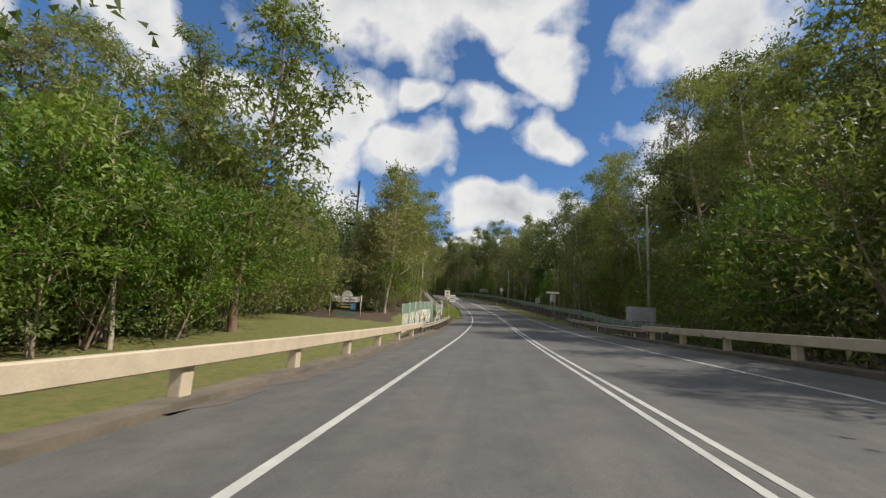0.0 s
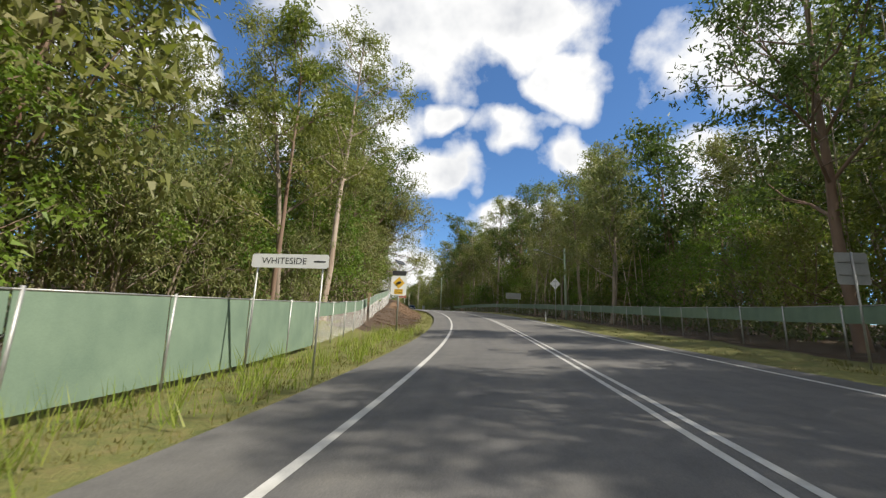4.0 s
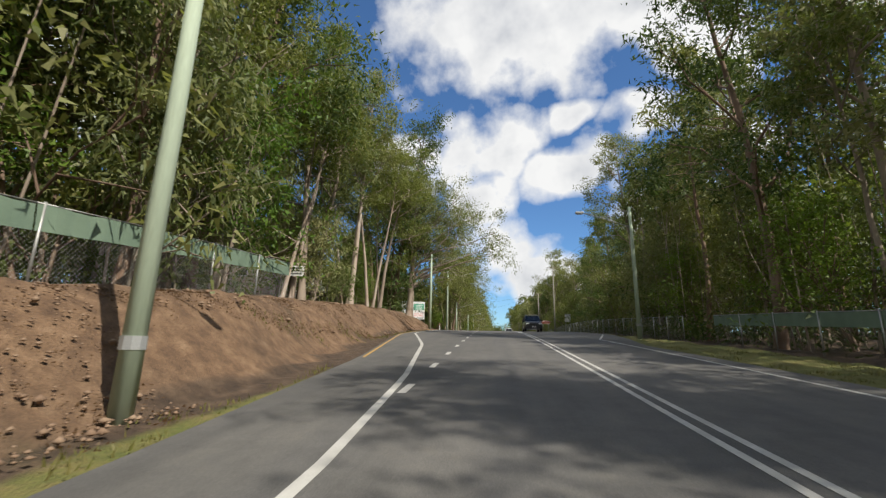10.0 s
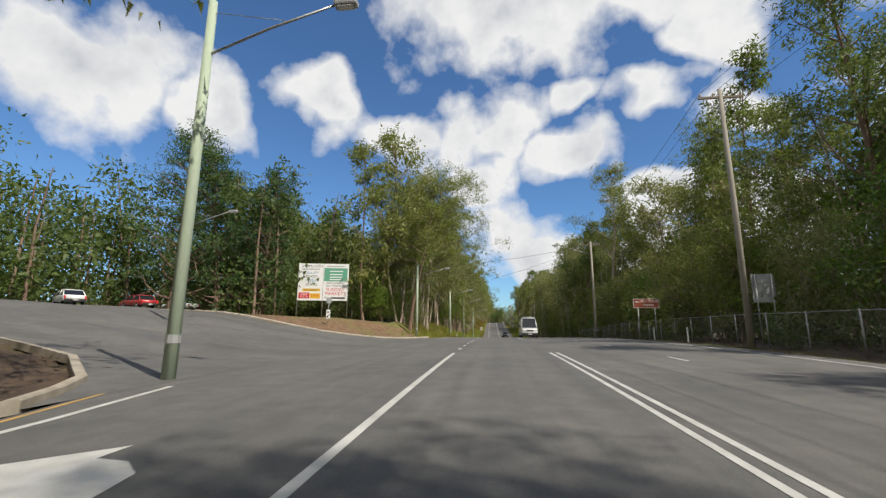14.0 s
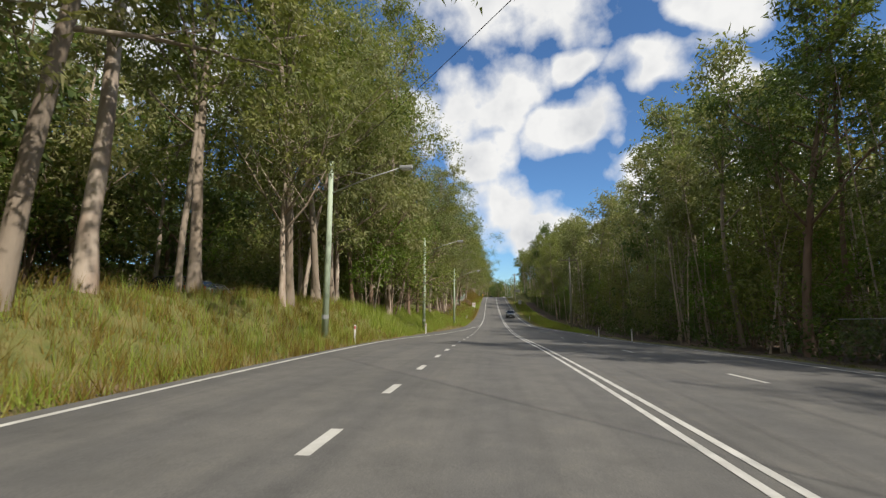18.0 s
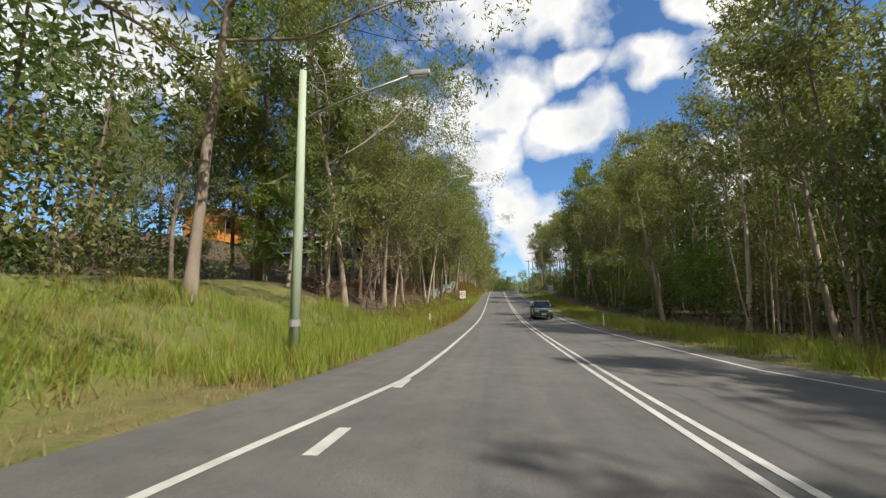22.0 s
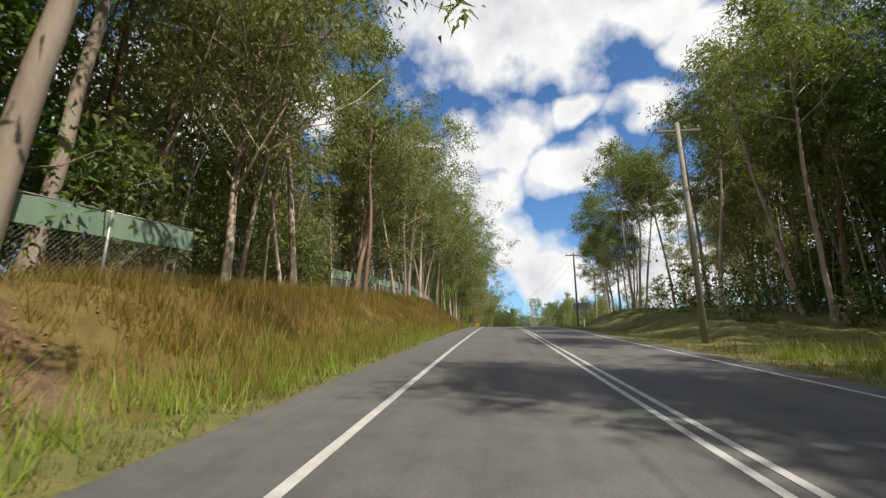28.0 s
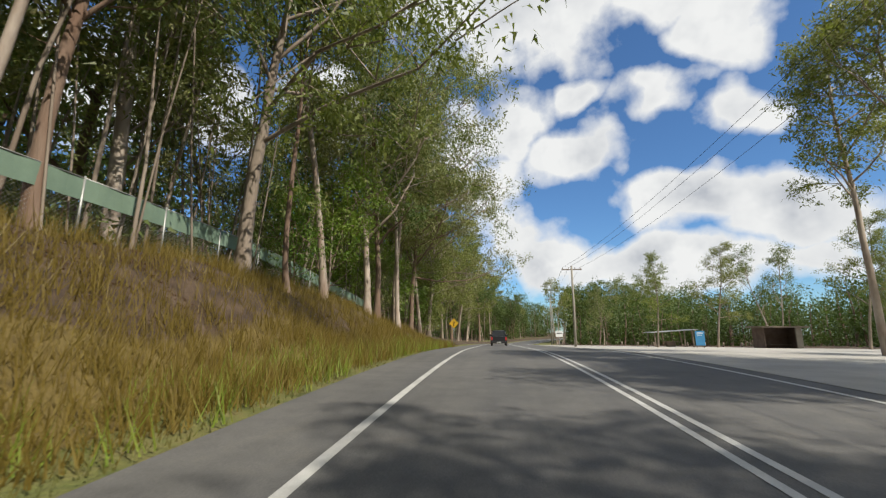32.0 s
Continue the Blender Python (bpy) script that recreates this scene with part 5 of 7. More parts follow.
# the wind pump
ob = thing("windmill", "dark steel wind pump on a lattice tower", "windmill", m=stand(61.3, -22.7, 105))
TH = 17.0
for sx in (-1, 1):
    for sy in (-1, 1):
        solid("tower_leg", tube_data([(sx * 1.5, sy * 1.5, -0.3), (sx * 0.12, sy * 0.12, TH)], [0.05, 0.035], 5), M_black, ob)
lat = []
for k in range(9):
    z0, z1 = TH * k / 9, TH * (k + 1) / 9
    w0, w1 = 1.5 - 1.38 * z0 / TH, 1.5 - 1.38 * z1 / TH
    cs = [(-1, -1), (1, -1), (1, 1), (-1, 1)]
    for (a0, b0), (a1, b1) in zip(cs, cs[1:] + cs[:1]):
        lat.append(tube_data([(a0 * w0, b0 * w0, z0), (a1 * w1, b1 * w1, z1)], [0.018] * 2, 4))
        lat.append(tube_data([(a0 * w1, b0 * w1, z1), (a1 * w1, b1 * w1, z1)], [0.022] * 2, 4))
solid("lattice", joined(lat), M_black, ob)
part("platform", box(-0.7, -0.7, 13.2, 0.7, 0.7, 13.26), M_black, ob)
wheel = solid("wheel_hub", tube_data([(0, -0.9, TH + 0.6), (0, 0.3, TH + 0.6)], [0.14, 0.1], 10), M_black, ob)
for k in range(18):
    t = k * 2 * math.pi / 18
    c = part("blade", box(-0.26, -0.02, 0.85, 0.26, 0.02, 2.4), M_black, wheel)
    c.matrix_basis = pose(0, -0.75, TH + 0.6) @ Matrix.Rotation(t, 4, "Y") @ Matrix.Rotation(-0.5, 4, "Z")
for r in (0.9, 1.9):
    a = np.linspace(0, 2 * math.pi, 25)
    solid("wheel_rim", tube_data([(r * math.cos(t), -0.75, TH + 0.6 + r * math.sin(t)) for t in a], [0.02] * 25, 4), M_black, wheel)



# guide posts
def guide_post(s, d, red, wide=0.05, tall=0.95, eye=0.16):
    ob = thing("guide_post", "white flexible guide post with a %s reflector" % ("red" if red else "white"), "guide post", "guide posts", stand(s, d))
    part("post", box(-wide, -0.012, -0.25, wide, 0.012, tall, 0.01), M_white, ob)
    part("reflector", box(-wide + 0.02, -0.018, tall - 0.05 - eye, wide - 0.02, -0.012, tall - 0.05), M_red if red else M_grey, ob)


for s, d in ((319.3, -8.1), (369.8, -7.2), (216.5, -9.4), (412, -6.9), (301, -8.9)):
    guide_post(s, d, True)
for s, d in ((322.2, 8.1), (370, 5.8), (278, 10.6), (316, 9.2), (230, 10.2), (420, 5.9), (108.5, 6.4), (250, 10.0), (256, 10.1), (474.8, 7.7)):
    guide_post(s, d, False)
for s, d in ((38.8, -7.9), (49.6, -8.1), (56.8, -8.2)):
    guide_post(s, d, True, 0.09, 1.12, 0.27)
for s, d in ((33, 8.6), (44, 8.7)):
    guide_post(s, d, False)


# street lamps and power poles
def street_lamp(s, d, h, side, label="green-grey timber pole with a long street lamp arm", reach=3.6, mat=M_pole):
    ob = thing("street_lamp", label, "street lamp", "street lamps", stand(s, d))
    solid("pole", tube_data([(0, 0, -0.5), (0.02, 0, h * 0.5), (0, 0, h)], [0.17, 0.145, 0.115], 10), mat, ob)
    x = -side * reach
    solid("arm", tube_data([(0, 0, h - 1.7), (x * 0.5, 0, h - 1.0), (x, 0, h - 0.45)], [0.035, 0.035, 0.03], 6), M_galv, ob)
    solid("stay", tube_data([(0, 0, h - 0.35), (x * 0.62, 0, h - 0.8)], [0.012, 0.012], 4), M_galv, ob)
    head = part("lamp_head", box(min(x, x - side * 0.65), -0.13, h - 0.52, max(x, x - side * 0.65), 0.13, h - 0.34, 0.05), M_grey, ob)
    part("lens", box(min(x - side * 0.1, x - side * 0.55), -0.1, h - 0.56, max(x - side * 0.1, x - side * 0.55), 0.1, h - 0.515, 0.015), M_lamp, head)
    part("pole_band", mesh_of("pole_band", *cyl(0.18, 0.9, 1.1, 10), M_grey), None, ob)
    return ob


for s, d, h in ((164.0, -7.5, 9.6), (214, -10.4, 10), (231, -9.9, 10.4), (275.4, -11.9, 9.2), (300, -10.1, 8.9), (325.4, -9.3, 10), (349.3, -8.1, 9.2), (251, -26, 9)):
    street_lamp(s, d, h, -1)
for s, d, h in ((192.2, 8.7, 10.4), (118.5, 12.2, 9.5)):
    street_lamp(s, d, h, 1)


def power_pole(s, d, h, lamp=False):
    if lamp:
        ob = street_lamp(s, d, h, 1, "tall timber power pole with a crossarm and lamp arm", 4.2, M_pole2)
    else:
        ob = thing("power_pole", "tall grey timber power pole with a wooden crossarm", "power pole", "power poles", stand(s, d))
        solid("pole", tube_data([(0, 0, -0.5), (0.03, 0, h * 0.5), (0, 0, h)], [0.15, 0.13, 0.1], 10), M_pole2, ob)
    part("crossarm", box(-1.1, -0.05, h - 0.5, 1.1, 0.05, h - 0.38, 0.01), M_timber, ob)
    for x in (-1.0, -0.35, 0.35, 1.0):
        solid("insulator", tube_data([(x, 0, h - 0.38), (x, 0, h - 0.2)], [0.035, 0.05], 7), M_conc, ob)
    return ob


RIGHT_POLES = [(40, 12.2, 12.6), (192.2, 8.7, 10.4), (243, 9.8, 13.2), (276.5, 10.4, 12.2), (343, 9.3, 10.4), (446, 7.4, 11), (489, 9.6, 11), (530, 6.6, 9), (575, 9, 10), (612, 10.5, 11)]
for s, d, h in RIGHT_POLES:
    if s != 192.2:
        power_pole(s, d, h, s == 276.5)
for (s0, d0, h0), (s1, d1, h1) in zip(RIGHT_POLES[1:], RIGHT_POLES[2:]):
    for x in (-1.0, -0.35, 0.9):
        p, q = ground(s0, d0 + x, h0 - 0.2), ground(s1, d1 + x, h1 - 0.2)
        u = np.linspace(0, 1, 15)[:, None]
        w_ = p + (q - p) * u - np.array([0, 0, 1.0]) * 4 * u * (1 - u) * 0.8
        tagged(new("power_line", tube("power_line", w_, 0.012, M_black, 4)), "thin black overhead power line between poles", "cable", "power lines")
for s0, d0, h0, s1, d1, h1 in ((275.4, -11.9, 8.9, 276.5, 10.4, 11.8), (300, -10.1, 8.6, 276.5, 10.4, 11.6)):
    p, q = ground(s0, d0, h0), ground(s1, d1, h1)
    u = np.linspace(0, 1, 15)[:, None]
    tagged(new("power_line", tube("power_line", p + (q - p) * u - np.array([0, 0, 1.0]) * 4 * u * (1 - u) * 0.5, 0.014, M_black, 4)), "black overhead cable across the road", "cable", "power lines")

# ---- the junction ----
def side_road():
    ds = np.r_[np.arange(-9.6, -14, -0.8), np.arange(-14, -75, -3.0)]
    lo = np.interp(-ds, [9.6, 11, 14, 20, 40, 75], [227.5, 230, 232.5, 235, 240, 250])
    hi = np.interp(-ds, [9.6, 11, 14, 20, 40, 75], [270.5, 267.5, 265.5, 264.5, 266, 270])
    verts, uv, n_ = [], [], 14
    for d, a, b_ in zip(ds, lo, hi):
        for s in np.linspace(a, b_, n_):
            verts.append(ground(s, d, 0.055 + 0.035 * min(1, (-d - 9.6) / 3))), uv.append((s / 4, d / 4))
    faces = [(i * n_ + j, i * n_ + j + 1, (i + 1) * n_ + j + 1, (i + 1) * n_ + j) for i in range(len(ds) - 1) for j in range(n_ - 1)]
    me = mesh_of("side_road", verts, faces, M_asphalt)
    lay = me.uv_layers.new()
    lay.data.foreach_set("uv", [c for lp in me.loops for c in uv[lp.vertex_index]])
    tagged(new("side_road", me), "grey asphalt side road climbing to the left", "road", kind="structure")
    for name, edge_s in (("kerb", hi), ("kerb", lo)):
        sec, vs = [(-0.15, -0.1), (-0.15, 0.1), (-0.1, 0.14), (0.15, 0.14), (0.15, -0.1)], []
        sg = 1 if edge_s is hi else -1
        for d, s in zip(ds, edge_s):
            for o, u in sec:
                vs.append(ground(s + sg * (o + 0.15), d, 0.09 + u))
        f = [(i * 5 + j, i * 5 + (j + 1) % 5, (i + 1) * 5 + (j + 1) % 5, (i + 1) * 5 + j) for i in range(len(ds) - 1) for j in range(5)]
        tagged(new(name, mesh_of(name, vs, f + [(0, 1, 2, 3, 4)], M_conc)), "pale concrete kerb round the junction's corner", "kerb", kind="structure")


side_road()
for s, d in ((262, -13.2), (258.5, -11.6)):
    ob = new("give_way_dash", mesh_of("give_way_dash", [ground(s + a, d + b_, 0.1) for a, b_ in ((0, 0), (0.35, 0), (0.35, -1.2), (0, -1.2))], [(0, 1, 2, 3)], M_paint))
    tagged(ob, "short white painted dash at the junction", "road marking", kind="structure")


def road_arrow(s, d):
    """A left-turn arrow painted on the lane."""
    out = [(-0.08, 0), (0.1, 0), (0.1, 2.6), (0.0, 3.1), (-0.35, 3.4), (-0.75, 3.45), (-0.75, 3.9), (-1.55, 3.15), (-0.75, 2.4), (-0.75, 2.85), (-0.35, 2.8), (-0.13, 2.6)]
    me = bpy.data.meshes.new("turn_arrow")
    bm = bmesh.new()
    bm.faces.new([bm.verts.new(at(s + y, d + x, 0.007)) for x, y in out])
    bmesh.ops.triangulate(bm, faces=bm.faces[:])
    bm.to_mesh(me), bm.free()
    me.materials.append(M_paint)
    tagged(new("turn_arrow", me), "white painted left-turn arrow in the turning lane", "road marking", kind="structure")


road_arrow(205.5, -5.2)
road_arrow(222, -5.4)
gv_s, gv_d = np.meshgrid(np.arange(474, 556, 2.0), np.r_[4.75, 6, 8, 11, 15, 20, 26, 33, 42], indexing="ij")
gv_d = np.minimum(gv_d, np.interp(gv_s, [474, 484, 488, 492, 497, 530, 548, 556], [4.76, 4.8, 7, 14, 42, 42, 16, 4.9]))
k = gv_d.shape[1]
tagged(new("gravel_lot", mesh_of("gravel_lot", at(gv_s, gv_d, 0.012 + rise(gv_s, gv_d)).reshape(-1, 3), [(i * k + j, i * k + j + 1, (i + 1) * k + j + 1, (i + 1) * k + j) for i in range(len(gv_s) - 1) for j in range(k - 1)], M_gravel)),
       "pale worn gravel pull-off beside the road", "gravel lot", kind="structure")


# ---- vehicles ----
def paint(name, c, rough=0.3):
    m_, n_, l_, b_ = material(name, rough, 0.2)
    l_.new(ramp(n_, l_, noise_of(n_, l_, 3.0, 4), [(0.3, tuple(x * 0.85 for x in c)), (0.7, c)]), b_.inputs["Base Color"])
    b_.inputs["Coat Weight"].default_value = 0.6
    return m_


P_black, P_grey, P_white, P_red, P_silver = (paint(a, c) for a, c in (("black_car_paint", (0.02, 0.022, 0.025)), ("grey_car_paint", (0.13, 0.15, 0.15)), ("white_car_paint", (0.75, 0.75, 0.73)), ("red_car_paint", (0.4, 0.03, 0.03)), ("silver_car_paint", (0.4, 0.41, 0.42))))


def loft(rings):
    n_ = len(rings[0])
    f = [(i * n_ + j, i * n_ + (j + 1) % n_, (i + 1) * n_ + (j + 1) % n_, (i + 1) * n_ + j) for i in range(len(rings) - 1) for j in range(n_)]
    return [v for r in rings for v in r], f + [tuple(range(n_))[::-1], tuple(range((len(rings) - 1) * n_, len(rings) * n_))]


def vehicle(name, label, cat, m_, L, W, H, belt, cab, roof, col, group="vehicles on the road", hood_z=None, tray=None, rack=False):
    """A car, van or utility: y points ahead. cab and roof: (rear, front) of the cabin's foot and of its roof."""
    ob = thing(name, label, cat, group, m_)
    w, hz = W / 2, hood_z or belt * 0.97
    lo = 0.34

    def ring_at(y, k, zb, zt):
        return [(-w * k, y, zb), (-w * k * 1.0, y, (zb + zt) / 2), (-w * k * 0.97, y, zt - 0.06), (-w * k * 0.9, y, zt), (w * k * 0.9, y, zt), (w * k * 0.97, y, zt - 0.06), (w * k, y, (zb + zt) / 2), (w * k, y, zb)]

    back_y = cab[0] - 0.1 if tray else -L / 2
    rings = [ring_at(back_y, 0.95, lo + 0.1, belt * 0.95), ring_at(back_y + 0.12, 1.0, lo, belt), ring_at(cab[0] + 0.3, 1, lo, belt), ring_at(cab[1] - 0.3, 1, lo, belt),
             ring_at(cab[1] + 0.05, 1, lo, hz), ring_at(L / 2 - 0.35, 0.97, lo, hz - 0.06), ring_at(L / 2 - 0.08, 0.92, lo + 0.05, hz - 0.14), ring_at(L / 2, 0.85, lo + 0.12, hz - 0.28)]
    solid("body", loft(rings), col, ob)

    def cab_ring(u, grow=0.0):
        y0, y1 = cab[0] + (roof[0] - cab[0]) * u - grow, cab[1] + (roof[1] - cab[1]) * u + grow
        ww = w * (0.92 - 0.13 * u) + grow
        z = belt - 0.02 + (H - 0.06 - belt) * u
        return [(-ww, y0, z), (ww, y0, z), (ww, y1, z), (-ww, y1, z)]

    solid("glasshouse", loft([cab_ring(0), cab_ring(1)]), M_glass, ob, "dark tinted glass", smooth=False)
    r0, r1 = cab_ring(1, 0.03), cab_ring(1, -0.08)
    solid("roof", loft([r0, [(x, y, z + 0.04) for x, y, z in cab_ring(1, 0.01)], [(x, y, z + 0.08) for x, y, z in r1]]), col, ob)
    f0, f1 = cab_ring(0, 0.012), cab_ring(1, 0.012)
    for a, b_ in list(zip(f0, f1)) + [(tuple((np.array(f0[0]) + f0[3]) / 2), tuple((np.array(f1[0]) + f1[3]) / 2)), (tuple((np.array(f0[1]) + f0[2]) / 2), tuple((np.array(f1[1]) + f1[2]) / 2))]:
        solid("pillar", tube_data([a, b_], [0.045, 0.04], 5), col, ob)
    if H > 1.9 and not tray:  # panel sides of a van behind its doors
        for sx in (-1, 1):
            a, b_ = cab_ring(0, 0.015), cab_ring(1, 0.015)
            i, j = (0, 3) if sx < 0 else (1, 2)
            lo_r, hi_r = np.array(a[i]), np.array(b_[i])
            lo_f, hi_f = lo_r + (np.array(a[j]) - lo_r) * 0.68, hi_r + (np.array(b_[j]) - hi_r) * 0.68
            for u0, u1 in ((0.0, 0.22), (0.8, 1.0)):
                q = [lo_r + (hi_r - lo_r) * u0, lo_f + (hi_f - lo_f) * u0, lo_f + (hi_f - lo_f) * u1, lo_r + (hi_r - lo_r) * u1]
                o = np.array([sx * 0.012, 0, 0])
                solid("side_panel", ([*q, *(p + o for p in q)], [(0, 1, 2, 3), (7, 6, 5, 4), (0, 1, 5, 4), (1, 2, 6, 5), (2, 3, 7, 6), (3, 0, 4, 7)]), col, ob, smooth=False)
    wr = 0.36 if H > 1.6 else 0.31
    for y in (-L / 2 + 0.95, L / 2 - 0.92):
        for sx in (-1, 1):
            x0, x1 = sx * (w - 0.2), sx * (w + 0.015)
            ty = solid("tyre", tube_data([(x0, y, wr), (x0 + sx * 0.03, y, wr), (x1 - sx * 0.03, y, wr), (x1, y, wr)], [wr - 0.04, wr, wr, wr - 0.05], 18), M_rubber, ob)
            solid("rim", tube_data([(x1 - sx * 0.02, y, wr), (x1 + sx * 0.008, y, wr)], [wr * 0.62, wr * 0.58], 14), M_chrome if col is not P_white else M_grey, ty)
            solid("wheel_arch", tube_data([(x1 - sx * 0.06 + 0 * t, y + math.cos(t) * (wr + 0.05), wr + math.sin(t) * (wr + 0.05)) for t in np.linspace(0.05, math.pi - 0.05, 9)], [0.05] * 9, 5), M_black, ob)
    part("front_bumper", box(-w * 0.93, L / 2 - 0.16, lo - 0.06, w * 0.93, L / 2 + 0.06, lo + 0.26, 0.05), M_black if col in (P_black, P_grey, P_white) else col, ob)
    part("grille", box(-w * 0.42, L / 2 - 0.06, hz - 0.42, w * 0.42, L / 2 + 0.012, hz - 0.22, 0.02), M_black, ob, "dark grille")
    rear = -L / 2
    part("rear_bumper", box(-w * 0.93, rear - 0.06, lo, w * 0.93, rear + 0.14, lo + 0.22, 0.04), M_black if col is not P_silver else col, ob)
    for sx in (-1, 1):
        part("headlight", box(min(sx * w * 0.5, sx * w * 0.88), L / 2 - 0.13, hz - 0.4, max(sx * w * 0.5, sx * w * 0.88), L / 2 - 0.0, hz - 0.2, 0.03), M_lamp, ob, "clear headlight")
        part("tail_light", box(min(sx * w * 0.78, sx * w * 0.95), rear - 0.02, belt - 0.42, max(sx * w * 0.78, sx * w * 0.95), rear + 0.05, belt - 0.08, 0.02), M_red, ob, "red tail light")
        part("mirror", box(min(sx * w * 0.97, sx * (w + 0.2)), cab[1] - 0.45, belt + 0.02, max(sx * w * 0.97, sx * (w + 0.2)), cab[1] - 0.3, belt + 0.2, 0.03), M_black, ob)
        part("door_handle", box(sx * w - 0.02, cab[0] + 1.0, belt - 0.16, sx * w + 0.025, cab[0] + 1.2, belt - 0.12, 0.008), M_chrome, ob)
    for y in (L / 2 + 0.065, rear - 0.072):
        part("number_plate", box(-0.19, y - 0.006, lo + 0.06, 0.19, y + 0.006, lo + 0.18), M_white, ob, "white number plate with a dark bar")
        part("plate_bar", box(-0.14, y - 0.009, lo + 0.095, 0.14, y + 0.009, lo + 0.145), M_black, ob)
    if rack:
        for x in (-w * 0.62, w * 0.62):
            solid("roof_rail", tube_data([(x, roof[0] + 0.15, H + 0.09), (x, roof[1] - 0.15, H + 0.09)], [0.022] * 2, 6), M_galv, ob)
        for y in np.linspace(roof[0] + 0.3, roof[1] - 0.3, 3):
            solid("roof_bar", tube_data([(-w * 0.66, y, H + 0.12), (w * 0.66, y, H + 0.12)], [0.02] * 2, 6), M_galv, ob)
            for x in (-w * 0.62, w * 0.62):
                solid("rack_foot", tube_data([(x, y, H - 0.0), (x, y, H + 0.1)], [0.02] * 2, 5), M_galv, ob)
    if tray == "tub":
        for q in ((-w, rear, -w + 0.08, cab[0] - 0.12), (w - 0.08, rear, w, cab[0] - 0.12), (-w + 0.08, rear, w - 0.08, rear + 0.08)):
            part("tub_side", box(q[0], q[1], lo + 0.1, q[2], q[3], belt, 0.02), col, ob)
        part("tub_floor", box(-w + 0.05, rear + 0.05, lo + 0.15, w - 0.05, cab[0] - 0.1, lo + 0.28), M_black, ob)
        for x in (-w * 0.8, w * 0.8):
            solid("sports_bar", tube_data([(x, cab[0] - 0.7, belt), (x * 0.95, cab[0] - 0.35, belt + 0.45), (x * 0.9, cab[0] - 0.2, belt + 0.5)], [0.035] * 3, 6), M_black, ob)
    if tray == "flat":
        part("tray_floor", box(-w - 0.05, rear, 0.82, w + 0.05, cab[0] - 0.15, 0.92, 0.01), M_timber, ob)
        for q in ((-w - 0.05, rear, -w, cab[0] - 0.15), (w, rear, w + 0.05, cab[0] - 0.15), (-w, rear, w, rear + 0.05)):
            part("tray_side", box(q[0], q[1], 0.92, q[2], q[3], 1.2, 0.008), M_grey, ob, "grey aluminium dropside")
        solid("headboard", tube_data([(-w, cab[0] - 0.2, 0.9), (-w, cab[0] - 0.2, H), (w, cab[0] - 0.2, H), (w, cab[0] - 0.2, 0.9)], [0.03] * 4, 6), M_white, ob)
        solid("rear_hoop", tube_data([(-w, rear + 0.1, 0.9), (-w, rear + 0.1, H - 0.1), (w, rear + 0.1, H - 0.1), (w, rear + 0.1, 0.9)], [0.025] * 4, 6), M_galv, ob)
        part("chassis", box(-0.4, rear + 0.1, 0.5, 0.4, cab[0], 0.8), M_black, ob)
    return ob


vehicle("four_wheel_drive", "black four-wheel drive wagon with roof racks facing the camera", "car", place(206.8, 2.1, 0.004, 180), 4.75, 1.85, 1.78, 1.1, (-2.2, 1.0), (-2.05, 0.35), P_black, rack=True)
vehicle("van", "white passenger van with a dark bull bar and roof racks", "van", place(277.2, 2.2, 0.004, 180), 5.9, 1.99, 2.45, 1.3, (-2.85, 2.2), (-2.8, 1.35), P_white, hood_z=1.2, rack=True)
vehicle("tray_utility", "grey utility truck with a flat tray behind its cab", "utility", place(380.4, 2.3, 0.004, 180), 5.1, 1.78, 1.72, 1.08, (-0.35, 1.25), (-0.2, 0.55), P_grey, tray="flat")
vehicle("dual_cab_utility", "black dual-cab utility seen from behind", "utility", place(534, -1.7, 0.004), 5.3, 1.86, 1.8, 1.12, (-0.95, 1.35), (-0.85, 0.6), P_black, tray="tub")
for k, (s, d, col, turn) in enumerate(((306, -23.5, P_black, 80), (309.2, -24.5, P_silver, 95), (312.4, -25.6, P_white, 85), (315.6, -26.6, P_red, 80), (319, -27, P_black, 90), (323, -27.4, P_grey, 100), (328.5, -27, P_silver, 85), (333, -26.4, P_white, 95), (258, -43, P_white, 60), (264, -41, P_red, 70), (269, -40, P_white, 80))):
    vehicle("parked_car", "%s car parked among the trees" % {P_grey: "grey", P_silver: "silver", P_red: "red", P_black: "black", P_white: "white"}[col], "car", stand(s, d, turn, 0.07), 4.4, 1.76, 1.48, 0.92, (-1.75, 1.1), (-1.2, 0.3), col, "parked cars")


# ---- houses ----
def wall_box(name, ob, x0, y0, z0, x1, y1, z1, mat):
    return part(name, box(x0, y0, z0, x1, y1, z1), mat, ob)


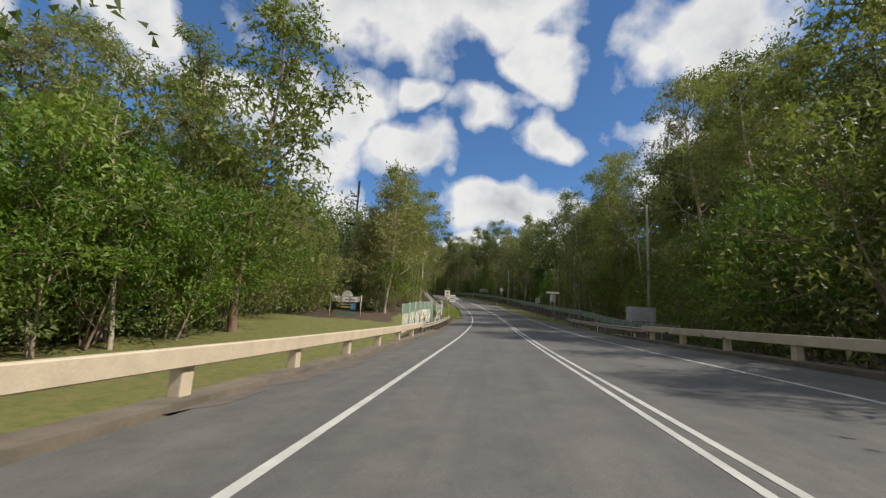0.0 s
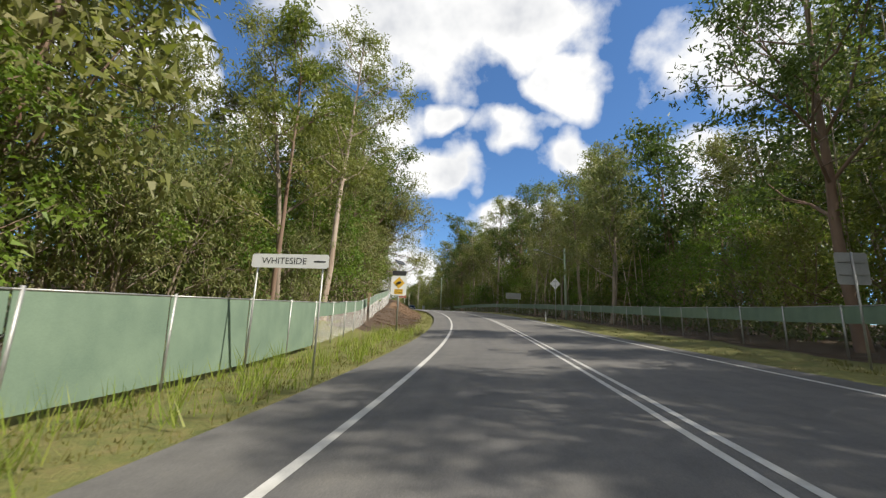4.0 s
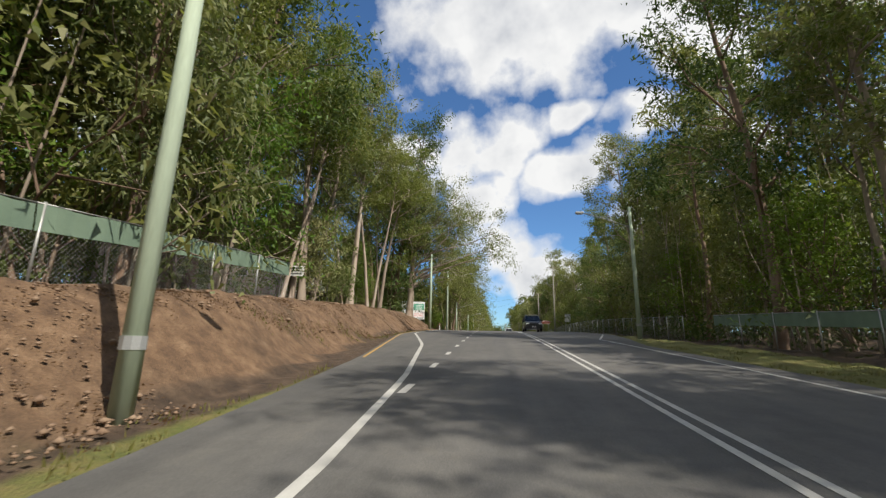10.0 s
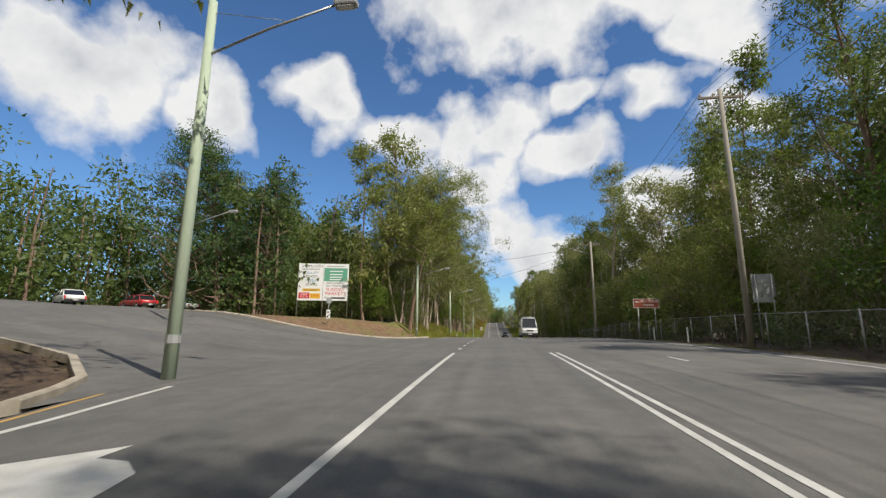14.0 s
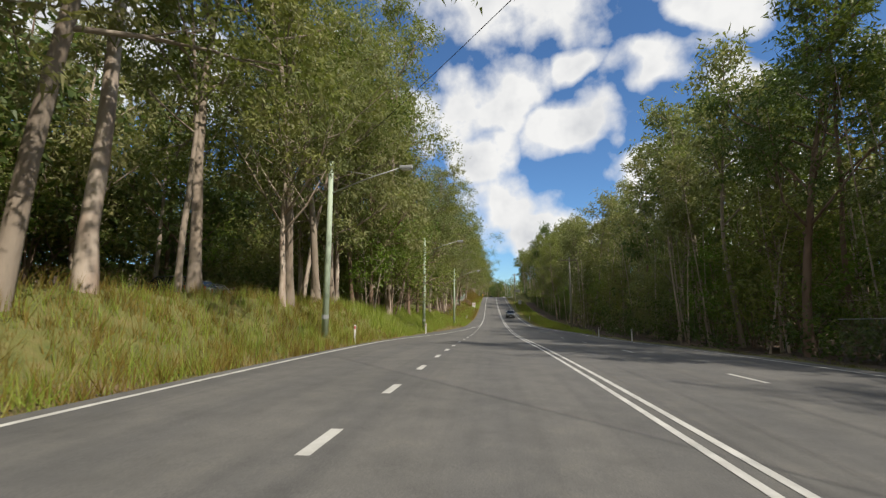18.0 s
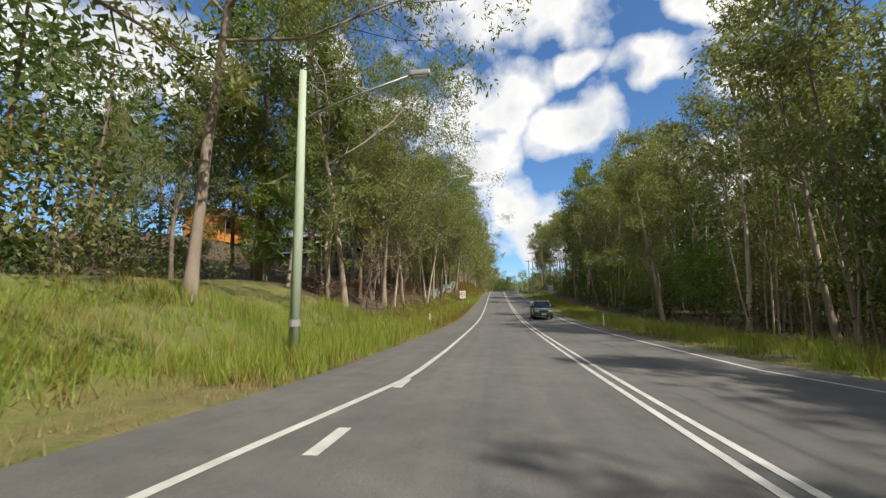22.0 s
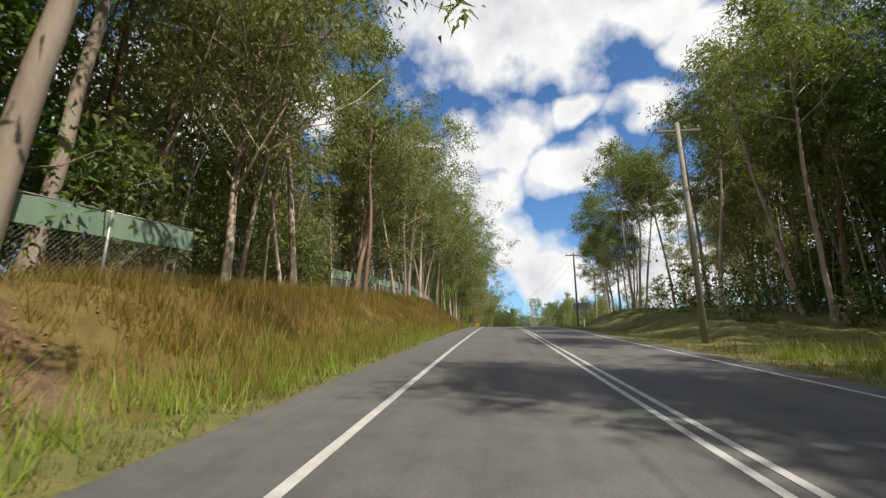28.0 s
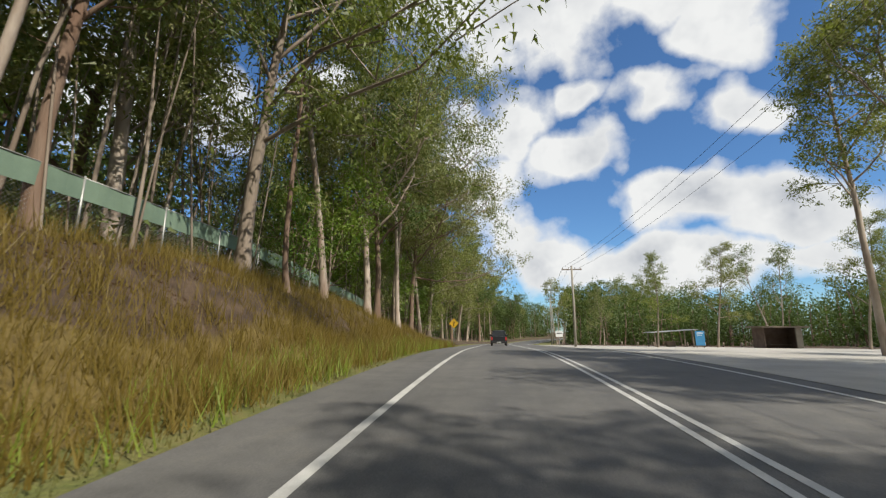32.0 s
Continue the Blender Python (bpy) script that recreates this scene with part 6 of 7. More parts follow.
def gable_roof(ob, x0, y0, x1, y1, z, rise_, over, mat, along_x=False):
    """Two sloping sheets with thickness, and closed gables."""
    if along_x:
        xa, xb, ym = x0 - over, x1 + over, (y0 + y1) / 2
        for ya in (y0 - over, y1 + over):
            q = [(xa, ya, z - 0.05), (xb, ya, z - 0.05), (xb, ym, z + rise_), (xa, ym, z + rise_)]
            solid("roof_sheet", (q + [(x, y, h_ + 0.07) for x, y, h_ in q], [(0, 1, 2, 3), (4, 5, 6, 7), (0, 1, 5, 4), (1, 2, 6, 5), (2, 3, 7, 6), (3, 0, 4, 7)]), mat, ob, smooth=False)
    else:
        ya, yb_, xm = y0 - over, y1 + over, (x0 + x1) / 2
        for xa in (x0 - over, x1 + over):
            q = [(xa, ya, z - 0.05), (xa, yb_, z - 0.05), (xm, yb_, z + rise_), (xm, ya, z + rise_)]
            solid("roof_sheet", (q + [(x, y, h_ + 0.07) for x, y, h_ in q], [(0, 1, 2, 3), (4, 5, 6, 7), (0, 1, 5, 4), (1, 2, 6, 5), (2, 3, 7, 6), (3, 0, 4, 7)]), mat, ob, smooth=False)


def gable_end(ob, x0, x1, y, z, rise_, mat):
    v = [(x0, y, z), (x1, y, z), ((x0 + x1) / 2, y, z + rise_)]
    solid("gable", (v + [(x, yy + 0.12, h_) for x, yy, h_ in v], [(0, 1, 2), (5, 4, 3), (0, 1, 4, 3), (1, 2, 5, 4), (2, 0, 3, 5)]), mat, ob, smooth=False)


def window(ob, x0, y0, z0, x1, y1, z1, frame=M_white):
    w_ = part("window", box(x0, y0, z0, x1, y1, z1), frame, ob)
    cx, cy = (x1 - x0) < (y1 - y0), 0
    e = 0.06
    if cx:
        part("pane", box(x0 - 0.012, y0 + e, z0 + e, x1 + 0.012, y1 - e, z1 - e), M_glass, w_)
    else:
        part("pane", box(x0 + e, y0 - 0.012, z0 + e, x1 - e, y1 + 0.012, z1 - e), M_glass, w_)


# a two-storey cottage with a verandah
ob = thing("cottage", "two-storey tan timber cottage with an upper verandah", "house", m=stand(207.5, -29.5, -6, 0.1))
wall_box("lower_wall", ob, -3.0, -4.5, -0.8, 2.2, 4.0, 2.3, M_cottage)
wall_box("upper_wall", ob, -3.2, -4.7, 2.3, 2.4, 4.2, 5.0, M_cottage)
gable_roof(ob, -3.2, -4.7, 2.4, 4.2, 5.0, 1.5, 0.5, M_tin)
gable_end(ob, -3.2, 2.4, -4.7, 5.0, 1.5, M_cottage)
part("verandah_floor", box(2.4, -1.5, 2.15, 4.6, 6.2, 2.32, 0.01), M_timber, ob)
part("verandah_roof", box(2.2, -1.8, 4.55, 5.0, 6.5, 4.64), M_tin, ob)
for y in (-1.4, 0.5, 2.3, 4.2, 6.1):
    part("verandah_post", box(4.45, y - 0.05, -0.8, 4.56, y + 0.05, 4.55), M_white, ob)
for z in (2.5, 3.2):
    part("handrail", box(4.47, -1.4, z, 4.53, 6.1, z + 0.06), M_white, ob)
for y in np.arange(-1.3, 6.1, 0.2):
    part("baluster", box(4.48, y - 0.015, 2.5, 4.52, y + 0.015, 3.22), M_white, ob)
for y in (-3.4, 0.2, 2.4):
    window(ob, 2.38, y, 3.0, 2.46, y + 1.1, 4.3)
window(ob, 2.18, -2.0, 0.4, 2.26, -0.8, 1.6)
window(ob, -1.2, -4.76, 3.1, 0.2, -4.68, 4.3)
st = part("stair", box(3.2, 6.2, 2.0, 4.4, 6.5, 2.16), M_timber, ob)
for k in range(9):
    part("tread", box(3.3, 6.5 + k * 0.26, 1.85 - k * 0.25, 4.3, 6.78 + k * 0.26, 1.9 - k * 0.25), M_timber, ob)
part("stringer", mesh_of("stringer", *tube_data([(4.35, 6.4, 2.0), (4.35, 8.9, -0.4)], [0.09, 0.09], 4), M_white), None, ob)

# the dark house on the bank
ob = thing("dark_house", "dark blue-grey weatherboard house with window awnings", "house", m=stand(401, -29.6, -2, 0.3))
wall_box("wall", ob, -6.5, -5.0, -3.4, 5.2, 5.2, 4.1, M_navy)
gable_roof(ob, -6.5, -5.0, 5.2, 5.2, 4.1, 1.7, 0.7, M_tin, True)
for x in (-6.5, 5.08):
    v = [(x, -5.0, 4.1), (x, 5.2, 4.1), (x, 0.1, 5.75)]
    solid("gable", (v + [(q + 0.12, y, h_) for q, y, h_ in v], [(0, 1, 2), (5, 4, 3), (0, 1, 4, 3), (1, 2, 5, 4), (2, 0, 3, 5)]), M_navy, ob, smooth=False)
for y in (2.0,):
    window(ob, 5.15, y, 2.1, 5.25, y + 1.9, 3.3, M_navy)
    v = [(5.2, y - 0.1, 3.45), (5.2, y + 2.0, 3.45), (6.0, y + 2.0, 3.1), (6.0, y - 0.1, 3.1)]
    solid("awning", (v + [(a, b_, c_ + 0.05) for a, b_, c_ in v], [(0, 1, 2, 3), (7, 6, 5, 4), (0, 1, 5, 4), (1, 2, 6, 5), (2, 3, 7, 6), (3, 0, 4, 7)]), M_cottage, ob, smooth=False)
part("ledge", box(-6.5, -5.45, 1.75, 5.2, -5.0, 1.86), M_grey, ob)
window(ob, 5.15, -4.4, -0.6, 5.25, -2.4, 0.8, M_grey)
for x in (-5.0, -1.6, 1.9):
    window(ob, x, -5.06, 2.1, x + 1.9, -4.96, 3.3, M_navy)
    v = [(x - 0.1, -5.0, 3.5), (x + 2.0, -5.0, 3.5), (x + 2.0, -5.8, 3.1), (x - 0.1, -5.8, 3.1)]
    solid("awning", (v + [(a, b_, c_ + 0.05) for a, b_, c_ in v], [(0, 1, 2, 3), (7, 6, 5, 4), (0, 1, 5, 4), (1, 2, 6, 5), (2, 3, 7, 6), (3, 0, 4, 7)]), M_cottage, ob, smooth=False)
part("downpipe", box(5.2, 4.7, -3.2, 5.28, 4.78, 4.0), M_grey, ob)
part("deck", box(2.5, 5.2, -1.5, 5.2, 16.5, -1.3), M_timber, ob)
part("deck_roof", box(2.2, 5.2, 1.1, 5.5, 16.8, 1.2), M_tin, ob)
for y in np.arange(6.6, 16.6, 2.4):
    part("deck_post", box(5.0, y - 0.06, -3.6, 5.12, y + 0.06, 1.1), M_navy, ob)
for z in (-1.05, -0.8, -0.55):
    part("deck_rail", box(5.14, 9.6, z, 5.18, 16.4, z + 0.14), M_white, ob)

ob = thing("orange_house", "small orange timber house with a grey iron roof", "house", m=stand(409, -53, -12, 0.4))
wall_box("wall", ob, -4.0, -4.0, -1.0, 4.0, 4.0, 4.4, M_orange)
gable_roof(ob, -4.0, -4.0, 4.0, 4.0, 4.4, 1.9, 0.7, M_tin)
gable_end(ob, -4.0, 4.0, -4.0, 4.4, 1.9, M_orange)
part("porch_roof", box(3.9, -4.4, 3.2, 6.2, 4.4, 3.3), M_tin, ob)
for y in (-4.2, 0, 4.2):
    part("porch_post", box(5.95, y - 0.06, -1.2, 6.07, y + 0.06, 3.2), M_timber, ob)
for y in (-2.6, 0.8):
    window(ob, 3.96, y, 1.4, 4.06, y + 1.4, 3.0, M_timber)
window(ob, -1.0, -4.06, 1.5, 0.8, -3.96, 3.0, M_timber)

ob = thing("tiled_house", "low house with a terracotta tiled roof behind trees", "house", m=stand(338, -36, 0, 0.0))
wall_box("wall", ob, -5, -6, -1, 5, 6, 2.4, M_cottage)
gable_roof(ob, -5, -6, 5, 6, 2.4, 2.0, 0.6, M_tile)
gable_end(ob, -5, 5, -6, 2.4, 2.0, M_cottage)
window(ob, 4.96, -2, 0.7, 5.06, 0.5, 1.9)

# the shelters by the gravel lot
ob = thing("bus_shelter", "dark brick bus shelter with a flat roof and open front", "shelter", m=stand(534, 29.5, 0, 0.0))
M_brick = weathered("brown_brick", (0.12, 0.08, 0.06), (0.18, 0.13, 0.1), 1.5, 0.9, fine=9, relief=0.6, dist=0.02)
part("back_wall", box(-1.9, 1.2, -0.4, 1.9, 1.4, 2.3), M_brick, ob)
for x in (-1.9, 1.75):
    part("side_wall", box(x, -0.8, -0.4, x + 0.15, 1.2, 2.3), M_brick, ob)
part("pier", box(1.3, -1.0, -0.4, 1.9, -0.8, 2.3), M_conc, ob)
part("roof", box(-2.4, -1.5, 2.3, 2.4, 1.7, 2.48, 0.02), M_timber, ob)
part("bench", box(-1.6, 0.5, 0.4, 1.6, 0.95, 0.47, 0.01), M_timber, ob)
ob = thing("picnic_shelter", "low picnic shelter with a pale sloping roof", "shelter", m=stand(538, 19.5, 0, 0.0))
for x in (-2.2, 2.2):
    for y in (-1.2, 1.2):
        part("post", box(x - 0.06, y - 0.06, -0.4, x + 0.06, y + 0.06, 2.0), M_timber, ob)
solid("roof", ([(-2.7, -1.6, 1.75), (2.7, -1.6, 2.15), (2.7, 1.6, 2.15), (-2.7, 1.6, 1.75), (-2.7, -1.6, 1.83), (2.7, -1.6, 2.23), (2.7, 1.6, 2.23), (-2.7, 1.6, 1.83)], [(0, 1, 2, 3), (7, 6, 5, 4), (0, 1, 5, 4), (1, 2, 6, 5), (2, 3, 7, 6), (3, 0, 4, 7)]), M_grey, ob, smooth=False)
part("table", box(-0.9, -0.4, 0.68, 0.9, 0.4, 0.75, 0.01), M_timber, ob)
part("table_leg", box(-0.5, -0.1, -0.4, 0.5, 0.1, 0.68), M_timber, ob)
ob = thing("information_board", "blue information board on two posts", "sign", m=stand(528, 18.6, 0, 0.0))
posts(ob, [-0.35, 0.35], 1.9, M_timber, 0.04)
flat("board", -0.45, 0.3, 0.45, 1.75, 0, M_blue, ob, thick=0.02)
flat("bar", -0.3, 1.5, 0.3, 1.58, -0.004, M_white, ob)
flat("bar", -0.3, 1.3, 0.2, 1.36, -0.004, M_white, ob)
bol = None
for k in range(12):
    s, d = 552 - 0.6 * k, 8.5 + 2.1 * k
    if bol is None:
        bol = thing("bollard", "short dark timber bollard at the gravel's edge", "bollard", "bollards", stand(s, d))
        solid("log", cyl(0.09, -0.3, 0.7, 9), M_timber, bol)
    else:
        copy_thing(bol, stand(s, d))
ob = thing("warning_sign", "yellow diamond curve warning sign on a post", "road sign", m=stand(526, -6.4, 0, 0.0))
posts(ob, [0], 2.6, M_galv, 0.03)
bm = bmesh.new()
bm.faces.new([bm.verts.new((x * 0.5, -0.002, 2.35 + z * 0.5)) for x, z in ((0, -1), (1, 0), (0, 1), (-1, 0))])
bm.faces.new([bm.verts.new((x * 0.5, 0.012, 2.35 + z * 0.5)) for x, z in ((-1, 0), (0, 1), (1, 0), (0, -1))])
part("board", bm, M_yellow, ob)
solid("curve_mark", tube_data([(0.0, -0.012, 2.08), (0.0, -0.012, 2.3), (0.08, -0.012, 2.42), (0.0, -0.012, 2.58)], [0.035, 0.035, 0.035, 0.03], 5), M_black, ob)
ob = thing("direction_sign", "white direction board on a post ahead of the bend", "road sign", m=stand(539, 6.2, 0, 0.0))
posts(ob, [0], 1.9, M_galv, 0.03)
flat("board", -0.45, 1.2, 0.45, 1.95, 0, M_white, ob, thick=0.012)
flat("bar", -0.3, 1.6, 0.3, 1.7, -0.004, M_black, ob)

# ---- single trees that stand out ----
big = tree("spreading_gum", "large old gum with a thick forked trunk and wide crown", 71, 16, 0.27, 10.5, 34000, M_bark3, M_gum2, 0.27, 0.1, limbs=26, trunk_r=0.5, clump=1.9, up=0.3, droop=0.9, bias=(0.75, 0.1))
plant(big, 217.5, -13.9, 1.05, 15, 2, "single trees")
overs = [tree("overhanging_gum", "leaning gum whose long boughs hang over the road", q, 17, 0.3, 8.0, 17000, bk, lf, 0.26, 0.09, limbs=18, trunk_r=0.24, clump=1.6, up=0.4, droop=1.0, bias=(0.5, 0.0)) for q, bk, lf in ((74, M_bark2, M_gum2), (81, M_bark, M_gum), (83, M_bark3, M_gum2))]
for i, (s, d, k, turn) in enumerate(((122, -13.8, 1.0, 10), (126, -14.5, 1.05, 40), (395, -15, 0.95, 15), (411, -11.6, 0.95, 10), (424, -12.2, 0.9, 30), (440, -12.4, 0.9, 0), (456, -12.6, 0.85, 20), (497, -12.2, 1.2, 10), (511, -11.2, 1.25, 15), (526, -11, 1.2, 10), (540, -11.2, 1.2, 25), (300, -12.4, 0.8, 10), (335, -11.8, 0.9, 15))):
    plant(overs[i % 3], s, d, k, turn, 0, "single trees")
plant(overs[1], 220.5, -14.6, 1.0, 70, 0, "single trees")
highs = [tree("overhanging_gum", "very tall gum with a high crown spreading over the road", q, 27, 0.42, 8.5, 17000, bk, M_gum, 0.27, 0.095, limbs=16, trunk_r=0.24, clump=1.8, up=0.5, droop=0.9, bias=(0.6, 0.0)) for q, bk in ((77, M_bark), (84, M_bark3))]
for i, (s, d, k, turn) in enumerate(((286, -12.2, 1.0, 20), (319, -14.2, 1.0, 0), (350, -12.2, 0.9, 15), (367, -13, 0.95, 5), (377, -12.8, 0.95, 25), (388, -13.4, 0.95, 10), (404, -12, 0.9, 0), (419, -11.6, 0.85, 20), (433, -12.4, 0.85, 5), (446, -12.6, 0.8, 25), (471.5, -11.8, 0.85, 22), (504, -11.6, 0.95, 10), (519, -11.2, 1.0, 20), (533, -11.2, 1.0, 5))):
    plant(highs[i % 2], s, d, k, turn, 0, "single trees")
pale = tree("pale_trunk_gum", "tall gum with a smooth cream trunk and high crown", 72, 20, 0.6, 4.0, 7500, M_bark3, M_gum, 0.27, 0.095, limbs=12, trunk_r=0.17, lean=0.08)
for s, d, k, tilt in ((308.5, -15.3, 1.05, 3), (311.5, -13.8, 1.0, 2), (466.3, -12.2, 0.9, 4), (474, -12.6, 0.85, 6), (483, -12.2, 0.85, 8), (488, -13, 0.8, 5), (479, -14, 0.8, 3), (398.8, -12.1, 0.8, 5), (403.2, -13.1, 0.9, 2), (382, -13.0, 0.75, 7), (380.5, -15, 0.85, 2), (183.6, -15.0, 0.85, 3), (183.0, -15.3, 0.8, 5), (500, 17, 0.9, 2), (476, 13.5, 1.0, 2), (480, 15.5, 1.05, 3), (491, 15, 1.05, 2), (487, 18.5, 1.05, 3), (482, 20.5, 1.1, 2), (461, 15.5, 1.0, 2), (456, 18, 1.1, 2), (437, 14.5, 0.95, 2), (206.6, -15.4, 0.8, 6), (200, -14.3, 0.85, 3), (196.5, -13.8, 0.9, 2), (449, 15, 0.9, 1)):
    plant(pale, s, d, k, 40 * s, tilt, "single trees")
lean_t = tree("leaning_gum", "leaning gum with rusty bark and few low branches", 73, 18, 0.5, 4.4, 6500, M_bark2, M_gum, 0.27, 0.095, limbs=11, trunk_r=0.27, lean=0.22)
for s, d, k, tilt in ((277.6, -13.2, 1.0, 4), (138.5, -15, 1.05, 2), (141, -16, 1.0, 3), (384, -16.5, 0.8, 3), (455, -12.4, 0.8, 4)):
    plant(lean_t, s, d, k, 25 * s, tilt, "single trees")
bare = tree("bare_tree", "dead grey tree with bare twiggy branches", 75, 10, 0.3, 2.6, 260, M_bark, M_dry, limbs=18, trunk_r=0.1, up=1.2, stems=2)
for s, d in ((152.3, -10.4), (372, -13.5), (377, -13.8), (392, -14.4)):
    plant(bare, s, d, 0.85, 31 * s, 3, "single trees")
pine = tree("hoop_pine", "tall dark conical pine beside the junction", 76, 17, 0.06, 3.4, 15000, M_bark2, M_pine, 0.22, 0.09, 0.2, limbs=60, trunk_r=0.28, clump=0.95, up=0.0, lean=0.01)
for s, d, k in ((272.4, -31.4, 1.22), (270, -35.8, 1.1), (268, -40.5, 1.3), (277, -37.5, 1.1)):
    plant(pine, s, d, k, 50 * s, 0, "conifers")
for s, d, k, i in ((36, 20.5, 1.1, 0), (41, 18.5, 1.1, 1), (46, 20, 1.2, 5), (51.5, 18, 1.1, 4), (57, 16.5, 1.05, 0), (63, 17.5, 1.1, 1)):
    plant(kinds_tall[i], s, d, k, 47 * s, 2)
for s, d, k, i in ((376.6, 12.4, 0.92, 0), (379.4, 13.4, 0.85, 3)):
    plant(kinds_tall[i], s, d, k, 29 * s, 1)
rs = random.Random(9)
for s, d, k, i in ((184, -14.4, 1.15, 0), (188.5, -15.8, 1.2, 3), (193, -14.2, 0.95, 1), (179, -18.5, 1.2, 5), (186, -24.5, 1.25, 2), (192, -26, 1.2, 0), (198, -26, 1.2, 3), (181, -25, 1.2, 5), (197.5, -16.4, 0.95, 4), (201.5, -14, 0.9, 0), (204, -19.5, 0.9, 3), (190, -20, 1.0, 1)):
    plant(kinds_tall[i], s, d, k, 77 * s, 2, "trees round the houses")
for s, d, k, i in ((211, -19.5, 0.9, 3), (222, -19, 0.8, 2), (226, -21, 0.9, 3), (221, -27, 1.0, 0), (217, -24, 0.9, 2), (229, -27, 0.9, 2)):
    plant(kinds_bush[i], s, d, k, 33 * s, 0, "trees round the houses")
for s, d, k, i in ((186, -14.8, 0.8, 2), (189.5, -17.2, 0.8, 3), (187, -18.2, 0.85, 0), (184.4, -16, 0.75, 2), (192.5, -20.5, 0.8, 3), (190.5, -14.6, 0.6, 1)):
    plant(kinds_bush[i], s, d, k, 41 * s, 0, "trees round the houses")
for s, d, k in ((211, -20, 0.6), (222, -24, 0.75), (226, -28, 0.8), (230, -32, 0.8), (219, -34, 0.9), (212, -36, 1.0), (224, -38, 1.0), (200, -34, 1.0), (206, -38, 1.0), (228, -22, 0.55), (233, -44, 0.6), (242, -58, 0.6), (250, -62, 0.6), (258, -62, 0.55), (266, -60, 0.55)):
    plant(rs.choice(kinds_tall[:4] + kinds_bush[2:]), s, d, k, 360 * rs.random(), 0, "trees round the houses")
for s, d, k in ((372, -38, 0.9), (374, -46, 0.9), (414, -40, 0.9), (418, -30, 0.9), (413, -24, 0.85), (412, -20, 0.75), (366, -20, 0.6), (364, -16, 0.6), (362, -23, 0.8), (374, -17.8, 0.45), (296, -33, 0.9), (303, -34, 0.9), (289, -33, 0.8), (310, -28, 0.8)):
    plant(rs.choice(kinds_tall), s, d, k, 360 * rs.random(), 0, "trees round the houses")
for s, d, k, i in ((372, -16.5, 0.95, 1), (376.5, -19, 1.0, 4), (381, -22.5, 0.95, 1), (386.5, -19.5, 0.9, 0), (391.5, -17.5, 0.95, 4), (367, -22, 1.0, 2), (369.5, -28, 1.0, 3), (395, -62, 1.1, 0), (402, -66, 1.1, 3), (410, -64, 1.1, 5), (417, -62, 1.0, 2), (423, -54, 1.0, 0), (389, -58, 1.0, 5), (418, -46, 1.0, 3)):
    plant(kinds_tall[i], s, d, k, 53 * s, 2, "trees round the houses")
for s, d, k in ((483, 14, 0.7), (489, 15, 0.75), (486.5, 17, 0.85), (492, 18, 0.75), (478, 27, 0.85), (484, 30, 0.9), (494, 27, 0.8), (498, 33, 0.85), (503, 36, 0.9), (482, 30, 0.9), (512, 46, 0.85), (503, 15.5, 0.72), (531, 15.5, 0.5), (536, 24, 0.6), (528, 34, 0.65), (542, 12.5, 0.45), (545, 36, 0.7), (524, 42, 0.8), (538, 44, 0.6)):
    plant(rs.choice(kinds_tall[:2] + kinds_tall[3:5]), s, d, k, 360 * rs.random(), 0, "trees by the gravel lot")
for s, d, k, i in ((373, -23, 0.45, 0), (378, -28, 0.5, 2), (384, -25, 0.4, 1), (388, -31, 0.5, 3), (381, -35, 0.5, 0), (391, -24, 0.38, 2), (375, -33, 0.5, 1), (394, -27, 0.35, 3)):
    plant(kinds_bush[i], s, d, k, 61 * s, 0, "bushes on the knoll")
rj = random.Random(31)
for k in range(11):  # beyond the side road
    plant(rj.choice(kinds_fill), 279 + 8 * rj.random(), -30 - 3.3 * k, rj.uniform(0.55, 0.75), 360 * rj.random(), 0, "trees round the houses")
for s, d, k in ((286, -31, 0.6), (290, -33, 0.65), (298, -33, 0.9), (306, -31, 1.0), (312, -28, 1.0), (280, -48, 0.5), (286, -44, 0.55), (294, -46, 0.6), (282, -58, 0.5)):
    plant(rj.choice(kinds_back), s, d, k, 360 * rj.random(), 0, "trees round the houses")
for s, d, k in ((223, -18.5, 0.6), (226, -19.5, 0.65), (229, -23.5, 0.75), (231.5, -27, 0.8), (233, -32, 0.8), (236, -39, 0.9), (226, -30, 0.8), (222, -25, 0.8), (239, -48, 1.0), (244, -58, 1.0), (214, -19.5, 0.55), (212.5, -18.5, 0.6)):
    plant(rj.choice(kinds_fill), s, d, k, 360 * rj.random(), 0, "trees round the houses")
for s, d, k, turn in ((375, -14.6, 0.8, 0), (382, -14.2, 0.78, 20), (369.5, -15.5, 0.85, 340)):
    plant(overs[turn % 3], s, d, k, turn, 0, "single trees")
dry_shrub = tree("dry_shrub", "low dry shrub with reddish-brown twiggy growth", 79, 1.7, 0.05, 1.0, 900, M_bark2, M_dry, 0.12, 0.05, 0.4, stems=4, limbs=6, clump=0.4, trunk_r=0.02)
for k in range(17):
    plant(dry_shrub, 369 + 2.4 * k + rj.uniform(-0.6, 0.6), -15.6 + rj.uniform(-0.8, 0.8), rj.uniform(0.7, 1.1), 360 * rj.random(), 0, "dry hedge")
ob = thing("wire_fence", "low rusty wire fence on thin dark steel pickets", "fence", "roadside fences")
tops = []
for s in np.arange(368, 412, 2.6):
    p = ground(s, -11.6 + 0.25 * math.sin(s))
    c = part("picket", box(-0.022, -0.022, -0.3, 0.022, 0.022, 1.25), M_black, ob)
    c.matrix_basis = pose(*p, rj.uniform(-3, 3), rj.uniform(-3, 3), 0)
    tops.append(p)
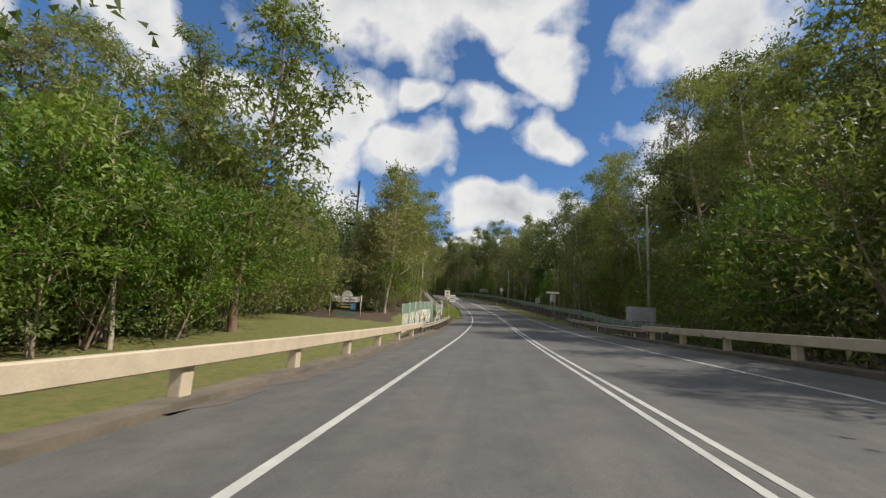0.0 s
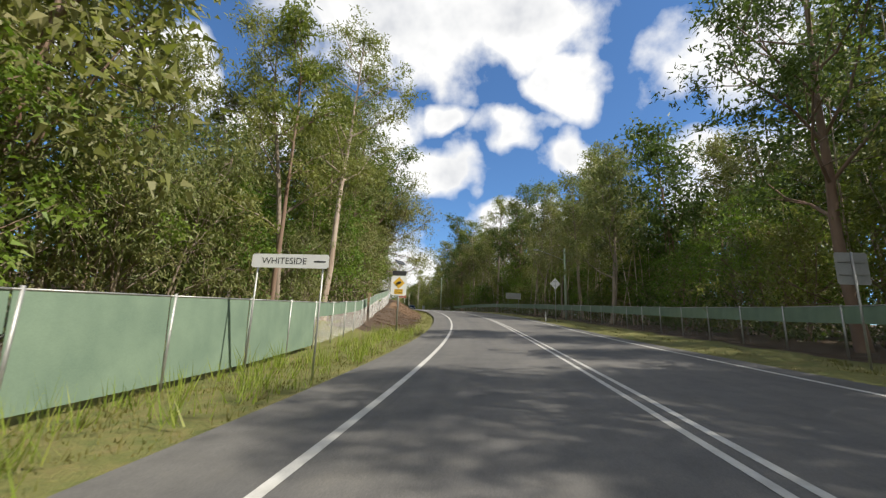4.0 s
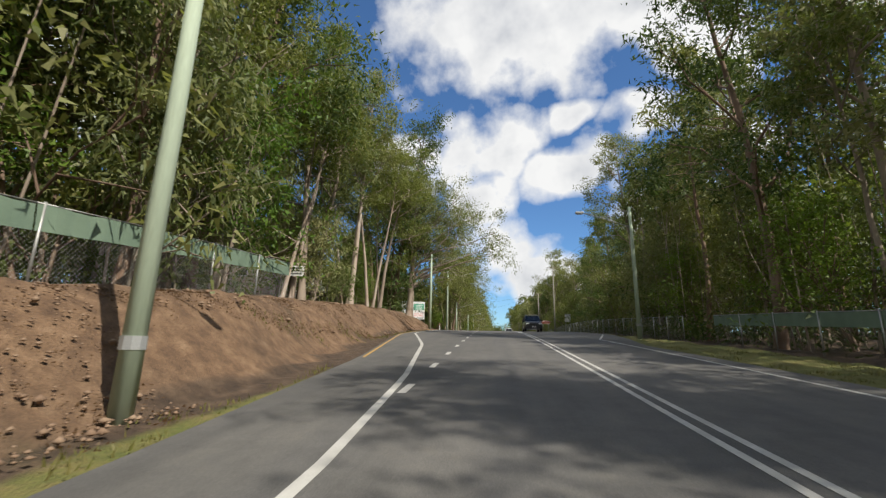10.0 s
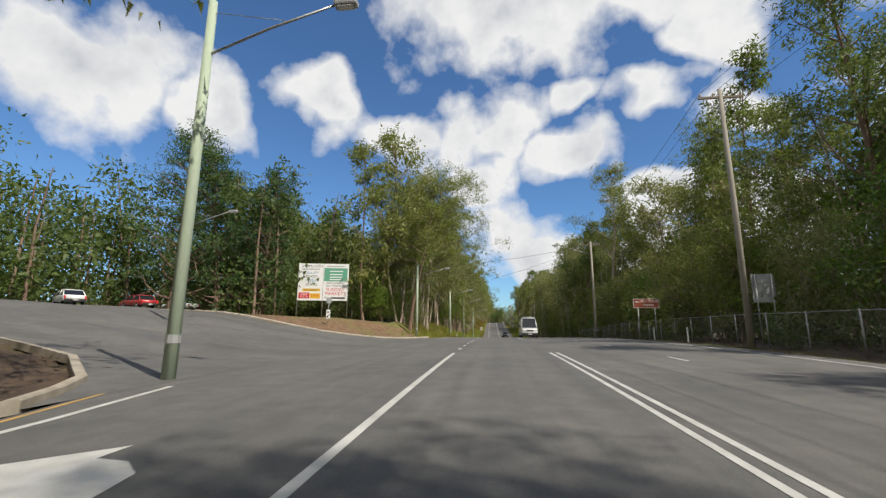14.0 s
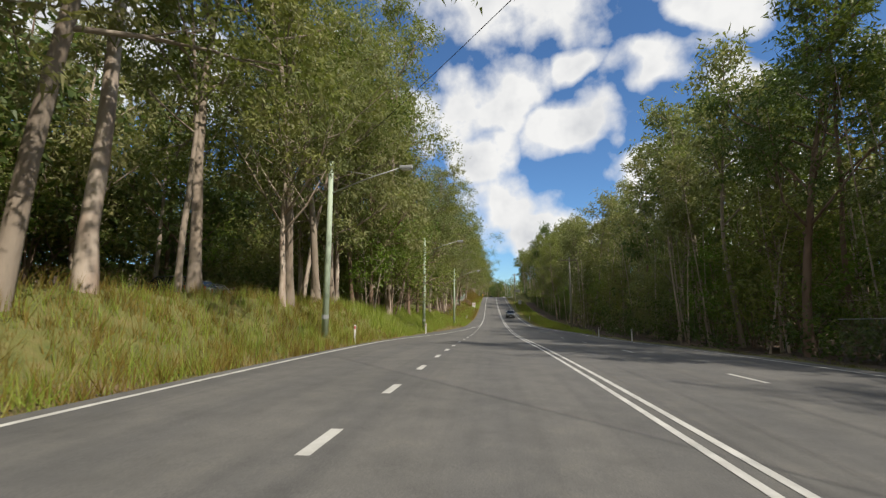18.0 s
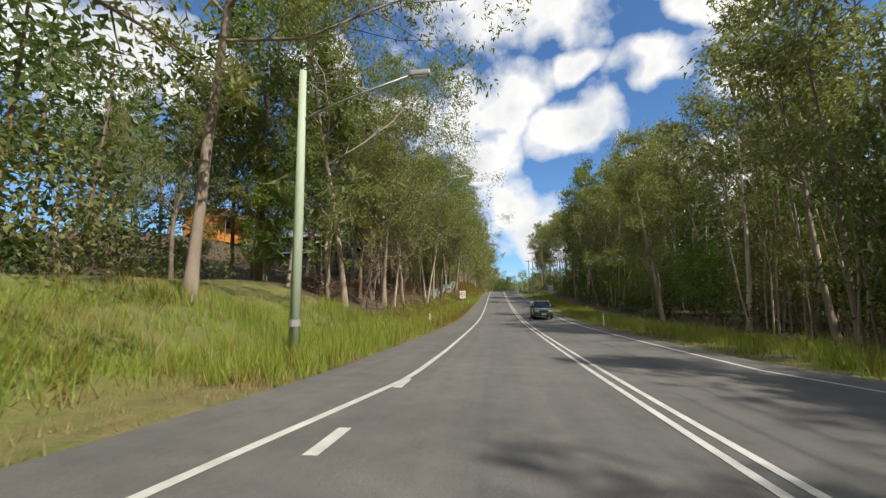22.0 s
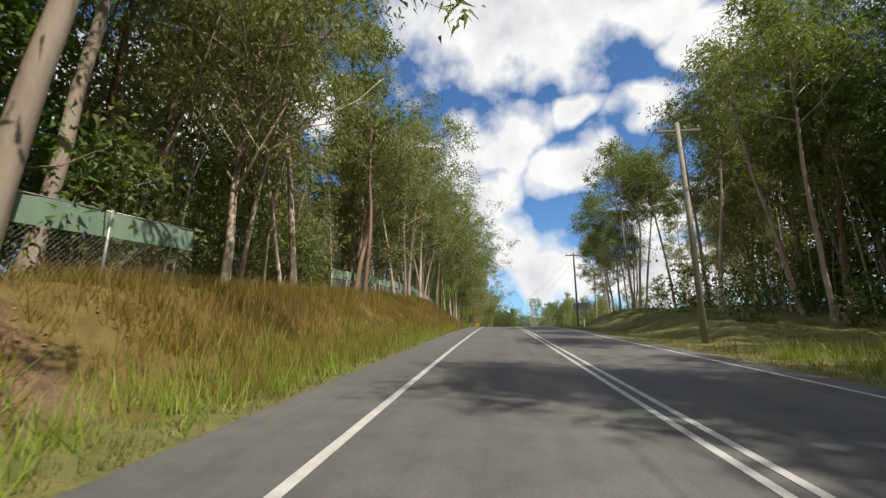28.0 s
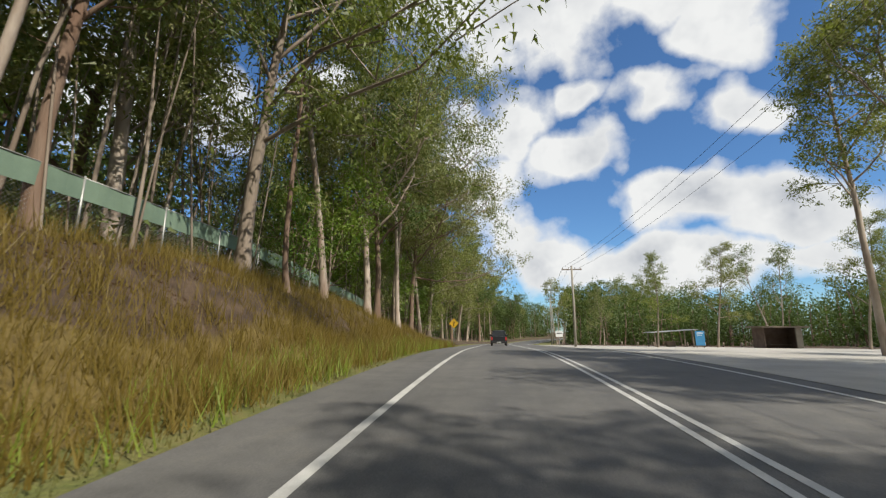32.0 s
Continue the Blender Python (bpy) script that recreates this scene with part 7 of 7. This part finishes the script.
for z in (0.35, 0.75, 1.12):
    solid("wire", tube_data([p + [0, 0, z] for p in tops], [0.006] * len(tops), 4), M_galv, ob)
ob = thing("timber_notice", "white hand-painted notice nailed to a twin trunk", "sign", m=stand(183.3, -14.6, 8, -0.65))
flat("board", -0.45, 2.3, 0.45, 2.95, 0, M_white, ob, thick=0.012)
words("SLASHING", 0.17, 0, 2.63, -0.003, M_black, ob)
flat("bar", -0.33, 2.77, 0.33, 2.84, -0.003, M_black, ob)
flat("bar", -0.33, 2.4, 0.33, 2.47, -0.003, M_black, ob)
solid("stake", cyl(0.03, -0.3, 2.9, 7, 0, 0.05), M_timber, ob)


# ---- grass ----
def grass(name, label, seed, spans, mat, low, high, width):
    """Blades in tufts: spans of s, d and blades to the square metre."""
    rng = np.random.default_rng(seed)
    vs = []
    for s0, s1, d0, d1, dens in spans:
        n_ = int((s1 - s0) * abs(d1 - d0) * dens)
        tuft = max(1, n_ // 14)
        ts, td, th = s0 + (s1 - s0) * rng.random(tuft), d0 + (d1 - d0) * rng.random(tuft), 0.6 + 0.7 * rng.random(tuft)
        k = rng.integers(0, tuft, n_)
        s, d = ts[k] + rng.normal(size=n_) * 0.16, td[k] + rng.normal(size=n_) * 0.16
        ok = (np.sign(d0) * d > np.sign(d0) * np.where(d0 < 0, edge_l(s), edge_r(s)) + 0.25)
        s, d, k = s[ok], d[ok], k[ok]
        p = ground(s, d, -0.04)
        h_ = (low + (high - low) * rng.random(len(s))) * th[k]
        a = rng.random(len(s)) * 6.283
        w = np.stack([np.cos(a), np.sin(a), 0 * a], 1) * (width * (0.6 + 0.8 * rng.random(len(s))))[:, None]
        bend = rng.normal(size=(len(s), 2)) * 0.28 * h_[:, None]
        tip = p + np.stack([bend[:, 0], bend[:, 1], h_], 1)
        vs.append(np.stack([p - w, p + w, tip], 1).reshape(-1, 3))
    v = np.concatenate(vs)
    tagged(new(name, leaf_mesh(name, v, np.arange(len(v)).reshape(-1, 3), mat)), label, "grass", kind="stuff")


grass("tall_grass", "long bright green grass on the verge", 41, [(274, 309, -13.5, -8.6, 55), (309, 345, -13.5, -8.6, 150), (345, 366, -13, -8, 80), (345, 366, -9.4, -6.2, 140), (366, 412, -9.4, -6.6, 105), (366, 410, -12.2, -9.2, 45), (412, 455, -8.2, -6.0, 90), (455, 520, -8.0, -5.9, 45), (403, 418, -12, -9, 40), (330, 440, 6.2, 10.0, 60), (66, 92, -8.2, -5.8, 25)], M_grass, 0.25, 0.8, 0.011)
grass("dry_grass", "dry straw-coloured grass on the banks", 42, [(276, 309, -14, -8.3, 85), (309, 366, -14, -8.3, 16), (345, 366, -9, -6.3, 40), (366, 412, -12, -6.6, 60), (366, 412, -7.2, -6.0, 90), (403, 434, -12.2, -8.0, 60), (432, 468, -12.8, -6.4, 190), (468, 525, -9.2, -6.2, 200), (468, 525, -12.8, -9.2, 120), (340, 442, 6.0, 9.5, 18), (376, 412, -16, -12, 25)], M_straw, 0.25, 0.75, 0.011)
grass("short_grass", "short mown verge grass along the asphalt's edge", 43, [(60, 98, -8.5, -5.3, 60), (98, 170, -6.9, -5.4, 45), (170, 228, -9.8, -8.9, 50), (62, 180, 5.2, 9.0, 30), (350, 480, 5.0, 6.4, 40), (412, 525, -6.9, -5.4, 60), (190, 335, 8.9, 11.5, 25), (436, 488, 5.2, 15, 60)], M_verge, 0.05, 0.14, 0.012)
grass("fallen_leaves", "brown leaf litter and twigs on the bank", 44, [(24, 62, -9.2, -6.6, 60), (96, 165, -11, -6.8, 60), (165, 228, -13.5, -9.3, 130), (366, 412, -17, -9.4, 40), (420, 448, -11, -7.5, 30), (462, 525, -12.8, -9.2, 200), (262, 276, -24, -11, 30)], M_dry, 0.01, 0.05, 0.03)

grass("straw_fringe", "bleached short grass along the asphalt's edge", 45, [(268, 330, -9.6, -8.4, 70), (328, 350, -8.8, -6.2, 60), (345, 412, -7.0, -5.8, 110), (345, 470, 5.1, 6.4, 40)], M_fringe, 0.06, 0.26, 0.009)


def clods(name, label, seed, spans, mat, low, high):
    """Lumps of earth and stones: squashed, ragged little solids."""
    rng = np.random.default_rng(seed)
    base = np.array([(0, 0, 1), (1, 0, 0), (0, 1, 0), (-1, 0, 0), (0, -1, 0), (0, 0, -1)], float)
    fc = np.array([(0, 1, 2), (0, 2, 3), (0, 3, 4), (0, 4, 1), (5, 2, 1), (5, 3, 2), (5, 4, 3), (5, 1, 4)])
    vs, fs, o = [], [], 0
    for s0, s1, d0, d1, n_ in spans:
        s, d = s0 + (s1 - s0) * rng.random(n_), d0 + (d1 - d0) * rng.random(n_)
        p = ground(s, d)
        for q in p:
            v = base * (rng.uniform(0.5, 1.0, (6, 3)) * rng.uniform(low, high) * [1.3, 1.3, 0.7])
            a = rng.random() * 6.28
            v = np.stack([v[:, 0] * math.cos(a) - v[:, 1] * math.sin(a), v[:, 0] * math.sin(a) + v[:, 1] * math.cos(a), v[:, 2]], 1)
            vs.append(v + q), fs.append(fc + o)
            o += 6
    tagged(new(name, leaf_mesh(name, np.concatenate(vs), np.concatenate(fs), mat)), label, "stones", kind="stuff")


M_clod = weathered("earth_clod", (0.2, 0.125, 0.08), (0.3, 0.21, 0.14), 1.5, 0.95, fine=20, relief=0.6)
clods("earth_lumps", "larger lumps of earth fallen from the cut bank", 52, [(112, 165, -9.6, -6.9, 260), (168, 226, -12.0, -9.4, 240)], M_clod, 0.05, 0.13)
clods("earth_clods", "loose clods of earth and stones on the cut bank", 51, [(108, 165, -10.2, -6.9, 5200), (165, 226, -12.6, -9.4, 4200), (424, 440, -10.4, -8.0, 300), (262, 276, -24, -11, 500)], M_clod, 0.015, 0.06)
